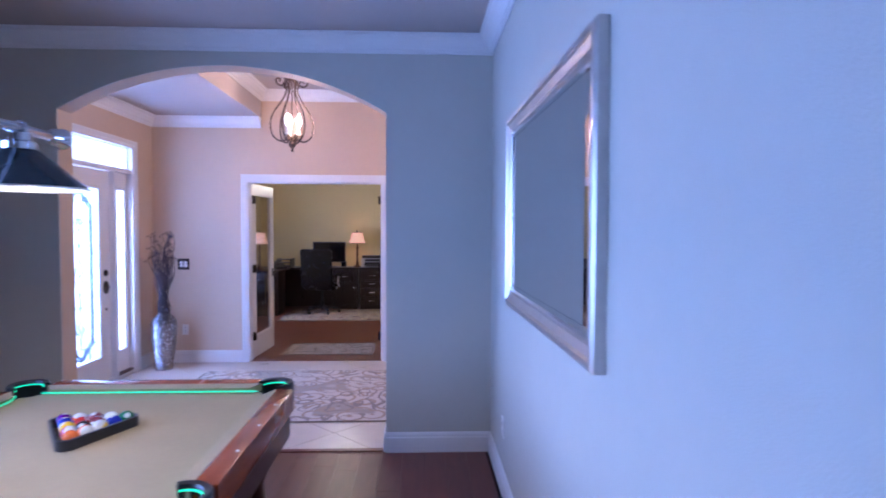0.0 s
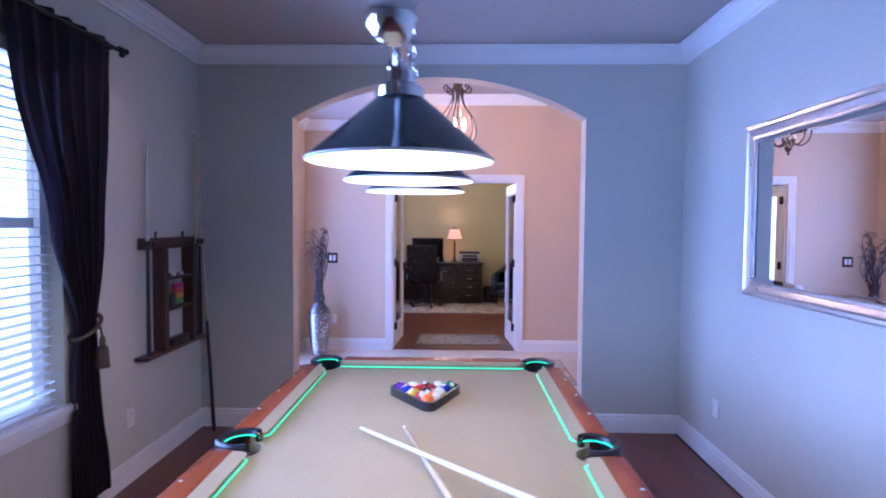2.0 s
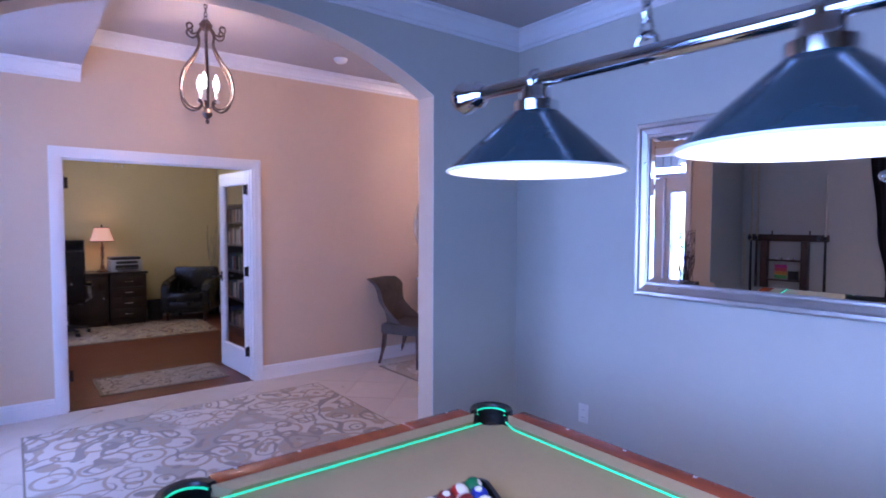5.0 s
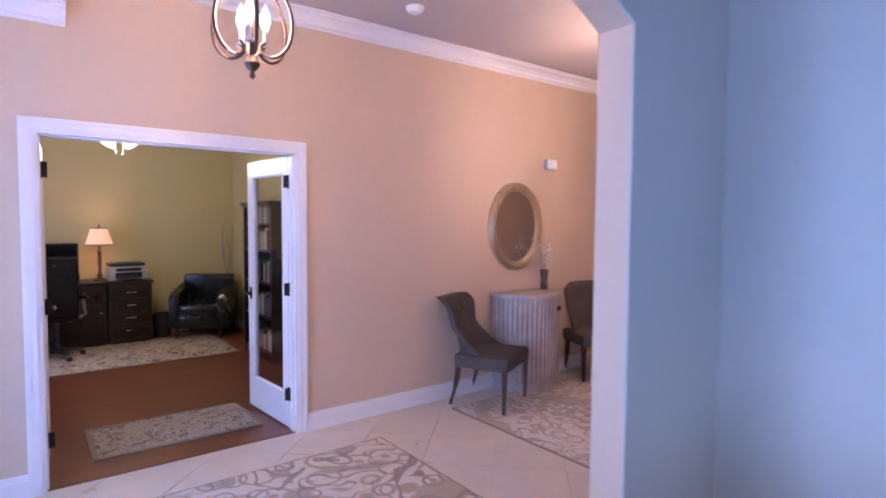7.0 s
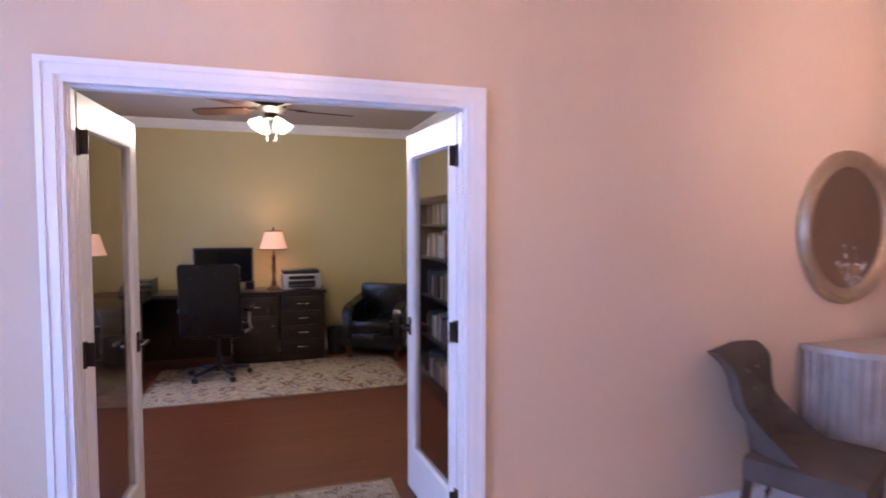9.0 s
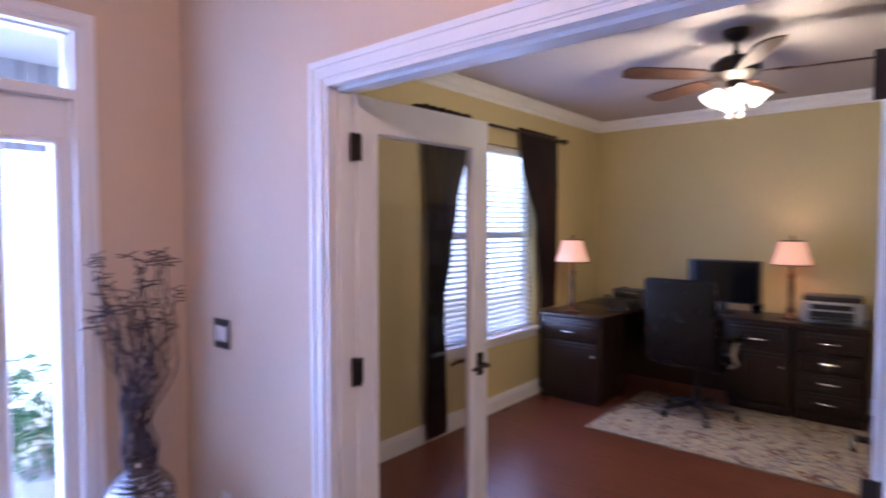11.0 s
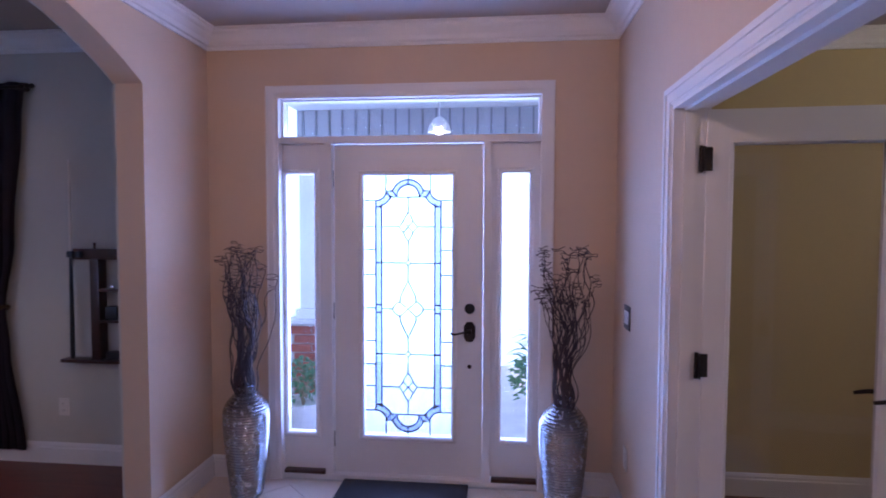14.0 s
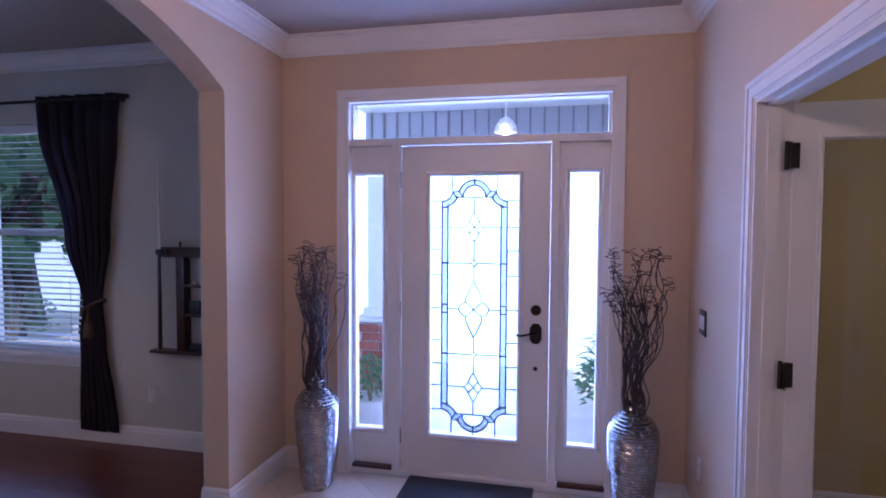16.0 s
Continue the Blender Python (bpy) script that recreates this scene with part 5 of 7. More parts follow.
def tall_vase(x, y, label, seed):
    V = thing("floor_vase", label, "vase", (x, y, 0), 0, "vases beside the front door")
    prof = [(0.0, 0.0), (0.082, 0.0), (0.088, 0.012)]
    n = 36
    for i in range(n + 1):
        s = i / n
        z = 0.02 + 0.56 * s
        r = 0.090 + 0.036 * math.sin(min(1, s / 0.78) * math.pi / 2) ** 1.2
        if s > 0.78:
            q = (s - 0.78) / 0.22
            r = 0.126 - 0.078 * (1 - math.cos(q * math.pi / 2)) - 0.004 * q
        prof.append((r - 0.0032, z - 0.004))
        prof.append((r + 0.0032, z + 0.004))
    prof += [(0.042, 0.592), (0.050, 0.606), (0.044, 0.610), (0.036, 0.60), (0.036, 0.45), (0, 0.45)]
    part("vase_body", lathe(B(), prof, 40), M_SILVER_RIB, V, "ribbed silver vase body")
    rng = random.Random(seed)
    heads = [Vector((rng.uniform(-0.07, 0.07), -0.075, 0)), Vector((rng.uniform(-0.05, 0.05), 0.07, 0)), Vector((0.05, 0.0, 0))]
    for k in range(44):
        a, ph = rng.uniform(0, 2 * math.pi), rng.uniform(0, 2 * math.pi)
        top = rng.uniform(0.54, 0.87)
        goal = heads[k % 3] + Vector((rng.gauss(0, 0.022), rng.gauss(0, 0.026), 0))
        amp, turns = rng.uniform(0.006, 0.015), rng.uniform(2.0, 3.6)
        stray = 0.07 if k % 15 == 7 else 0.0
        pts = []
        steps = 18
        for i in range(steps + 1):
            q = i / steps
            rr = 0.024 + 0.030 * math.sin(min(1.0, q / 0.3) * math.pi) if q < 0.3 else 0.024 + 0.022 * math.sin((q - 0.3) / 0.7 * math.pi)
            pull = max(0.0, (q - 0.38) / 0.62) ** 1.3
            sway = 0.016 * math.sin(q * 9.0 + seed)
            w = amp * min(1.0, q * 3) * (0.6 + q)
            pts.append(Vector((rr * math.cos(a) + w * math.sin(ph + turns * 6.28 * q), rr * math.sin(a) + w * math.cos(ph + turns * 6.28 * q) + sway * min(1, q * 4), 0.50 + top * q)) + goal * pull + Vector((0, math.copysign(stray, math.sin(a)), 0)) * min(1.0, q * 2))
        c = pts[-1].copy()
        cr = rng.uniform(0.014, 0.030)
        for i in range(1, 8):
            b = ph + i * 1.15
            pts.append(c + Vector((cr * (math.cos(b) - math.cos(ph)), cr * 1.3 * (math.sin(b) - math.sin(ph)), 0.005 * i - 0.01 * (i % 2))))
        ln = bow(pts, 2)
        rad = [0.0040 - 0.0022 * i / len(ln) for i in range(len(ln))]
        part("twig", tube(B(), ln, rad, 4), M_TWIG, V)
    V.scale = (1.02, 1.02, 1.07)
    return V


tall_vase(-2.69, 4.765, "ribbed silver floor vase with dark curly twigs", 3)
tall_vase(-2.66, 6.575, "ribbed silver floor vase with dark curly twigs beside the switch", 8)

bm = B()
box(bm, -2.935, -2.33, 5.28, 6.047, 0.001, 0.012, 0.004)
dm = finish("door_mat", bm, M_DOORMAT)
tagged(dm, "dark ribbed rubber door mat before the front door", "door mat")


def rug(name, x0, x1, y0, y1, m, label, bind=0.012, turn=0.0, h=0.011):
    cx, cy = (x0 + x1) / 2, (y0 + y1) / 2
    w, d = (x1 - x0) / 2, (y1 - y0) / 2
    R = thing(name, label, "rug", (cx, cy, 0.001), turn)
    part("rug_body", box(B(), -w + bind, w - bind, -d + bind, d - bind, 0, h, 0.003), m, R)
    bd = B()
    for a, b, c, e in ((-w, w, -d, -d + bind), (-w, w, d - bind, d), (-w, -w + bind, -d + bind, d - bind), (w - bind, w, -d + bind, d - bind)):
        box(bd, a, b, c, e, 0, h - 0.002, 0.002)
    part("binding", bd, M_BIND, R)
    return R


rug("area_rug", -2.15, 0.09, 4.87, 6.44, M_RUG_FLORAL, "ivory area rug with grey scrolled leaves and flowers")
rug("area_rug", 0.88, 3.50, 4.75, 6.62, M_RUG_LEAF, "ivory floral area rug under the chairs")


def chandelier(x, y, drop=0.0):
    zt, z0 = 2.93 + drop, 2.225 + drop
    C = thing("chandelier", "brown wrought iron lantern chandelier with lit bulbs", "chandelier", (x, y, z0), 0, "foyer chandeliers")
    cb = B()
    lathe(cb, [(0, HIGH_C - 0.001), (0.06, HIGH_C - 0.001), (0.058, HIGH_C - 0.012), (0.02, HIGH_C - 0.03), (0, HIGH_C - 0.03)], 20, (x, y, 0))
    partw("canopy", cb, M_IRON, C)
    zz = zt - 0.01
    while zz < HIGH_C - 0.03:
        partw("chain_link", tube(B(), [(x + 0.010 * math.cos(2 * math.pi * k / 8) * (1 if int(zz * 40) % 2 else 0), y + 0.010 * math.cos(2 * math.pi * k / 8) * (0 if int(zz * 40) % 2 else 1), zz + 0.016 + 0.018 * math.sin(2 * math.pi * k / 8)) for k in range(8)], 0.003, 5, closed=True), M_IRON, C)
        zz += 0.027
    partw("stem", tube(B(), [(x, y, 2.30), (x, y, zt)], 0.006, 8), M_IRON, C)
    tb = B()
    lathe(tb, [(0, zt - 0.07), (0.03, zt - 0.07), (0.045, zt - 0.04), (0.025, zt - 0.01), (0.01, zt), (0, zt)], 16, (x, y, 0))
    partw("crown_cup", tb, M_IRON, C)
    for k in range(6):
        a = k * math.pi / 3 + 0.3
        ca, sa = math.cos(a), math.sin(a)
        prof = [(0.02, zt - 0.05), (0.05, zt - 0.10), (0.045, zt - 0.17), (0.075, zt - 0.25), (0.14, zt - 0.36), (0.165, zt - 0.46), (0.150, zt - 0.56), (0.10, zt - 0.61), (0.05, zt - 0.60), (0.035, zt - 0.565), (0.055, zt - 0.545)]
        partw("arm", tube(B(), bow([(x + 1.14 * r * ca, y + 1.14 * r * sa, z) for r, z in prof], 5), 0.008, 6), M_IRON, C, "curved iron arm")
        scr = [(0.05, zt - 0.10), (0.085, zt - 0.12), (0.115, zt - 0.10), (0.12, zt - 0.07), (0.10, zt - 0.055), (0.085, zt - 0.07), (0.095, zt - 0.085)]
        partw("scroll", tube(B(), bow([(x + 1.14 * r * ca, y + 1.14 * r * sa, z) for r, z in scr], 4), 0.0065, 6), M_IRON, C)
    hb = B()
    lathe(hb, [(0, z0), (0.006, z0), (0.014, z0 + 0.012), (0.008, z0 + 0.03), (0.028, z0 + 0.05), (0.035, z0 + 0.07), (0.02, z0 + 0.10), (0, z0 + 0.10)], 16, (x, y, 0))
    partw("hub", hb, M_IRON, C)
    for k in range(3):
        a = k * 2 * math.pi / 3
        bx, by = x + 0.062 * math.cos(a), y + 0.062 * math.sin(a)
        partw("candle_arm", tube(B(), bow([(x, y, z0 + 0.09), (x + 0.035 * math.cos(a), y + 0.035 * math.sin(a), z0 + 0.12), (bx, by, z0 + 0.155)], 5), 0.005, 6), M_IRON, C)
        cn = B()
        lathe(cn, [(0, 0.15), (0.022, 0.15), (0.024, 0.16), (0.011, 0.165), (0.011, 0.225), (0, 0.225)], 12, (bx, by, z0))
        partw("candle_sleeve", cn, M_IVORY, C)
        fb = B()
        lathe(fb, [(0, 0.225), (0.009, 0.227), (0.022, 0.265), (0.020, 0.29), (0.008, 0.325), (0, 0.345)], 12, (bx, by, z0))
        o = partw("bulb", fb, M_BULB, C, "lit flame bulb")
        o.visible_shadow = False
    return C


chandelier(-1.077, 5.647, -0.022)
chandelier(1.86, 5.65, -0.093)


def dining_chair(cx, cy, face, label):
    """An upholstered hostess chair; face: the way it faces, in degrees from +x."""
    C = thing("accent_chair", label, "chair", (cx, cy, 0.0), face + 90, "chairs beside the console")
    # local: front is -y
    for sx in (-1, 1):
        lb = B()
        pts = [(sx * 0.235, -0.21, 0.012), (sx * 0.235, -0.21, 0.40)]
        tube(lb, pts, [0.017, 0.026], 4)
        part("leg", lb, M_MAHOGANY, C, "dark tapered wooden leg")
        lb = B()
        tube(lb, bow([(sx * 0.19, 0.29, 0.012), (sx * 0.195, 0.235, 0.20), (sx * 0.20, 0.21, 0.40)], 5), [0.016] * 5 + [0.024] * 6, 4)
        part("leg", lb, M_MAHOGANY, C, "dark raked wooden leg")
    sb = B()
    box(sb, -0.255, 0.255, -0.245, 0.235, 0.355, 0.475, 0.035)
    part("seat", sb, M_VELVET, C, "padded grey-brown velvet seat")
    bb = B()
    nu, nv = 20, 18
    front, back = [], []
    for i in range(nv + 1):
        v = i / nv
        z = 0.40 + 0.55 * v
        half = 0.235 - 0.045 * math.sin(math.pi * min(1, v * 1.05)) + (0.055 * ((v - 0.72) / 0.28) ** 2 if v > 0.72 else 0)
        yb = 0.215 + 0.085 * v + (0.045 * ((v - 0.8) / 0.2) ** 2 if v > 0.8 else 0)
        r0, r1 = [], []
        for j in range(nu + 1):
            u = 2 * j / nu - 1
            wrap = -0.30 * max(0.0, 1 - v * 1.9) ** 1.3 * u ** 4
            dim = 0.0
            for q in range(3):
                for w in range(3 if q % 2 == 0 else 2):
                    bu = (w - (1 if q % 2 == 0 else 0.5)) * 0.55
                    bvv = 0.45 + 0.18 * q
                    dim += 0.016 * math.exp(-(((u - bu) * half) ** 2 + ((v - bvv) * 0.55) ** 2) / 0.0012)
            r0.append(bb.verts.new((u * half, yb - 0.035 + wrap + dim + 0.02 * u * u, z)))
            r1.append(bb.verts.new((u * half * 1.01, yb + 0.035 + wrap * 0.9, z + 0.004)))
        front.append(r0)
        back.append(r1)
    for i in range(nv):
        for j in range(nu):
            bb.faces.new((front[i][j], front[i][j + 1], front[i + 1][j + 1], front[i + 1][j]))
            bb.faces.new((back[i][j], back[i + 1][j], back[i + 1][j + 1], back[i][j + 1]))
        for j in (0, nu):
            bb.faces.new((front[i][j], back[i][j], back[i + 1][j], front[i + 1][j]))
    for j in range(nu):
        bb.faces.new((front[nv][j], front[nv][j + 1], back[nv][j + 1], back[nv][j]))
        bb.faces.new((front[0][j], back[0][j], back[0][j + 1], front[0][j + 1]))
    part("backrest", bb, M_VELVET, C, "curved button-tufted velvet backrest")
    for q in range(3):
        for w in range(3 if q % 2 == 0 else 2):
            bu = (w - (1 if q % 2 == 0 else 0.5)) * 0.55
            v = 0.45 + 0.18 * q
            part("button", ball(B(), (bu * 0.2, 0.215 + 0.085 * v - 0.022, 0.40 + 0.55 * v), 0.009, 8), M_VELVET, C)
    C.scale = (1.13, 1.0, 0.975)


dining_chair(1.255, 6.54, -64, "grey-brown tufted velvet chair with dark legs beside the console")
dining_chair(2.70, 6.53, -114, "grey-brown tufted velvet chair against the wall by the console")


def console():
    cx, yw, R = 1.90, YN - 0.022, 0.36
    C = thing("console_cabinet", "half-round silvered fluted console cabinet", "console", (cx, yw, 0))
    n = 26
    dp = 0.40
    pts = [(cx + R * math.cos(math.pi + math.pi * k / n), yw + dp * math.sin(math.pi + math.pi * k / n)) for k in range(n + 1)]
    prism_top = B()
    prism(prism_top, [(cx + (p[0] - cx) * 1.05, yw + (p[1] - yw) * 1.05) for p in pts], "z", 0.865, 0.895)
    partw("top", prism_top, M_CONSOLE, C, "half-round top", smooth=False)
    core = B()
    prism(core, [(cx + (p[0] - cx) * 0.97, yw + (p[1] - yw) * 0.97) for p in pts], "z", 0.10, 0.865)
    partw("body", core, M_CONSOLE, C, smooth=False)
    plinth = B()
    prism(plinth, [(cx + (p[0] - cx) * 0.9, yw + (p[1] - yw) * 0.9) for p in pts], "z", 0.0, 0.10)
    partw("plinth", plinth, M_CONSOLE, C, smooth=False)
    for k in range(n):
        a = math.pi + math.pi * (k + 0.5) / n
        fb = B()
        px, py = cx + R * 0.965 * math.cos(a), yw + dp * 0.965 * math.sin(a)
        lathe(fb, [(0, 0.10), (0.0185, 0.10), (0.0185, 0.863), (0, 0.863)], 10, (px, py, 0))
        partw("flute", fb, M_CONSOLE, C, "rounded vertical flute")
    for s in (-0.05, 0.05):
        a = math.pi * 1.62 + s
        px, py = cx + R * 1.03 * math.cos(a), yw + dp * 1.03 * math.sin(a)
        partw("pull", box(B(), px - 0.012, px + 0.012, py - 0.010, py + 0.010, 0.735, 0.775, 0.004), M_BRONZE, C, "small dark pull")
    V = thing("bud_vase", "small glass vase with pebbles and flowering twigs on the console", "vase", (cx + 0.22, yw - 0.12, 0.895))
    part("glass_body", lathe(B(), [(0, 0), (0.034, 0), (0.040, 0.02), (0.036, 0.10), (0.045, 0.20), (0.041, 0.20), (0.032, 0.10), (0.03, 0.012), (0, 0.012)], 20), glass_mat("grey_vase_glass", (0.75, 0.76, 0.80), 0.05), V)
    rng = random.Random(5)
    pb = B()
    for k in range(40):
        ball(pb, (rng.uniform(-0.020, 0.020), rng.uniform(-0.020, 0.020), 0.022 + 0.10 * k / 40), 0.008, 6)
    part("pebbles", pb, M_TWIG2, V)
    for k in range(9):
        a = rng.uniform(0, 6.28)
        sp = rng.uniform(0.02, 0.12)
        ln = bow([(0, 0, 0.10), (0.3 * sp * math.cos(a), 0.3 * sp * math.sin(a), 0.26), (sp * math.cos(a + 0.3), sp * math.sin(a + 0.3), rng.uniform(0.36, 0.52))], 6)
        part("twig", tube(B(), ln, 0.0022, 4), M_TWIG2, V)
        fb = B()
        for j in range(7):
            p = ln[rng.randrange(len(ln) // 2, len(ln))]
            ball(fb, p + Vector((rng.uniform(-0.012, 0.012), rng.uniform(-0.012, 0.012), rng.uniform(-0.012, 0.012))), rng.uniform(0.004, 0.009), 6)
        part("blossom", fb, M_IVORY, V, "pale buds")


console()


def oval_mirror():
    cx, cz, a, b = 1.855, 1.51, 0.355, 0.42
    O = thing("oval_mirror", "oval wall mirror in a champagne gilt frame", "mirror", (cx, YN, cz))
    n = 64
    bm = B()
    loop = []
    for k in range(n):
        t = 2 * math.pi * k / n
        inw = Vector((-math.cos(t), 0, -math.sin(t)))
        loop.append(((cx + a * math.cos(t), YN, cz + b * math.sin(t)), inw, (0, -1, 0)))
    frame_ring(bm, loop, [(0, 0), (0, 0.02), (0.012, 0.034), (0.028, 0.030), (0.034, 0.036), (0.058, 0.030), (0.075, 0.018), (0.080, 0.020), (0.088, 0.014), (0.088, 0.0)])
    partw("frame", bm, M_GOLDLEAF, O, "moulded champagne gilt oval frame")
    g = B()
    prism(g, [(cx + (a - 0.085) * math.cos(2 * math.pi * k / n), cz + (b - 0.085) * math.sin(2 * math.pi * k / n)) for k in range(n)], "y", YN - 0.012, YN - 0.002)
    partw("mirror_pane", g, M_MIRROR, O, "clear mirror glass", smooth=False)


oval_mirror()
th = thing("thermostat", "small white door chime box on the beige wall", "door chime", (2.32, YN, 2.08))
part("cover", box(B(), -0.075, 0.075, -0.045, 0, 0, 0.095, 0.008), M_PLASTICW, th)
sd = thing("smoke_detector", "round white smoke detector on the ceiling", "smoke detector", (0.296, 6.332, HIGH_C))
part("body", lathe(B(), [(0, -0.035), (0.045, -0.035), (0.058, -0.02), (0.065, -0.006), (0.065, -0.0005), (0, -0.0005)], 24), M_PLASTICW, sd)
part("vent_ring", lathe(B(), [(0.03, -0.036), (0.036, -0.040), (0.042, -0.036)], 24), M_PLASTICW, sd)

# closet end of the hall
rd = finish("closet_rail", tube(B(), [(3.82, HY + 0.6, 1.86), (FXE, HY + 0.6, 1.86)], 0.014, 8), M_CHROME)
tagged(rd, "chrome clothes rail in the closet beyond the arch", "clothes rail")
sh = finish("closet_shelf", box(B(), 3.82, FXE, HY + 0.35, HY + 1.0, 1.98, 2.02), M_WHITE)
tagged(sh, "white shelf above the closet rail", "shelf")
navy = mat("navy_cloth", (0.02, 0.03, 0.08), 0.85, scale=6, vary=0.3, bump=0.3)
for k in range(9):
    g = B()
    x = 5.55 + k * 0.13
    rng = random.Random(k)
    prism(g, [(HY + 0.40, 1.78), (HY + 0.6, 1.87), (HY + 0.80, 1.78), (HY + 0.84, 0.80 + rng.uniform(-0.1, 0.1)), (HY + 0.36, 0.80)], "x", x, x + 0.07)
    ob = finish("hanging_garment", g, M_CURTAIN if k % 2 else navy)
    tagged(ob, "dark garment hanging on the closet rail", "garment", "hanging garments")
# downlight fixture out of view, added to carry the extra hall lamp
dl = thing("added_hall_light", "small white recessed ceiling light added unseen in the hall", "ceiling light", (4.7, 7.42, HIGH_C))
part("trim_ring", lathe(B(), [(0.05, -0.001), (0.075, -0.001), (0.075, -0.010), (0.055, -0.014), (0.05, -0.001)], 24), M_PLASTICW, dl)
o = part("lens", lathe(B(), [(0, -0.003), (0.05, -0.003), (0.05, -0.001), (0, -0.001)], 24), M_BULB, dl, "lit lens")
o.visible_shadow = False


# ---- office ----
window_unit("window_2", OXW, OW_Y0, OW_Y1, OW_Z0, OW_Z1, 1, "white double-hung window of the office", tilt=13)
curtain_rod(OXW, 8.55, 10.51, 2.365, [(10.51, 1), (8.55, -1)])
curtain(OXW, 2.40, (1.05, 10.2, 10.3), 0.1, [(2.41, 9.80, 10.49), (2.25, 9.83, 10.48), (1.5, 10.10, 10.47), (0.85, 10.20, 10.45), (0.80, 10.20, 10.45)], "brown curtain drawn aside at the office window", M_CURTAIN2, 6, False)
curtain(OXW, 2.40, (1.05, 8.5, 8.6), 0.1, [(2.41, 8.58, 9.14), (2.25, 8.58, 9.11), (1.7, 8.60, 8.94), (1.4, 8.61, 8.88), (1.05, 8.62, 8.80), (0.03, 8.60, 8.84)], "brown curtain drawn aside beside the office door", M_CURTAIN2, 6, False)


def pedestal(x0, x1, y0, y1, h, face, rows, label, name="desk_cabinet"):
    """A cabinet unit with raised fronts on one face: 'S' or 'E'. rows: (from, to, kind) in parts of the height."""
    C = thing(name, label, "cabinet", ((x0 + x1) / 2, (y0 + y1) / 2, 0), 0, "office cabinets")
    partw("body", box(B(), x0, x1, y0, y1, 0.07, h, 0.006), M_ESPRESSO, C)
    partw("plinth", box(B(), x0 + 0.015, x1 - 0.015, y0 + 0.015, y1 - 0.015, 0, 0.07, 0.003), M_ESPRESSO, C)
    for a, b, kind in rows:
        z0, z1 = 0.09 + (h - 0.11) * a, 0.09 + (h - 0.11) * b - 0.012
        if face == "S":
            f = box(B(), x0 + 0.03, x1 - 0.03, y0 - 0.016, y0 - 0.001, z0, z1, 0.006)
            box(f, x0 + 0.07, x1 - 0.07, y0 - 0.022, y0 - 0.016, z0 + 0.03, z1 - 0.03, 0.004)
            cx, cz = (x0 + x1) / 2, (z0 + z1) / 2
            F = partw("drawer" if kind == "drawer" else "door", f, M_ESPRESSO, C, "raised dark wooden front")
            hb = B()
            if kind == "drawer":
                tube(hb, bow([(cx - 0.05, y0 - 0.02, cz), (cx - 0.045, y0 - 0.045, cz), (cx + 0.045, y0 - 0.045, cz), (cx + 0.05, y0 - 0.02, cz)], 4), 0.0055, 6)
            else:
                ball(hb, (x1 - 0.06, y0 - 0.034, z1 - 0.1), 0.014, 10)
        else:
            f = box(B(), x1 + 0.001, x1 + 0.016, y0 + 0.03, y1 - 0.03, z0, z1, 0.006)
            box(f, x1 + 0.016, x1 + 0.022, y0 + 0.07, y1 - 0.07, z0 + 0.03, z1 - 0.03, 0.004)
            cy, cz = (y0 + y1) / 2, (z0 + z1) / 2
            F = partw("drawer" if kind == "drawer" else "door", f, M_ESPRESSO, C, "raised dark wooden front")
            hb = tube(B(), [(x1 + 0.03, cy - 0.05, cz), (x1 + 0.03, cy + 0.05, cz)], 0.0055, 6)
        partw("handle", hb, M_NICKEL, C, "brushed nickel handle")
    return C


CY0, CY1 = 10.95, OYN - 0.022
pedestal(-1.06, -0.58, CY0, CY1, 0.745, "S", [(0, 0.25, "drawer"), (0.25, 0.5, "drawer"), (0.5, 0.75, "drawer"), (0.75, 1, "drawer")], "espresso four-drawer cabinet with nickel handles")
pedestal(-1.56, -1.08, CY0, CY1, 0.745, "S", [(0, 0.68, "door"), (0.68, 1, "drawer")], "espresso cabinet with one door and a drawer")
pedestal(-2.95, -2.36, 10.17, 10.68, 0.745, "S", [(0, 0.72, "door"), (0.72, 1, "drawer")], "espresso desk pedestal below the window")
WT = thing("credenza_worktop", "dark polished worktop over the credenza cabinets", "worktop", (-1.07, 11.2, 0.747))
partw("top", box(B(), -1.58, -0.56, CY0 - 0.02, CY1, 0.747, 0.78, 0.006), M_ESPRESSO, WT)
CD = thing("corner_desk", "dark polished corner desk below the window", "desk", (-2.3, 10.9, 0.0))
bm = B()
box(bm, -2.955, -2.34, 10.14, CY0 - 0.024, 0.747, 0.78, 0.006)
box(bm, -2.955, -1.584, CY0 - 0.022, CY1, 0.747, 0.78, 0.006)
partw("top", bm, M_ESPRESSO, CD)
partw("back_panel", box(B(), -2.94, -1.60, CY1 - 0.03, CY1 - 0.005, 0.0, 0.745), M_ESPRESSO, CD)
partw("side_panel", box(B(), -2.955, -2.94, 10.70, CY1 - 0.04, 0.0, 0.745), M_ESPRESSO, CD)


def monitor(x, y):
    T = thing("monitor", "black flat computer monitor on the corner desk", "monitor", (x, y, 0.781), -4)
    part("casing", box(B(), -0.31, 0.31, -0.015, 0.03, 0.09, 0.475, 0.008), M_BLACK, T)
    part("screen", box(B(), -0.295, 0.295, -0.018, -0.014, 0.105, 0.46), M_SCREEN, T, "dark switched-off screen")
    part("stand", box(B(), -0.03, 0.03, 0.0, 0.03, 0.01, 0.12, 0.006), M_BLACK, T)
    part("foot", box(B(), -0.12, 0.12, -0.08, 0.08, 0.0, 0.012, 0.005), M_BLACK, T)


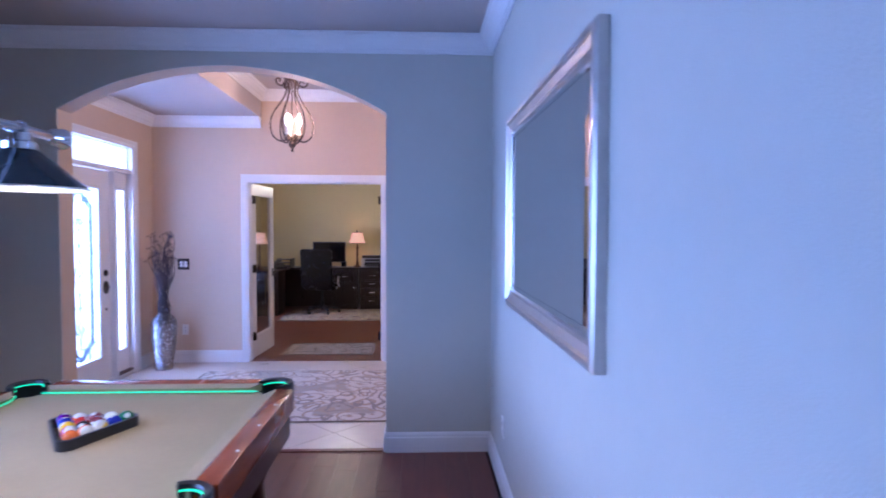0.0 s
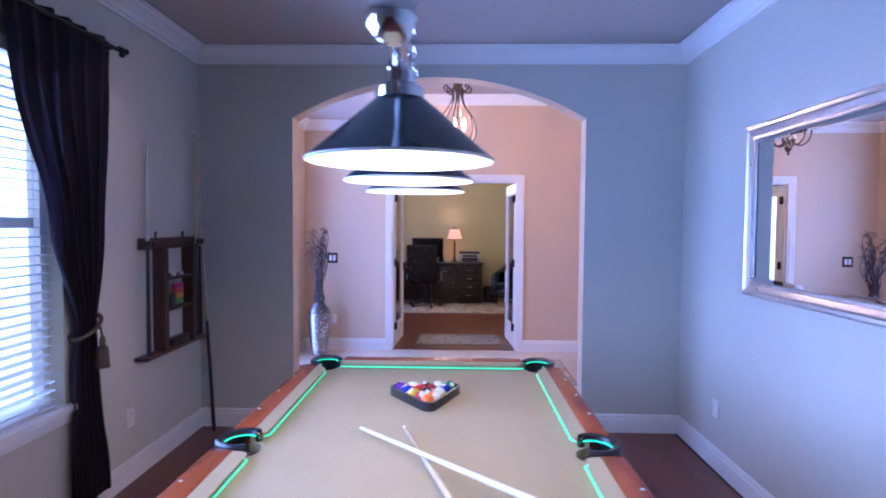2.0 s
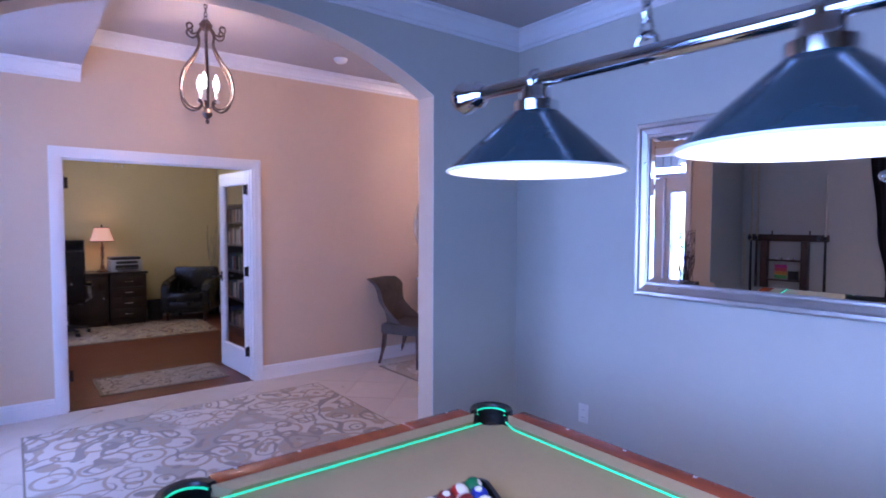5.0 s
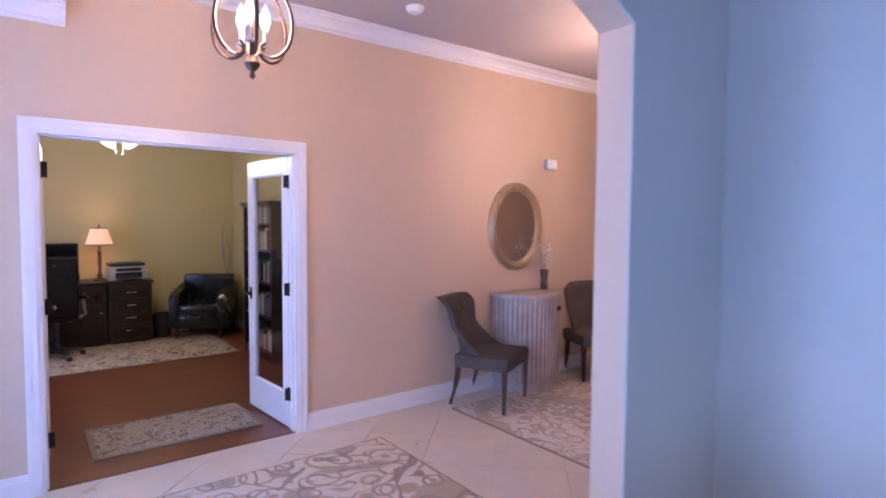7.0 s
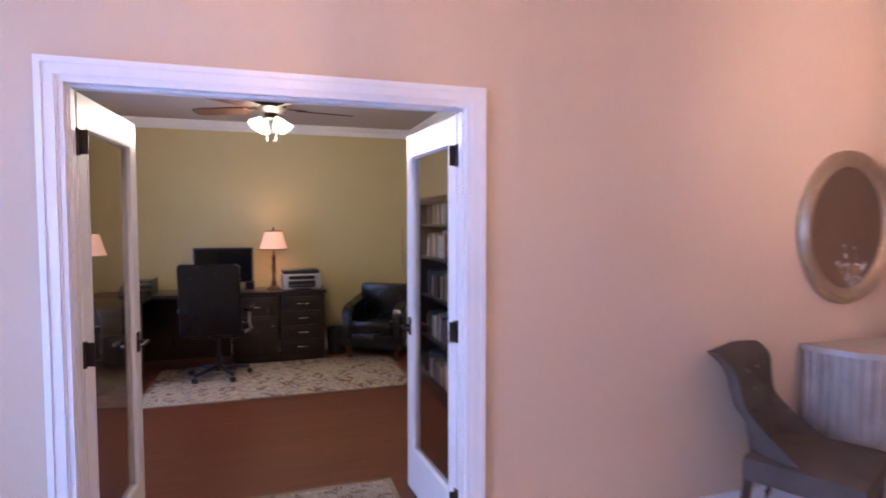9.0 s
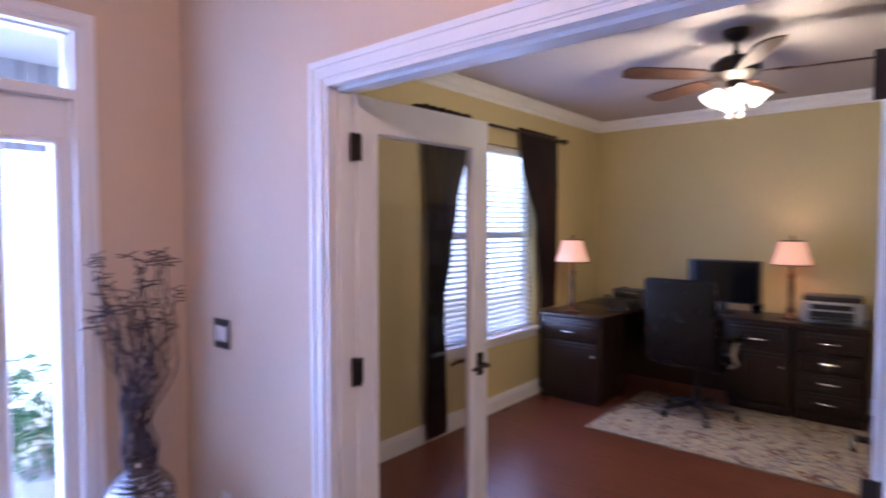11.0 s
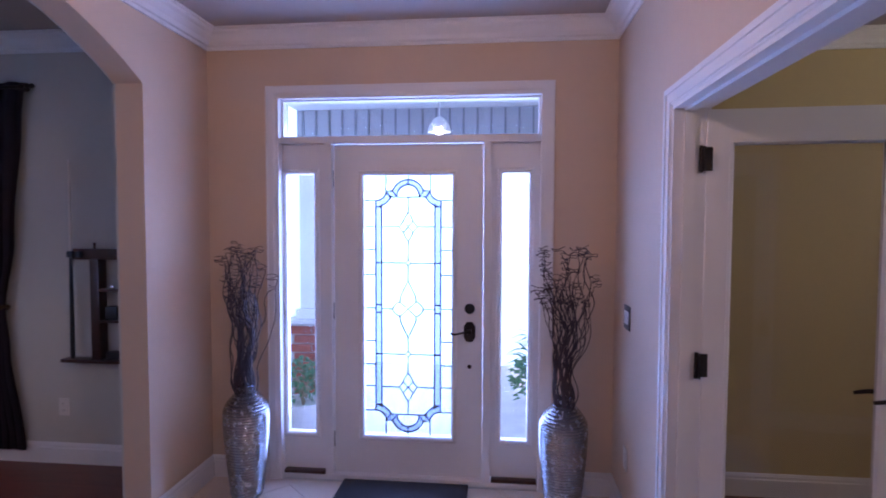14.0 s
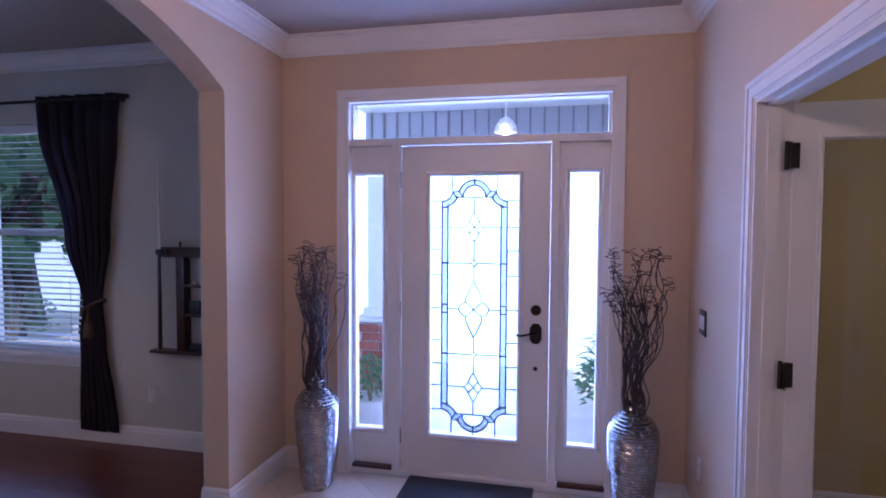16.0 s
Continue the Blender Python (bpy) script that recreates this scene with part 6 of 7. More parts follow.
monitor(-1.65, 11.18)


def office_lamp(x, y, label):
    L = thing("desk_lamp", label, "table lamp", (x, y, 0.781), 0, "office table lamps")
    part("base", lathe(B(), [(0, 0), (0.075, 0), (0.078, 0.012), (0.05, 0.028), (0.025, 0.05), (0.032, 0.075), (0.020, 0.10), (0.017, 0.16), (0.024, 0.25), (0.018, 0.33), (0.028, 0.36), (0.014, 0.385), (0.012, 0.44), (0, 0.44)], 24), mat("mottled_bronze_lamp", (0.10, 0.055, 0.03), 0.35, 0.4, scale=20, vary=0.4), L, "turned bronze base")
    n = 40
    sb = B()
    prof = [(0.145, 0.455), (0.125, 0.52), (0.105, 0.59), (0.086, 0.655)]
    rings = [[sb.verts.new(((r + (0.0035 if k % 2 else -0.0035)) * math.cos(2 * math.pi * k / (2 * n)), (r + (0.0035 if k % 2 else -0.0035)) * math.sin(2 * math.pi * k / (2 * n)), z)) for k in range(2 * n)] for r, z in prof]
    for a, b in zip(rings, rings[1:]):
        for k in range(2 * n):
            sb.faces.new((a[k], a[(k + 1) % (2 * n)], b[(k + 1) % (2 * n)], b[k]))
    part("shade", sb, M_SHADECLOTH, L, "glowing pleated peach shade", smooth=False)
    for r, z in ((0.147, 0.455), (0.088, 0.655)):
        part("shade_band", tube(B(), [(r * math.cos(2 * math.pi * k / 32), r * math.sin(2 * math.pi * k / 32), z) for k in range(32)], 0.005, 6, closed=True), M_TASSEL, L, "brown trim of the shade")
    part("finial", lathe(B(), [(0, 0.66), (0.008, 0.66), (0.012, 0.68), (0.005, 0.70), (0, 0.71)], 10), M_BRONZE, L)


office_lamp(-1.12, 11.17, "turned bronze table lamp with a glowing pleated shade on the credenza")
office_lamp(-2.72, 10.34, "turned bronze table lamp with a pink-lit shade by the window")


def printer(x, y):
    P = thing("printer", "silver grey desktop printer on the credenza", "printer", (x, y, 0.781), 3)
    part("body", box(B(), -0.21, 0.21, -0.17, 0.17, 0.0, 0.17, 0.02), M_SILVERP, P)
    part("lid", box(B(), -0.20, 0.20, -0.12, 0.17, 0.17, 0.215, 0.016), M_BLACK, P, "dark scanner lid")
    part("paper_tray", box(B(), -0.13, 0.13, -0.24, -0.16, 0.035, 0.055, 0.005), M_BLACK, P)
    part("tray_opening", box(B(), -0.15, 0.15, -0.174, -0.165, 0.03, 0.10, 0.004), M_BLACK, P, "dark paper slot")
    part("control_panel", box(B(), -0.14, 0.14, -0.176, -0.165, 0.115, 0.155, 0.004), M_BLACK, P)


printer(-0.83, 11.20)


def executive_chair(x, y, turn):
    C = thing("office_chair", "black leather high-back office chair on castors", "office chair", (x, y, 0.013), turn)
    part("gas_column", lathe(B(), [(0, 0.06), (0.03, 0.06), (0.03, 0.22), (0.02, 0.22), (0.02, 0.42), (0, 0.42)], 14), M_BLACK, C)
    for k in range(5):
        a = 2 * math.pi * k / 5 + 0.3
        part("base_spoke", tube(B(), [(0.03 * math.cos(a), 0.03 * math.sin(a), 0.105), (0.29 * math.cos(a), 0.29 * math.sin(a), 0.072)], [0.024, 0.015], 8), M_BLACK, C)
        cb = B()
        lathe(cb, [(0, -0.018), (0.026, -0.018), (0.026, 0.018), (0, 0.018)], 14, (0, 0, 0), Matrix.Translation((0.29 * math.cos(a), 0.29 * math.sin(a), 0.026)) @ Matrix.Rotation(a, 4, "Z") @ Matrix.Rotation(radians(90), 4, "X"))
        part("castor", cb, M_BLACK, C)
    part("seat", box(B(), -0.26, 0.26, -0.25, 0.26, 0.42, 0.53, 0.045), M_LEATHER, C, "padded black leather seat")
    for k, (z0, z1, t) in enumerate(((0.50, 0.72, 0.10), (0.70, 0.93, 0.10), (0.91, 1.13, 0.115))):
        part("back_cushion", box(B(), -0.265 + 0.01 * k, 0.265 - 0.01 * k, -0.30 - 0.035 * k, -0.30 - 0.035 * k + t, z0, z1, 0.045), M_LEATHER, C, "padded black leather back cushion")
    shell = prism(B(), [(-0.30, 0.46), (-0.345, 0.48), (-0.42, 1.10), (-0.40, 1.145), (-0.365, 1.14)], "x", -0.27, 0.27)
    bmesh.ops.bevel(shell, geom=shell.edges[:], offset=0.016, segments=2, affect="EDGES")
    part("back_shell", shell, M_LEATHER, C, "smooth black leather outer back")
    for s in (-1, 1):
        part("armrest", box(B(), s * 0.30 - 0.035, s * 0.30 + 0.035, -0.17, 0.13, 0.66, 0.705, 0.016), M_LEATHER, C, "padded armrest")
        part("arm_support", tube(B(), bow([(s * 0.20, -0.02, 0.44), (s * 0.31, -0.05, 0.47), (s * 0.31, -0.12, 0.56), (s * 0.30, -0.02, 0.67)], 5), 0.016, 8), M_NICKEL, C, "metal arm support")


executive_chair(-1.66, 10.48, -6)


def armchair(x, y, turn):
    C = thing("armchair", "black leather tub armchair with dark wooden feet", "armchair", (x, y, 0.0), turn)
    # front is -y
    for sx in (-1, 1):
        for yy in (-0.27, 0.29):
            part("foot", tube(B(), [(sx * 0.27, yy, 0.0), (sx * 0.27, yy, 0.14)], [0.018, 0.026], 4), M_MAHOGANY, C)
    part("frame", box(B(), -0.33, 0.33, -0.31, 0.33, 0.13, 0.30, 0.025), M_LEATHER, C)
    part("seat_cushion", box(B(), -0.235, 0.235, -0.35, 0.20, 0.30, 0.44, 0.04), M_LEATHER, C, "thick black leather seat cushion")
    for s in (-1, 1):
        ab = B()
        prism(ab, [(-0.33, 0.14), (0.30, 0.14), (0.34, 0.72), (0.15, 0.66), (-0.20, 0.60), (-0.31, 0.57), (-0.345, 0.50)], "x", s * 0.24, s * 0.355)
        bmesh.ops.bevel(ab, geom=ab.edges[:], offset=0.022, segments=2, affect="EDGES")
        part("arm", ab, M_LEATHER, C, "curved black leather arm")
    part("backrest", box(B(), -0.335, 0.335, 0.20, 0.35, 0.30, 0.80, 0.05), M_LEATHER, C, "padded black leather back")


armchair(0.06, 10.96, -30)


def bookcase():
    x0, x1, y0, y1, h = 0.21, OXE - 0.022, 8.88, 9.78, 1.70
    C = thing("bookcase", "tall dark bookcase with a moulded cornice and filled shelves", "bookcase", ((x0 + x1) / 2, (y0 + y1) / 2, 0))
    bm = B()
    for a, b in ((y0, y0 + 0.03), (y1 - 0.03, y1)):
        box(bm, x0, x1, a, b, 0, h)
    box(bm, x1 - 0.015, x1, y0 + 0.03, y1 - 0.03, 0, h)
    box(bm, x0, x1 - 0.015, y0 + 0.03, y1 - 0.03, 0, 0.09)
    partw("carcass", bm, M_ESPRESSO, C, smooth=False)
    partw("cornice", box(box(B(), x0 - 0.03, x1, y0 - 0.03, y1 + 0.03, h + 0.02, h + 0.06, 0.006), x0 - 0.015, x1, y0 - 0.015, y1 + 0.015, h, h + 0.02, 0.004), M_ESPRESSO, C)
    zs = [0.09, 0.48, 0.86, 1.22, 1.52]
    for z in zs[1:]:
        partw("shelf", box(B(), x0 + 0.01, x1 - 0.017, y0 + 0.03, y1 - 0.03, z - 0.022, z), M_ESPRESSO, C)
    rng = random.Random(4)
    cols = [(0.25, 0.05, 0.03), (0.04, 0.07, 0.16), (0.40, 0.34, 0.24), (0.06, 0.10, 0.06), (0.02, 0.02, 0.02), (0.5, 0.48, 0.44)]
    ms = [mat("book_cloth", c, 0.6, scale=20, vary=0.2) for c in cols]
    for z in zs:
        y = y0 + 0.06
        while y < y1 - 0.12:
            t, hh = rng.uniform(0.018, 0.05), rng.uniform(0.17, 0.25)
            if rng.random() < 0.85:
                o = finish("book", box(B(), x0 + 0.05, x0 + 0.05 + rng.uniform(0.13, 0.18), y, y + t, z + 0.0005, z + hh, 0.003), ms[rng.randrange(len(ms))])
                tagged(o, "closed book standing upright on the bookcase shelf", "book", "books in the bookcase")
            y += t + 0.002


bookcase()


def ceiling_fan(x, y):
    F = thing("ceiling_fan", "dark ceiling fan with walnut blades and lit glass shades", "ceiling fan", (x, y, OFF_C))
    part("downrod", lathe(B(), [(0, -0.05), (0.014, -0.05), (0.014, -0.12), (0, -0.12)], 12), M_BRONZE, F)
    low = Matrix.Translation((0, 0, -0.055))
    part("canopy", lathe(B(), [(0, -0.0005), (0.075, -0.0005), (0.07, -0.03), (0.03, -0.06), (0, -0.06)], 24), M_BRONZE, F)
    part("motor", lathe(B(), [(0, -0.055), (0.02, -0.06), (0.02, -0.09), (0.09, -0.10), (0.125, -0.13), (0.125, -0.19), (0.09, -0.215), (0.05, -0.23), (0.05, -0.27), (0, -0.27)], 28, (0, 0, -0.055)), M_BRONZE, F, "dark bronze motor housing")
    for k in range(5):
        a = 2 * math.pi * k / 5 + 0.15
        m = low @ Matrix.Rotation(a, 4, "Z") @ Matrix.Translation((0, 0, -0.195)) @ Matrix.Rotation(radians(11), 4, "X")
        bb = B()
        outline = [(0.20, -0.05), (0.30, -0.062), (0.58, -0.068), (0.645, -0.05), (0.66, 0.0), (0.645, 0.05), (0.58, 0.068), (0.30, 0.062), (0.20, 0.05)]
        prism(bb, outline, "z", -0.004, 0.004)
        bmesh.ops.transform(bb, matrix=m, verts=bb.verts)
        part("blade", bb, M_FANWOOD, F, "walnut fan blade", smooth=False)
        ib = B()
        prism(ib, [(0.10, -0.018), (0.24, -0.028), (0.28, 0.0), (0.24, 0.028), (0.10, 0.018)], "z", 0.0045, 0.011)
        bmesh.ops.transform(ib, matrix=m, verts=ib.verts)
        part("blade_iron", ib, M_BRONZE, F)
    for k in range(4):
        a = math.pi / 2 * k + 0.5
        m = low @ Matrix.Rotation(a, 4, "Z") @ Matrix.Translation((0.085, 0, -0.275)) @ Matrix.Rotation(radians(-40), 4, "Y")
        g = B()
        lathe(g, [(0.018, 0.0), (0.028, -0.02), (0.048, -0.06), (0.058, -0.085), (0.053, -0.085), (0.043, -0.06), (0.02, -0.015)], 18, (0, 0, 0), m)
        o = part("light_shade", g, glow("lit_fan_glass", (1.0, 0.92, 0.75), 4.0), F, "lit bell-shaped glass shade")
        o.visible_shadow = False
    for dx in (-0.03, 0.035):
        part("pull_chain", tube(B(), [(dx, 0, -0.325), (dx, 0, -0.475)], 0.0018, 5), M_NICKEL, F)
        part("chain_fob", lathe(B(), [(0, -0.445), (0.007, -0.44), (0.005, -0.42), (0, -0.418)], 8, (dx, 0, -0.055)), M_NICKEL, F)


ceiling_fan(-1.14, 9.22)
rug("area_rug", -2.25, 0.12, 9.66, 11.0 - 0.08, M_RUG_PERSIAN, "muted persian rug under the office chair", h=0.012)
rug("door_rug", -1.59, -0.495, 7.20, 7.84, M_RUG_SMALL, "small taupe patterned mat inside the office doors", bind=0.03)
ph = thing("desk_phone", "black desk telephone beside the lamp", "telephone", (-2.45, 10.70, 0.781), 30)
part("base", prism(B(), [(-0.1, 0), (0.1, 0), (0.1, 0.09), (-0.1, 0.03)], "x", -0.09, 0.09), M_BLACK, ph, smooth=False)
part("handset", tube(B(), bow([(-0.07, -0.09, 0.085), (-0.07, 0.0, 0.115), (-0.07, 0.09, 0.115)], 5), 0.02, 8), M_BLACK, ph)
tr = thing("letter_tray", "black letter tray on the corner desk", "letter tray", (-2.45, 11.10, 0.781), 0)
for k in range(3):
    part("tray", box(B(), -0.13, 0.13, -0.17, 0.17, 0.02 + 0.06 * k, 0.028 + 0.06 * k, 0.002), M_BLACK, tr)
for sx in (-0.125, 0.125):
    part("side", box(B(), sx - 0.004, sx + 0.004, -0.17, 0.17, 0.0, 0.165), M_BLACK, tr)
cl = thing("desk_clock", "small dark clock on the credenza", "clock", (-1.38, 11.22, 0.781), 0)
part("case", box(B(), -0.05, 0.05, -0.02, 0.02, 0, 0.10, 0.008), M_BLACK, cl)
part("dial", box(B(), -0.038, 0.038, -0.0225, -0.0195, 0.015, 0.085), M_SCREEN, cl)
# round bin shape stands in for a dark computer tower on the floor
bn = thing("tower_stand_in", "black round bin standing in for a computer tower beside the credenza", "waste bin", (-0.42, 11.2, 0.0))
part("body", lathe(B(), [(0, 0), (0.10, 0), (0.125, 0.30), (0.118, 0.30), (0.095, 0.01), (0, 0.01)], 20), M_BLACK, bn)
tv = thing("twig_arrangement", "pale dry twigs in a dark pot behind the armchair", "dried twigs", (0.45, 11.22, 0.0))
part("pot", lathe(B(), [(0, 0), (0.08, 0), (0.10, 0.2), (0.07, 0.55), (0.085, 0.6), (0.07, 0.6), (0.06, 0.5), (0, 0.5)], 20), M_ESPRESSO, tv)
_r = random.Random(11)
for k in range(12):
    a, sp = _r.uniform(0, 6.28), _r.uniform(0.03, 0.13)
    part("twig", tube(B(), bow([(0, 0, 0.5), (0.4 * sp * math.cos(a), 0.4 * sp * math.sin(a), 0.85), (sp * math.cos(a + 0.6), sp * math.sin(a + 0.6), 1.1), (sp * 0.8 * math.cos(a), sp * 0.8 * math.sin(a), _r.uniform(1.2, 1.5))], 5), 0.0035, 4), M_TWIG2, tv)


# ---- porch and outdoors ----
slab("ground", -220, XP - 0.16, -160, 180, -0.5, -0.165, M_DRIVE, "pale sunlit paving reaching to the horizon", "ground")
slab("porch_floor", -5.4, XW - 0.16, 4.2, 7.2, -0.16, -0.02, M_CONCRETE, "pale concrete porch slab", "porch floor")
# added glowing panels in place of blown-out daylight; the nearer ones hide paving and porch
slab("backdrop", -8.8, -8.5, -24, 34, -0.16, 9, M_BACKDROP, "glowing panel standing in for the overexposed distance", "backdrop")
slab("backdrop_front", -6.6, -6.45, 2.2, 10.5, -0.16, 4.5, M_BACKDROP2, "glowing panel standing in for overexposed daylight before the porch", "backdrop")
slab("backdrop_side", -6.4, -3.30, 3.90, 3.98, -0.16, 4.5, M_BACKDROP, "glowing panel added to hide the porch from the game room window", "backdrop")
PZ = 2.76
slab("porch_ceiling", -5.4, XW - 0.16, 4.1, 7.3, PZ, PZ + 0.08, M_EXTWHITE, "white porch ceiling", "porch ceiling")


def board_wall(name, axis, lo, hi, a, b, z0, z1, label, pitch=0.14):
    W = tagged(new(name), label, "siding", kind="structure")
    bm = B()
    (box(bm, lo, hi, a, b, z0, z1) if axis == "x" else box(bm, a, b, lo, hi, z0, z1))
    partw("sheathing", bm, M_SIDING, W, smooth=False)
    u = a + pitch / 2
    while u < b:
        bm = B()
        (box(bm, hi, hi + 0.012, u - 0.010, u + 0.010, z0, z1) if axis == "x" else box(bm, u - 0.012, u + 0.012, lo - 0.014, lo, z0, z1))
        partw("batten", bm, M_GROOVE, W, smooth=False)
        u += pitch
    return W


board_wall("porch_gable", "x", -5.4, -5.32, 4.1, 7.3, 2.12, PZ, "grey board and batten wall over the porch opening", 0.14)


def porch_column(x, y):
    C = thing("porch_column", "square painted porch column on a red brick pier", "column", (x, y, -0.02))
    part("shaft", box(B(), -0.13, 0.13, -0.13, 0.13, 0.77, 2.2, 0.006), M_EXTWHITE, C, "square painted shaft")
    part("collar", box(B(), -0.16, 0.16, -0.16, 0.16, 0.765, 0.85, 0.006), M_EXTWHITE, C)
    P = part("pier_core", box(B(), -0.205, 0.205, -0.205, 0.205, 0, 0.725), M_MORTAR, C, "brick pier with pale mortar")
    me = None
    rng = random.Random(2)
    for row in range(9):
        for side in range(4):
            for k in range(2):
                if me is None:
                    bm = box(B(), -0.098, 0.098, -0.010, 0.010, -0.034, 0.034, 0.003)
                    o = part("brick", bm, M_BRICK, P)
                    me = o.data
                else:
                    o = new("brick", me)
                    o.parent = P
                off = (k - 0.5) * 0.208 + (0.05 if row % 2 else -0.0)
                off = max(-0.115, min(0.115, off))
                m = Matrix.Rotation(side * math.pi / 2, 4, "Z") @ Matrix.Translation((off, -0.206 - rng.uniform(0, 0.003), 0.044 + row * 0.079))
                o.matrix_basis = m
    part("pier_cap", box(B(), -0.24, 0.24, -0.24, 0.24, 0.735, 0.765, 0.006), M_CONCRETE, C)


porch_column(-4.50, 4.60)


def shrub(x, y, z, r, h, seed, label, n=420, fronds=False):
    S = thing("potted_shrub" if not fronds else "palm_shrub", label, "shrub", (x, y, z))
    part("pot", lathe(B(), [(0, 0), (0.12, 0), (0.16, 0.22), (0.17, 0.24), (0.14, 0.24), (0.13, 0.2), (0, 0.2)], 18), M_CONCRETE, S)
    st = B()
    rng = random.Random(seed)
    lf = B()
    for k in range(12):
        a, q = rng.uniform(0, 6.28), rng.uniform(0.3, 0.9)
        tube(st, bow([(0, 0, 0.2), (0.4 * q * r * math.cos(a), 0.4 * q * r * math.sin(a), 0.2 + h * 0.45), (q * r * math.cos(a), q * r * math.sin(a), 0.2 + h * rng.uniform(0.6, 0.95))], 4), [0.010] * 4 + [0.005] * 5, 5)
    part("stems", st, M_TWIG2, S)
    for k in range(n):
        a, ph = rng.uniform(0, 6.28), rng.uniform(-0.3, 1.3)
        q = r * (0.55 + 0.45 * rng.random()) * math.cos(max(0, ph - 0.2))
        c = Vector((q * math.cos(a), q * math.sin(a), 0.22 + h * (0.35 + 0.6 * math.sin(ph) * rng.uniform(0.6, 1))))
        d = Vector((math.cos(a) + rng.uniform(-0.6, 0.6), math.sin(a) + rng.uniform(-0.6, 0.6), rng.uniform(-0.2, 0.9))).normalized()
        s = d.orthogonal().normalized()
        s.rotate(Matrix.Rotation(rng.uniform(0, 3.1), 3, d))
        L, w = (rng.uniform(0.14, 0.26), 0.010) if fronds else (rng.uniform(0.05, 0.09), rng.uniform(0.014, 0.024))
        p = [lf.verts.new(v) for v in (c, c + d * L * 0.45 + s * w + Vector((0, 0, 0.006)), c + d * L - Vector((0, 0, L * 0.25)), c + d * L * 0.45 - s * w)]
        lf.faces.new(p)
    part("leaves", lf, M_LEAF, S, "dense green leaves", smooth=False)


shrub(-3.75, 4.72, -0.02, 0.24, 0.34, 1, "bushy green potted shrub on the porch")
shrub(-3.95, 6.62, -0.02, 0.28, 0.42, 2, "green potted shrub beside the front door")
shrub(-4.25, 6.75, -0.02, 0.34, 0.62, 3, "spiky green potted palm on the porch", 300, True)


def porch_lamp(x, y):
    L = thing("porch_lamp", "white pendant porch lamp with a lit scalloped glass shade", "pendant lamp", (x, y, PZ))
    part("canopy", lathe(B(), [(0, -0.0005), (0.05, -0.0005), (0.045, -0.02), (0, -0.025)], 18), M_EXTWHITE, L)
    part("cord", tube(B(), [(0, 0, -0.02), (0, 0, -0.28)], 0.006, 6), M_EXTWHITE, L)
    part("shade", lathe(B(), [(0.02, -0.26), (0.05, -0.28), (0.085, -0.33), (0.10, -0.39), (0.095, -0.39), (0.078, -0.33), (0.045, -0.287)], 20), M_EXTWHITE, L, "scalloped glass shade")
    o = part("bulb", ball(B(), (0, 0, -0.37), 0.045, 14), M_BULB, L, "lit bulb")
    o.visible_shadow = False


porch_lamp(-4.42, 5.70)


def far_tree(x, y, h, seed):
    T = thing("tree", "broad leafy garden tree beyond the window", "tree", (x, y, -0.16), 0, "garden trees")
    rng = random.Random(seed)
    tb = B()
    tube(tb, bow([(0, 0, 0), (0.1, 0.05, h * 0.2), (0.05, -0.1, h * 0.5), (0.1, 0, h * 0.8)], 5), [0.28 - 0.015 * k for k in range(16)], 8)
    for k in range(9):
        a = rng.uniform(0, 6.28)
        z = h * rng.uniform(0.3, 0.6)
        tube(tb, bow([(0.05, 0, z), (h * 0.12 * math.cos(a), h * 0.12 * math.sin(a), z + h * 0.12), (h * 0.27 * math.cos(a), h * 0.27 * math.sin(a), z + h * 0.22)], 4), [0.09] * 4 + [0.04] * 5, 6)
    part("trunk", tb, M_TWIG, T, "tapered brown trunk with limbs")
    lf = B()
    blobs = [(Vector((rng.uniform(-0.28, 0.28) * h, rng.uniform(-0.28, 0.28) * h, h * rng.uniform(0.45, 0.95))), h * rng.uniform(0.08, 0.16)) for _ in range(16)]
    for k in range(2600):
        c0, r = blobs[rng.randrange(16)]
        d = Vector((rng.gauss(0, 1), rng.gauss(0, 1), rng.gauss(0, 0.8))).normalized()
        c = c0 + d * r * rng.uniform(0.4, 1.1)
        s = d.orthogonal().normalized() * rng.uniform(0.07, 0.14)
        t = d.cross(s).normalized() * rng.uniform(0.07, 0.14)
        lf.faces.new([lf.verts.new(v) for v in (c - s, c + t, c + s, c - t)])
    part("crown", lf, M_LEAF, T, "uneven leafy crown", smooth=False)


far_tree(-7.2, -2.6, 3.6, 1)
far_tree(-7.4, -5.0, 4.2, 2)
far_tree(-6.9, -0.9, 3.4, 5)
far_tree(-6.3, -2.0, 3.0, 6)
for k, (x, y) in enumerate([(-5.2, -2.2), (-5.3, -1.3), (-5.1, -0.4)]):
    shrub(x, y, -0.16, 0.45, 0.75, 20 + k, "rounded green garden shrub below the window", 260)


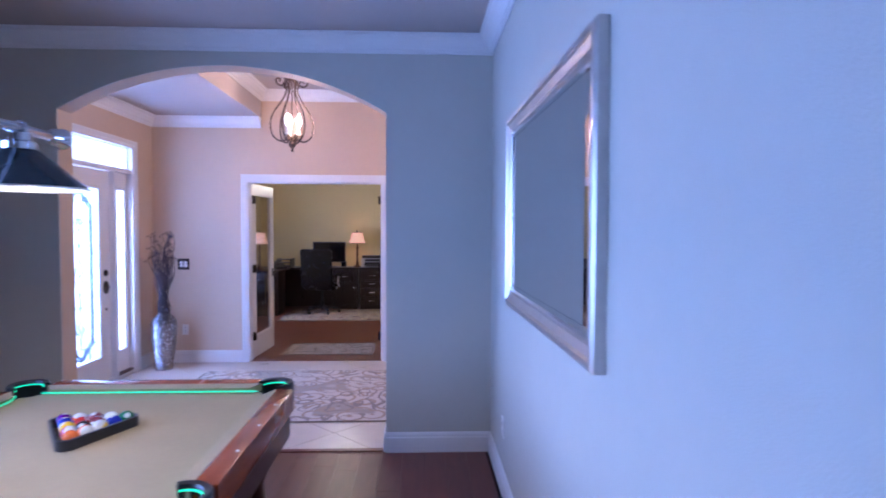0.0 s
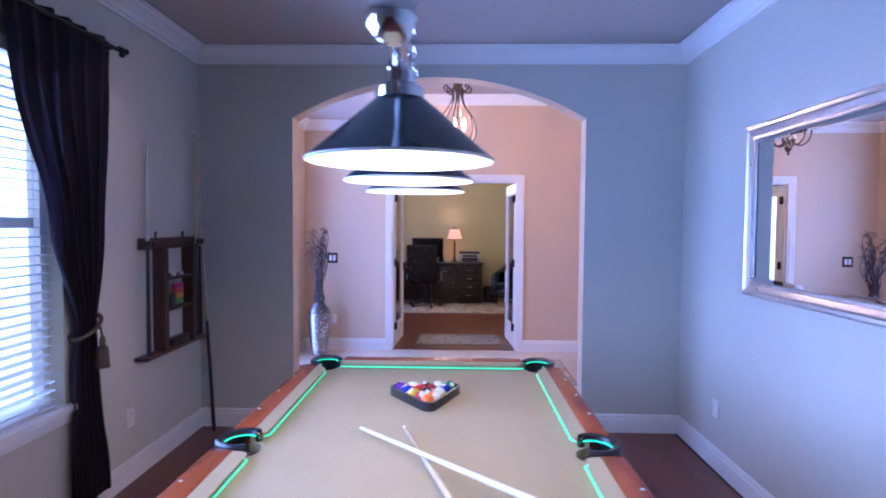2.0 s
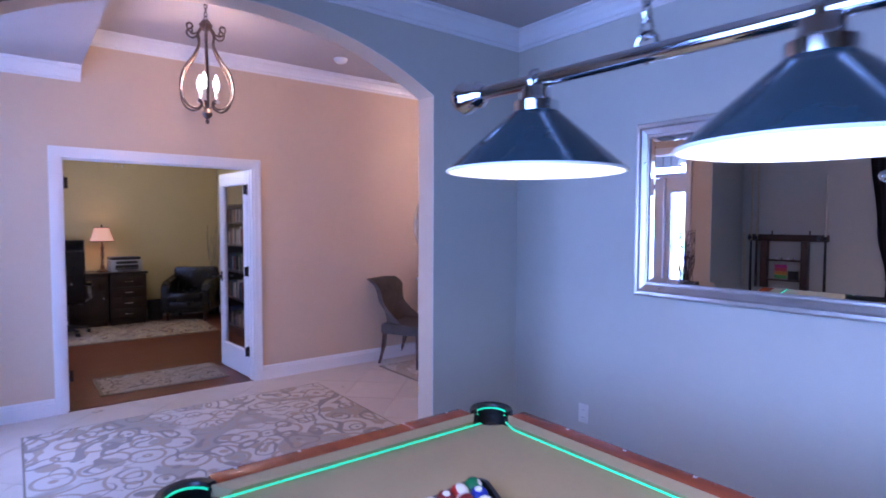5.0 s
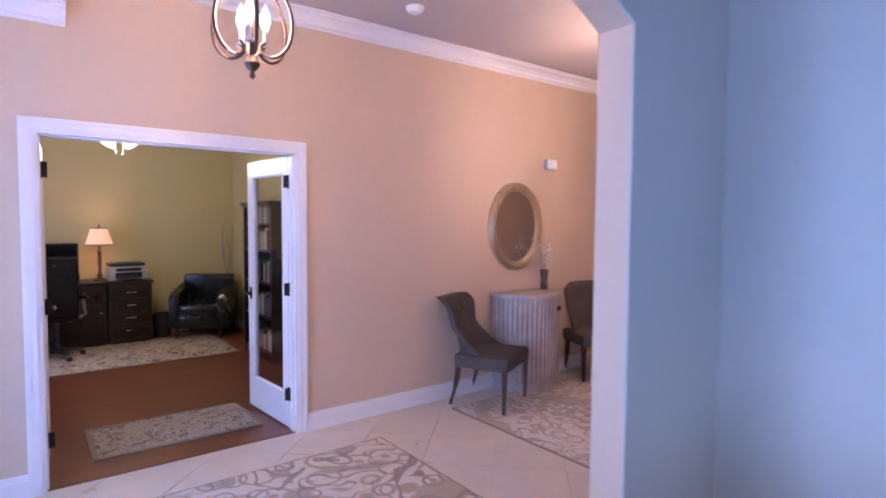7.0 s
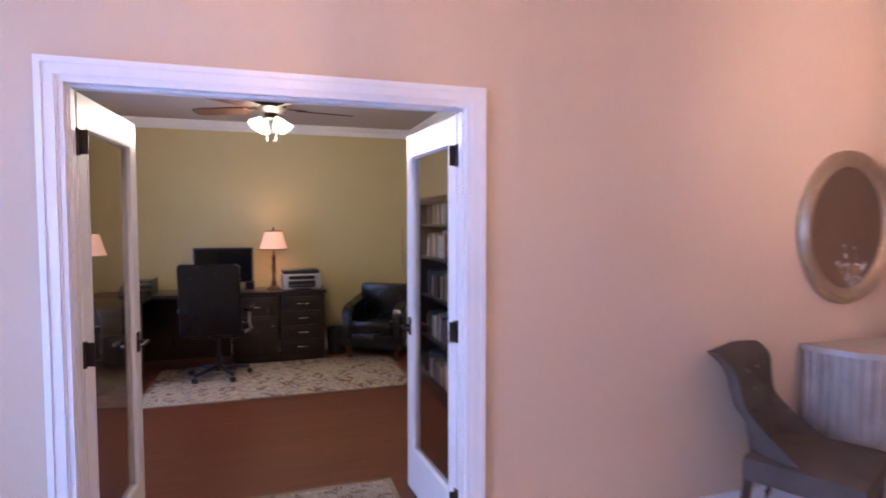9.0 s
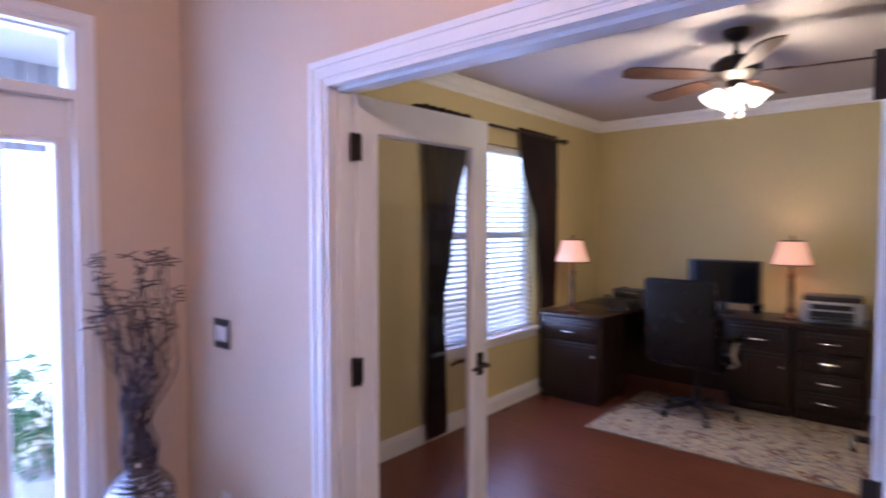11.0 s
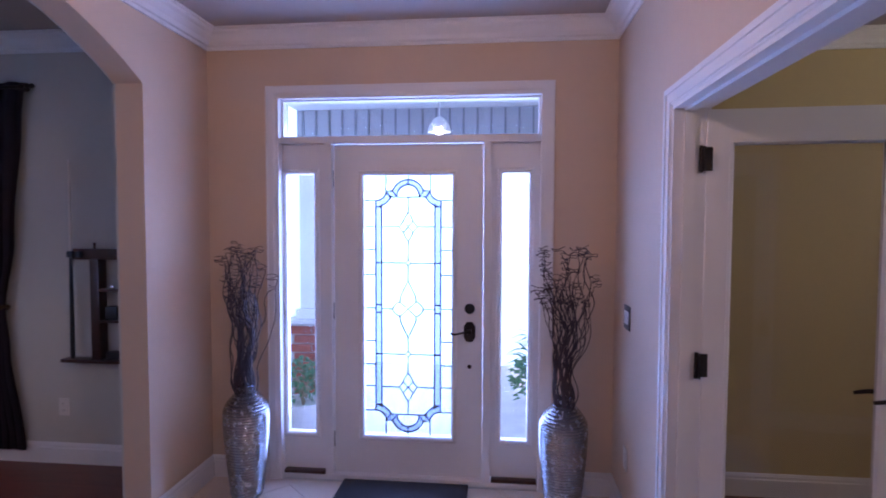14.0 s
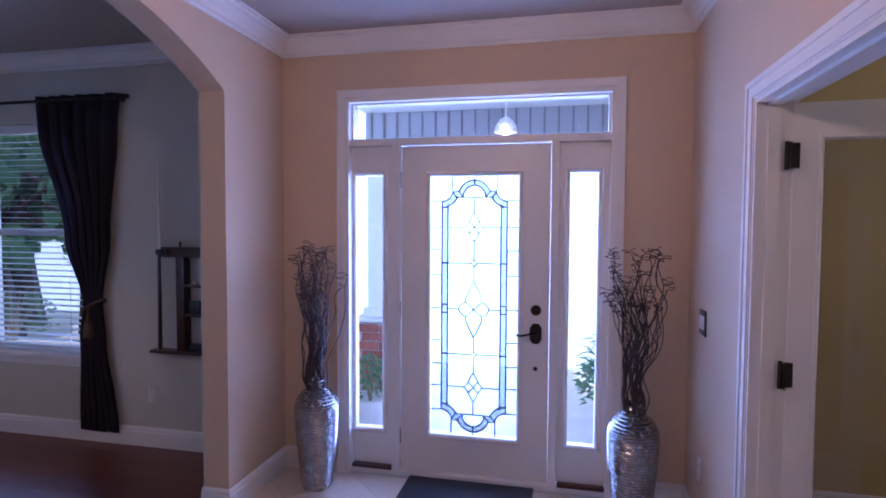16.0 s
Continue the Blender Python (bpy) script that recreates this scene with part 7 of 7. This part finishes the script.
# ---- floor pieces ----
def planks(parent, material, x0, x1, y0, y1, along, w=0.125, seed=0, limit=300):
    """Boards laid along an axis, as objects on shared meshes, with small gaps and staggered ends."""
    rng = random.Random(seed)
    meshes = {}
    lengths = [0.55, 0.80, 1.05, 1.30]

    def mesh(L):
        if L not in meshes:
            bm = B()
            a, b = (w / 2 - 0.0005, L / 2 - 0.0005) if along == "y" else (L / 2 - 0.0005, w / 2 - 0.0005)
            box(bm, -a, a, -b, b, -0.011, 0.0)
            for v in bm.verts:
                if v.co.z > -0.001:
                    v.co.x -= math.copysign(0.0001, v.co.x)
                    v.co.y -= math.copysign(0.0001, v.co.y)
            bm2 = bm
            me = bpy.data.meshes.new("plank")
            bmesh.ops.recalc_face_normals(bm2, faces=bm2.faces)
            bm2.to_mesh(me)
            bm2.free()
            me.materials.append(material)
            meshes[L] = me
        return meshes[L]
    u0, u1, v0, v1 = (x0, x1, y0, y1) if along == "y" else (y0, y1, x0, x1)
    n = 0
    u = u0 + w / 2
    while u < u1 - w * 0.3 and n < limit:
        v = v0 - rng.uniform(0, 0.6)
        while v < v1:
            L = lengths[rng.randrange(4)]
            if v + L > v0:
                a, b = max(v, v0), min(v + L, v1)
                if b - a > 0.05:
                    o = new("plank", mesh(L))
                    o.parent = parent
                    c = (a + b) / 2
                    o.location = (u, c, 0) if along == "y" else (c, u, 0)
                    s = (b - a) / L
                    o.scale = (1, s, 1) if along == "y" else (s, 1, 1)
                    n += 1
            v += L
        u += w
    return n


def tiles(parent, material, x0, x1, y0, y1, size=0.46, turn=45.0):
    """Square tiles on the diagonal, cut at the walls."""
    c, s = math.cos(radians(turn)), math.sin(radians(turn))
    h = size / 2 - 0.0012
    full = None
    R = int(max(x1 - x0, y1 - y0) / size) + 3
    mx, my = (x0 + x1) / 2, (y0 + y1) / 2
    for i in range(-R, R + 1):
        for j in range(-R, R + 1):
            cx, cy = mx + (i * c - j * s) * size, my + (i * s + j * c) * size
            quad = [(cx + (a * c - b * s) * h, cy + (a * s + b * c) * h) for a, b in ((-1, -1), (1, -1), (1, 1), (-1, 1))]
            inside = all(x0 <= p[0] <= x1 and y0 <= p[1] <= y1 for p in quad)
            if inside:
                if full is None:
                    bm = B()
                    prism(bm, [(p[0] - cx, p[1] - cy) for p in quad], "z", -0.011, 0.0)
                    top = [v for v in bm.verts if v.co.z > -0.001]
                    for v in top:
                        v.co.x *= 0.992
                        v.co.y *= 0.992
                    bmesh.ops.recalc_face_normals(bm, faces=bm.faces)
                    full = bpy.data.meshes.new("tile")
                    bm.to_mesh(full)
                    bm.free()
                    full.materials.append(material)
                o = new("tile", full)
                o.parent = parent
                o.location = (cx, cy, 0)
                continue
            poly = quad
            for ax, lim, keep in ((0, x0, 1), (0, x1, -1), (1, y0, 1), (1, y1, -1)):
                out = []
                for p, q in zip(poly, poly[1:] + poly[:1]):
                    ip, iq = (p[ax] - lim) * keep >= 0, (q[ax] - lim) * keep >= 0
                    if ip:
                        out.append(p)
                    if ip != iq:
                        t = (lim - p[ax]) / (q[ax] - p[ax])
                        out.append((p[0] + (q[0] - p[0]) * t, p[1] + (q[1] - p[1]) * t))
                poly = out
                if not poly:
                    break
            if len(poly) >= 3:
                area = abs(sum(p[0] * q[1] - q[0] * p[1] for p, q in zip(poly, poly[1:] + poly[:1]))) / 2
                if area > 0.002:
                    bm = B()
                    prism(bm, [(p[0] - cx, p[1] - cy) for p in poly], "z", -0.011, 0.0)
                    bmesh.ops.recalc_face_normals(bm, faces=bm.faces)
                    me = bpy.data.meshes.new("tile")
                    bm.to_mesh(me)
                    bm.free()
                    me.materials.append(material)
                    o = new("tile", me)
                    o.parent = parent
                    o.location = (cx, cy, 0)


planks(floor_pool, M_DARKWOOD, XP, XE, -0.9, YA + 0.03, "y", 0.14, 1, 300)
slab("floor_pool_back", XP, XE, -3.0, -0.9, -0.012, 0.0, M_DARKWOOD, "dark wooden plank floor behind the table", "floor")
planks(floor_office, M_REDWOOD, OXW, OXE, YN + 0.04, OYN, "x", 0.125, 2, 300)
tiles(floor_foyer, M_TRAVERTINE, XW, FXE, YA + 0.03, YN + 0.04)
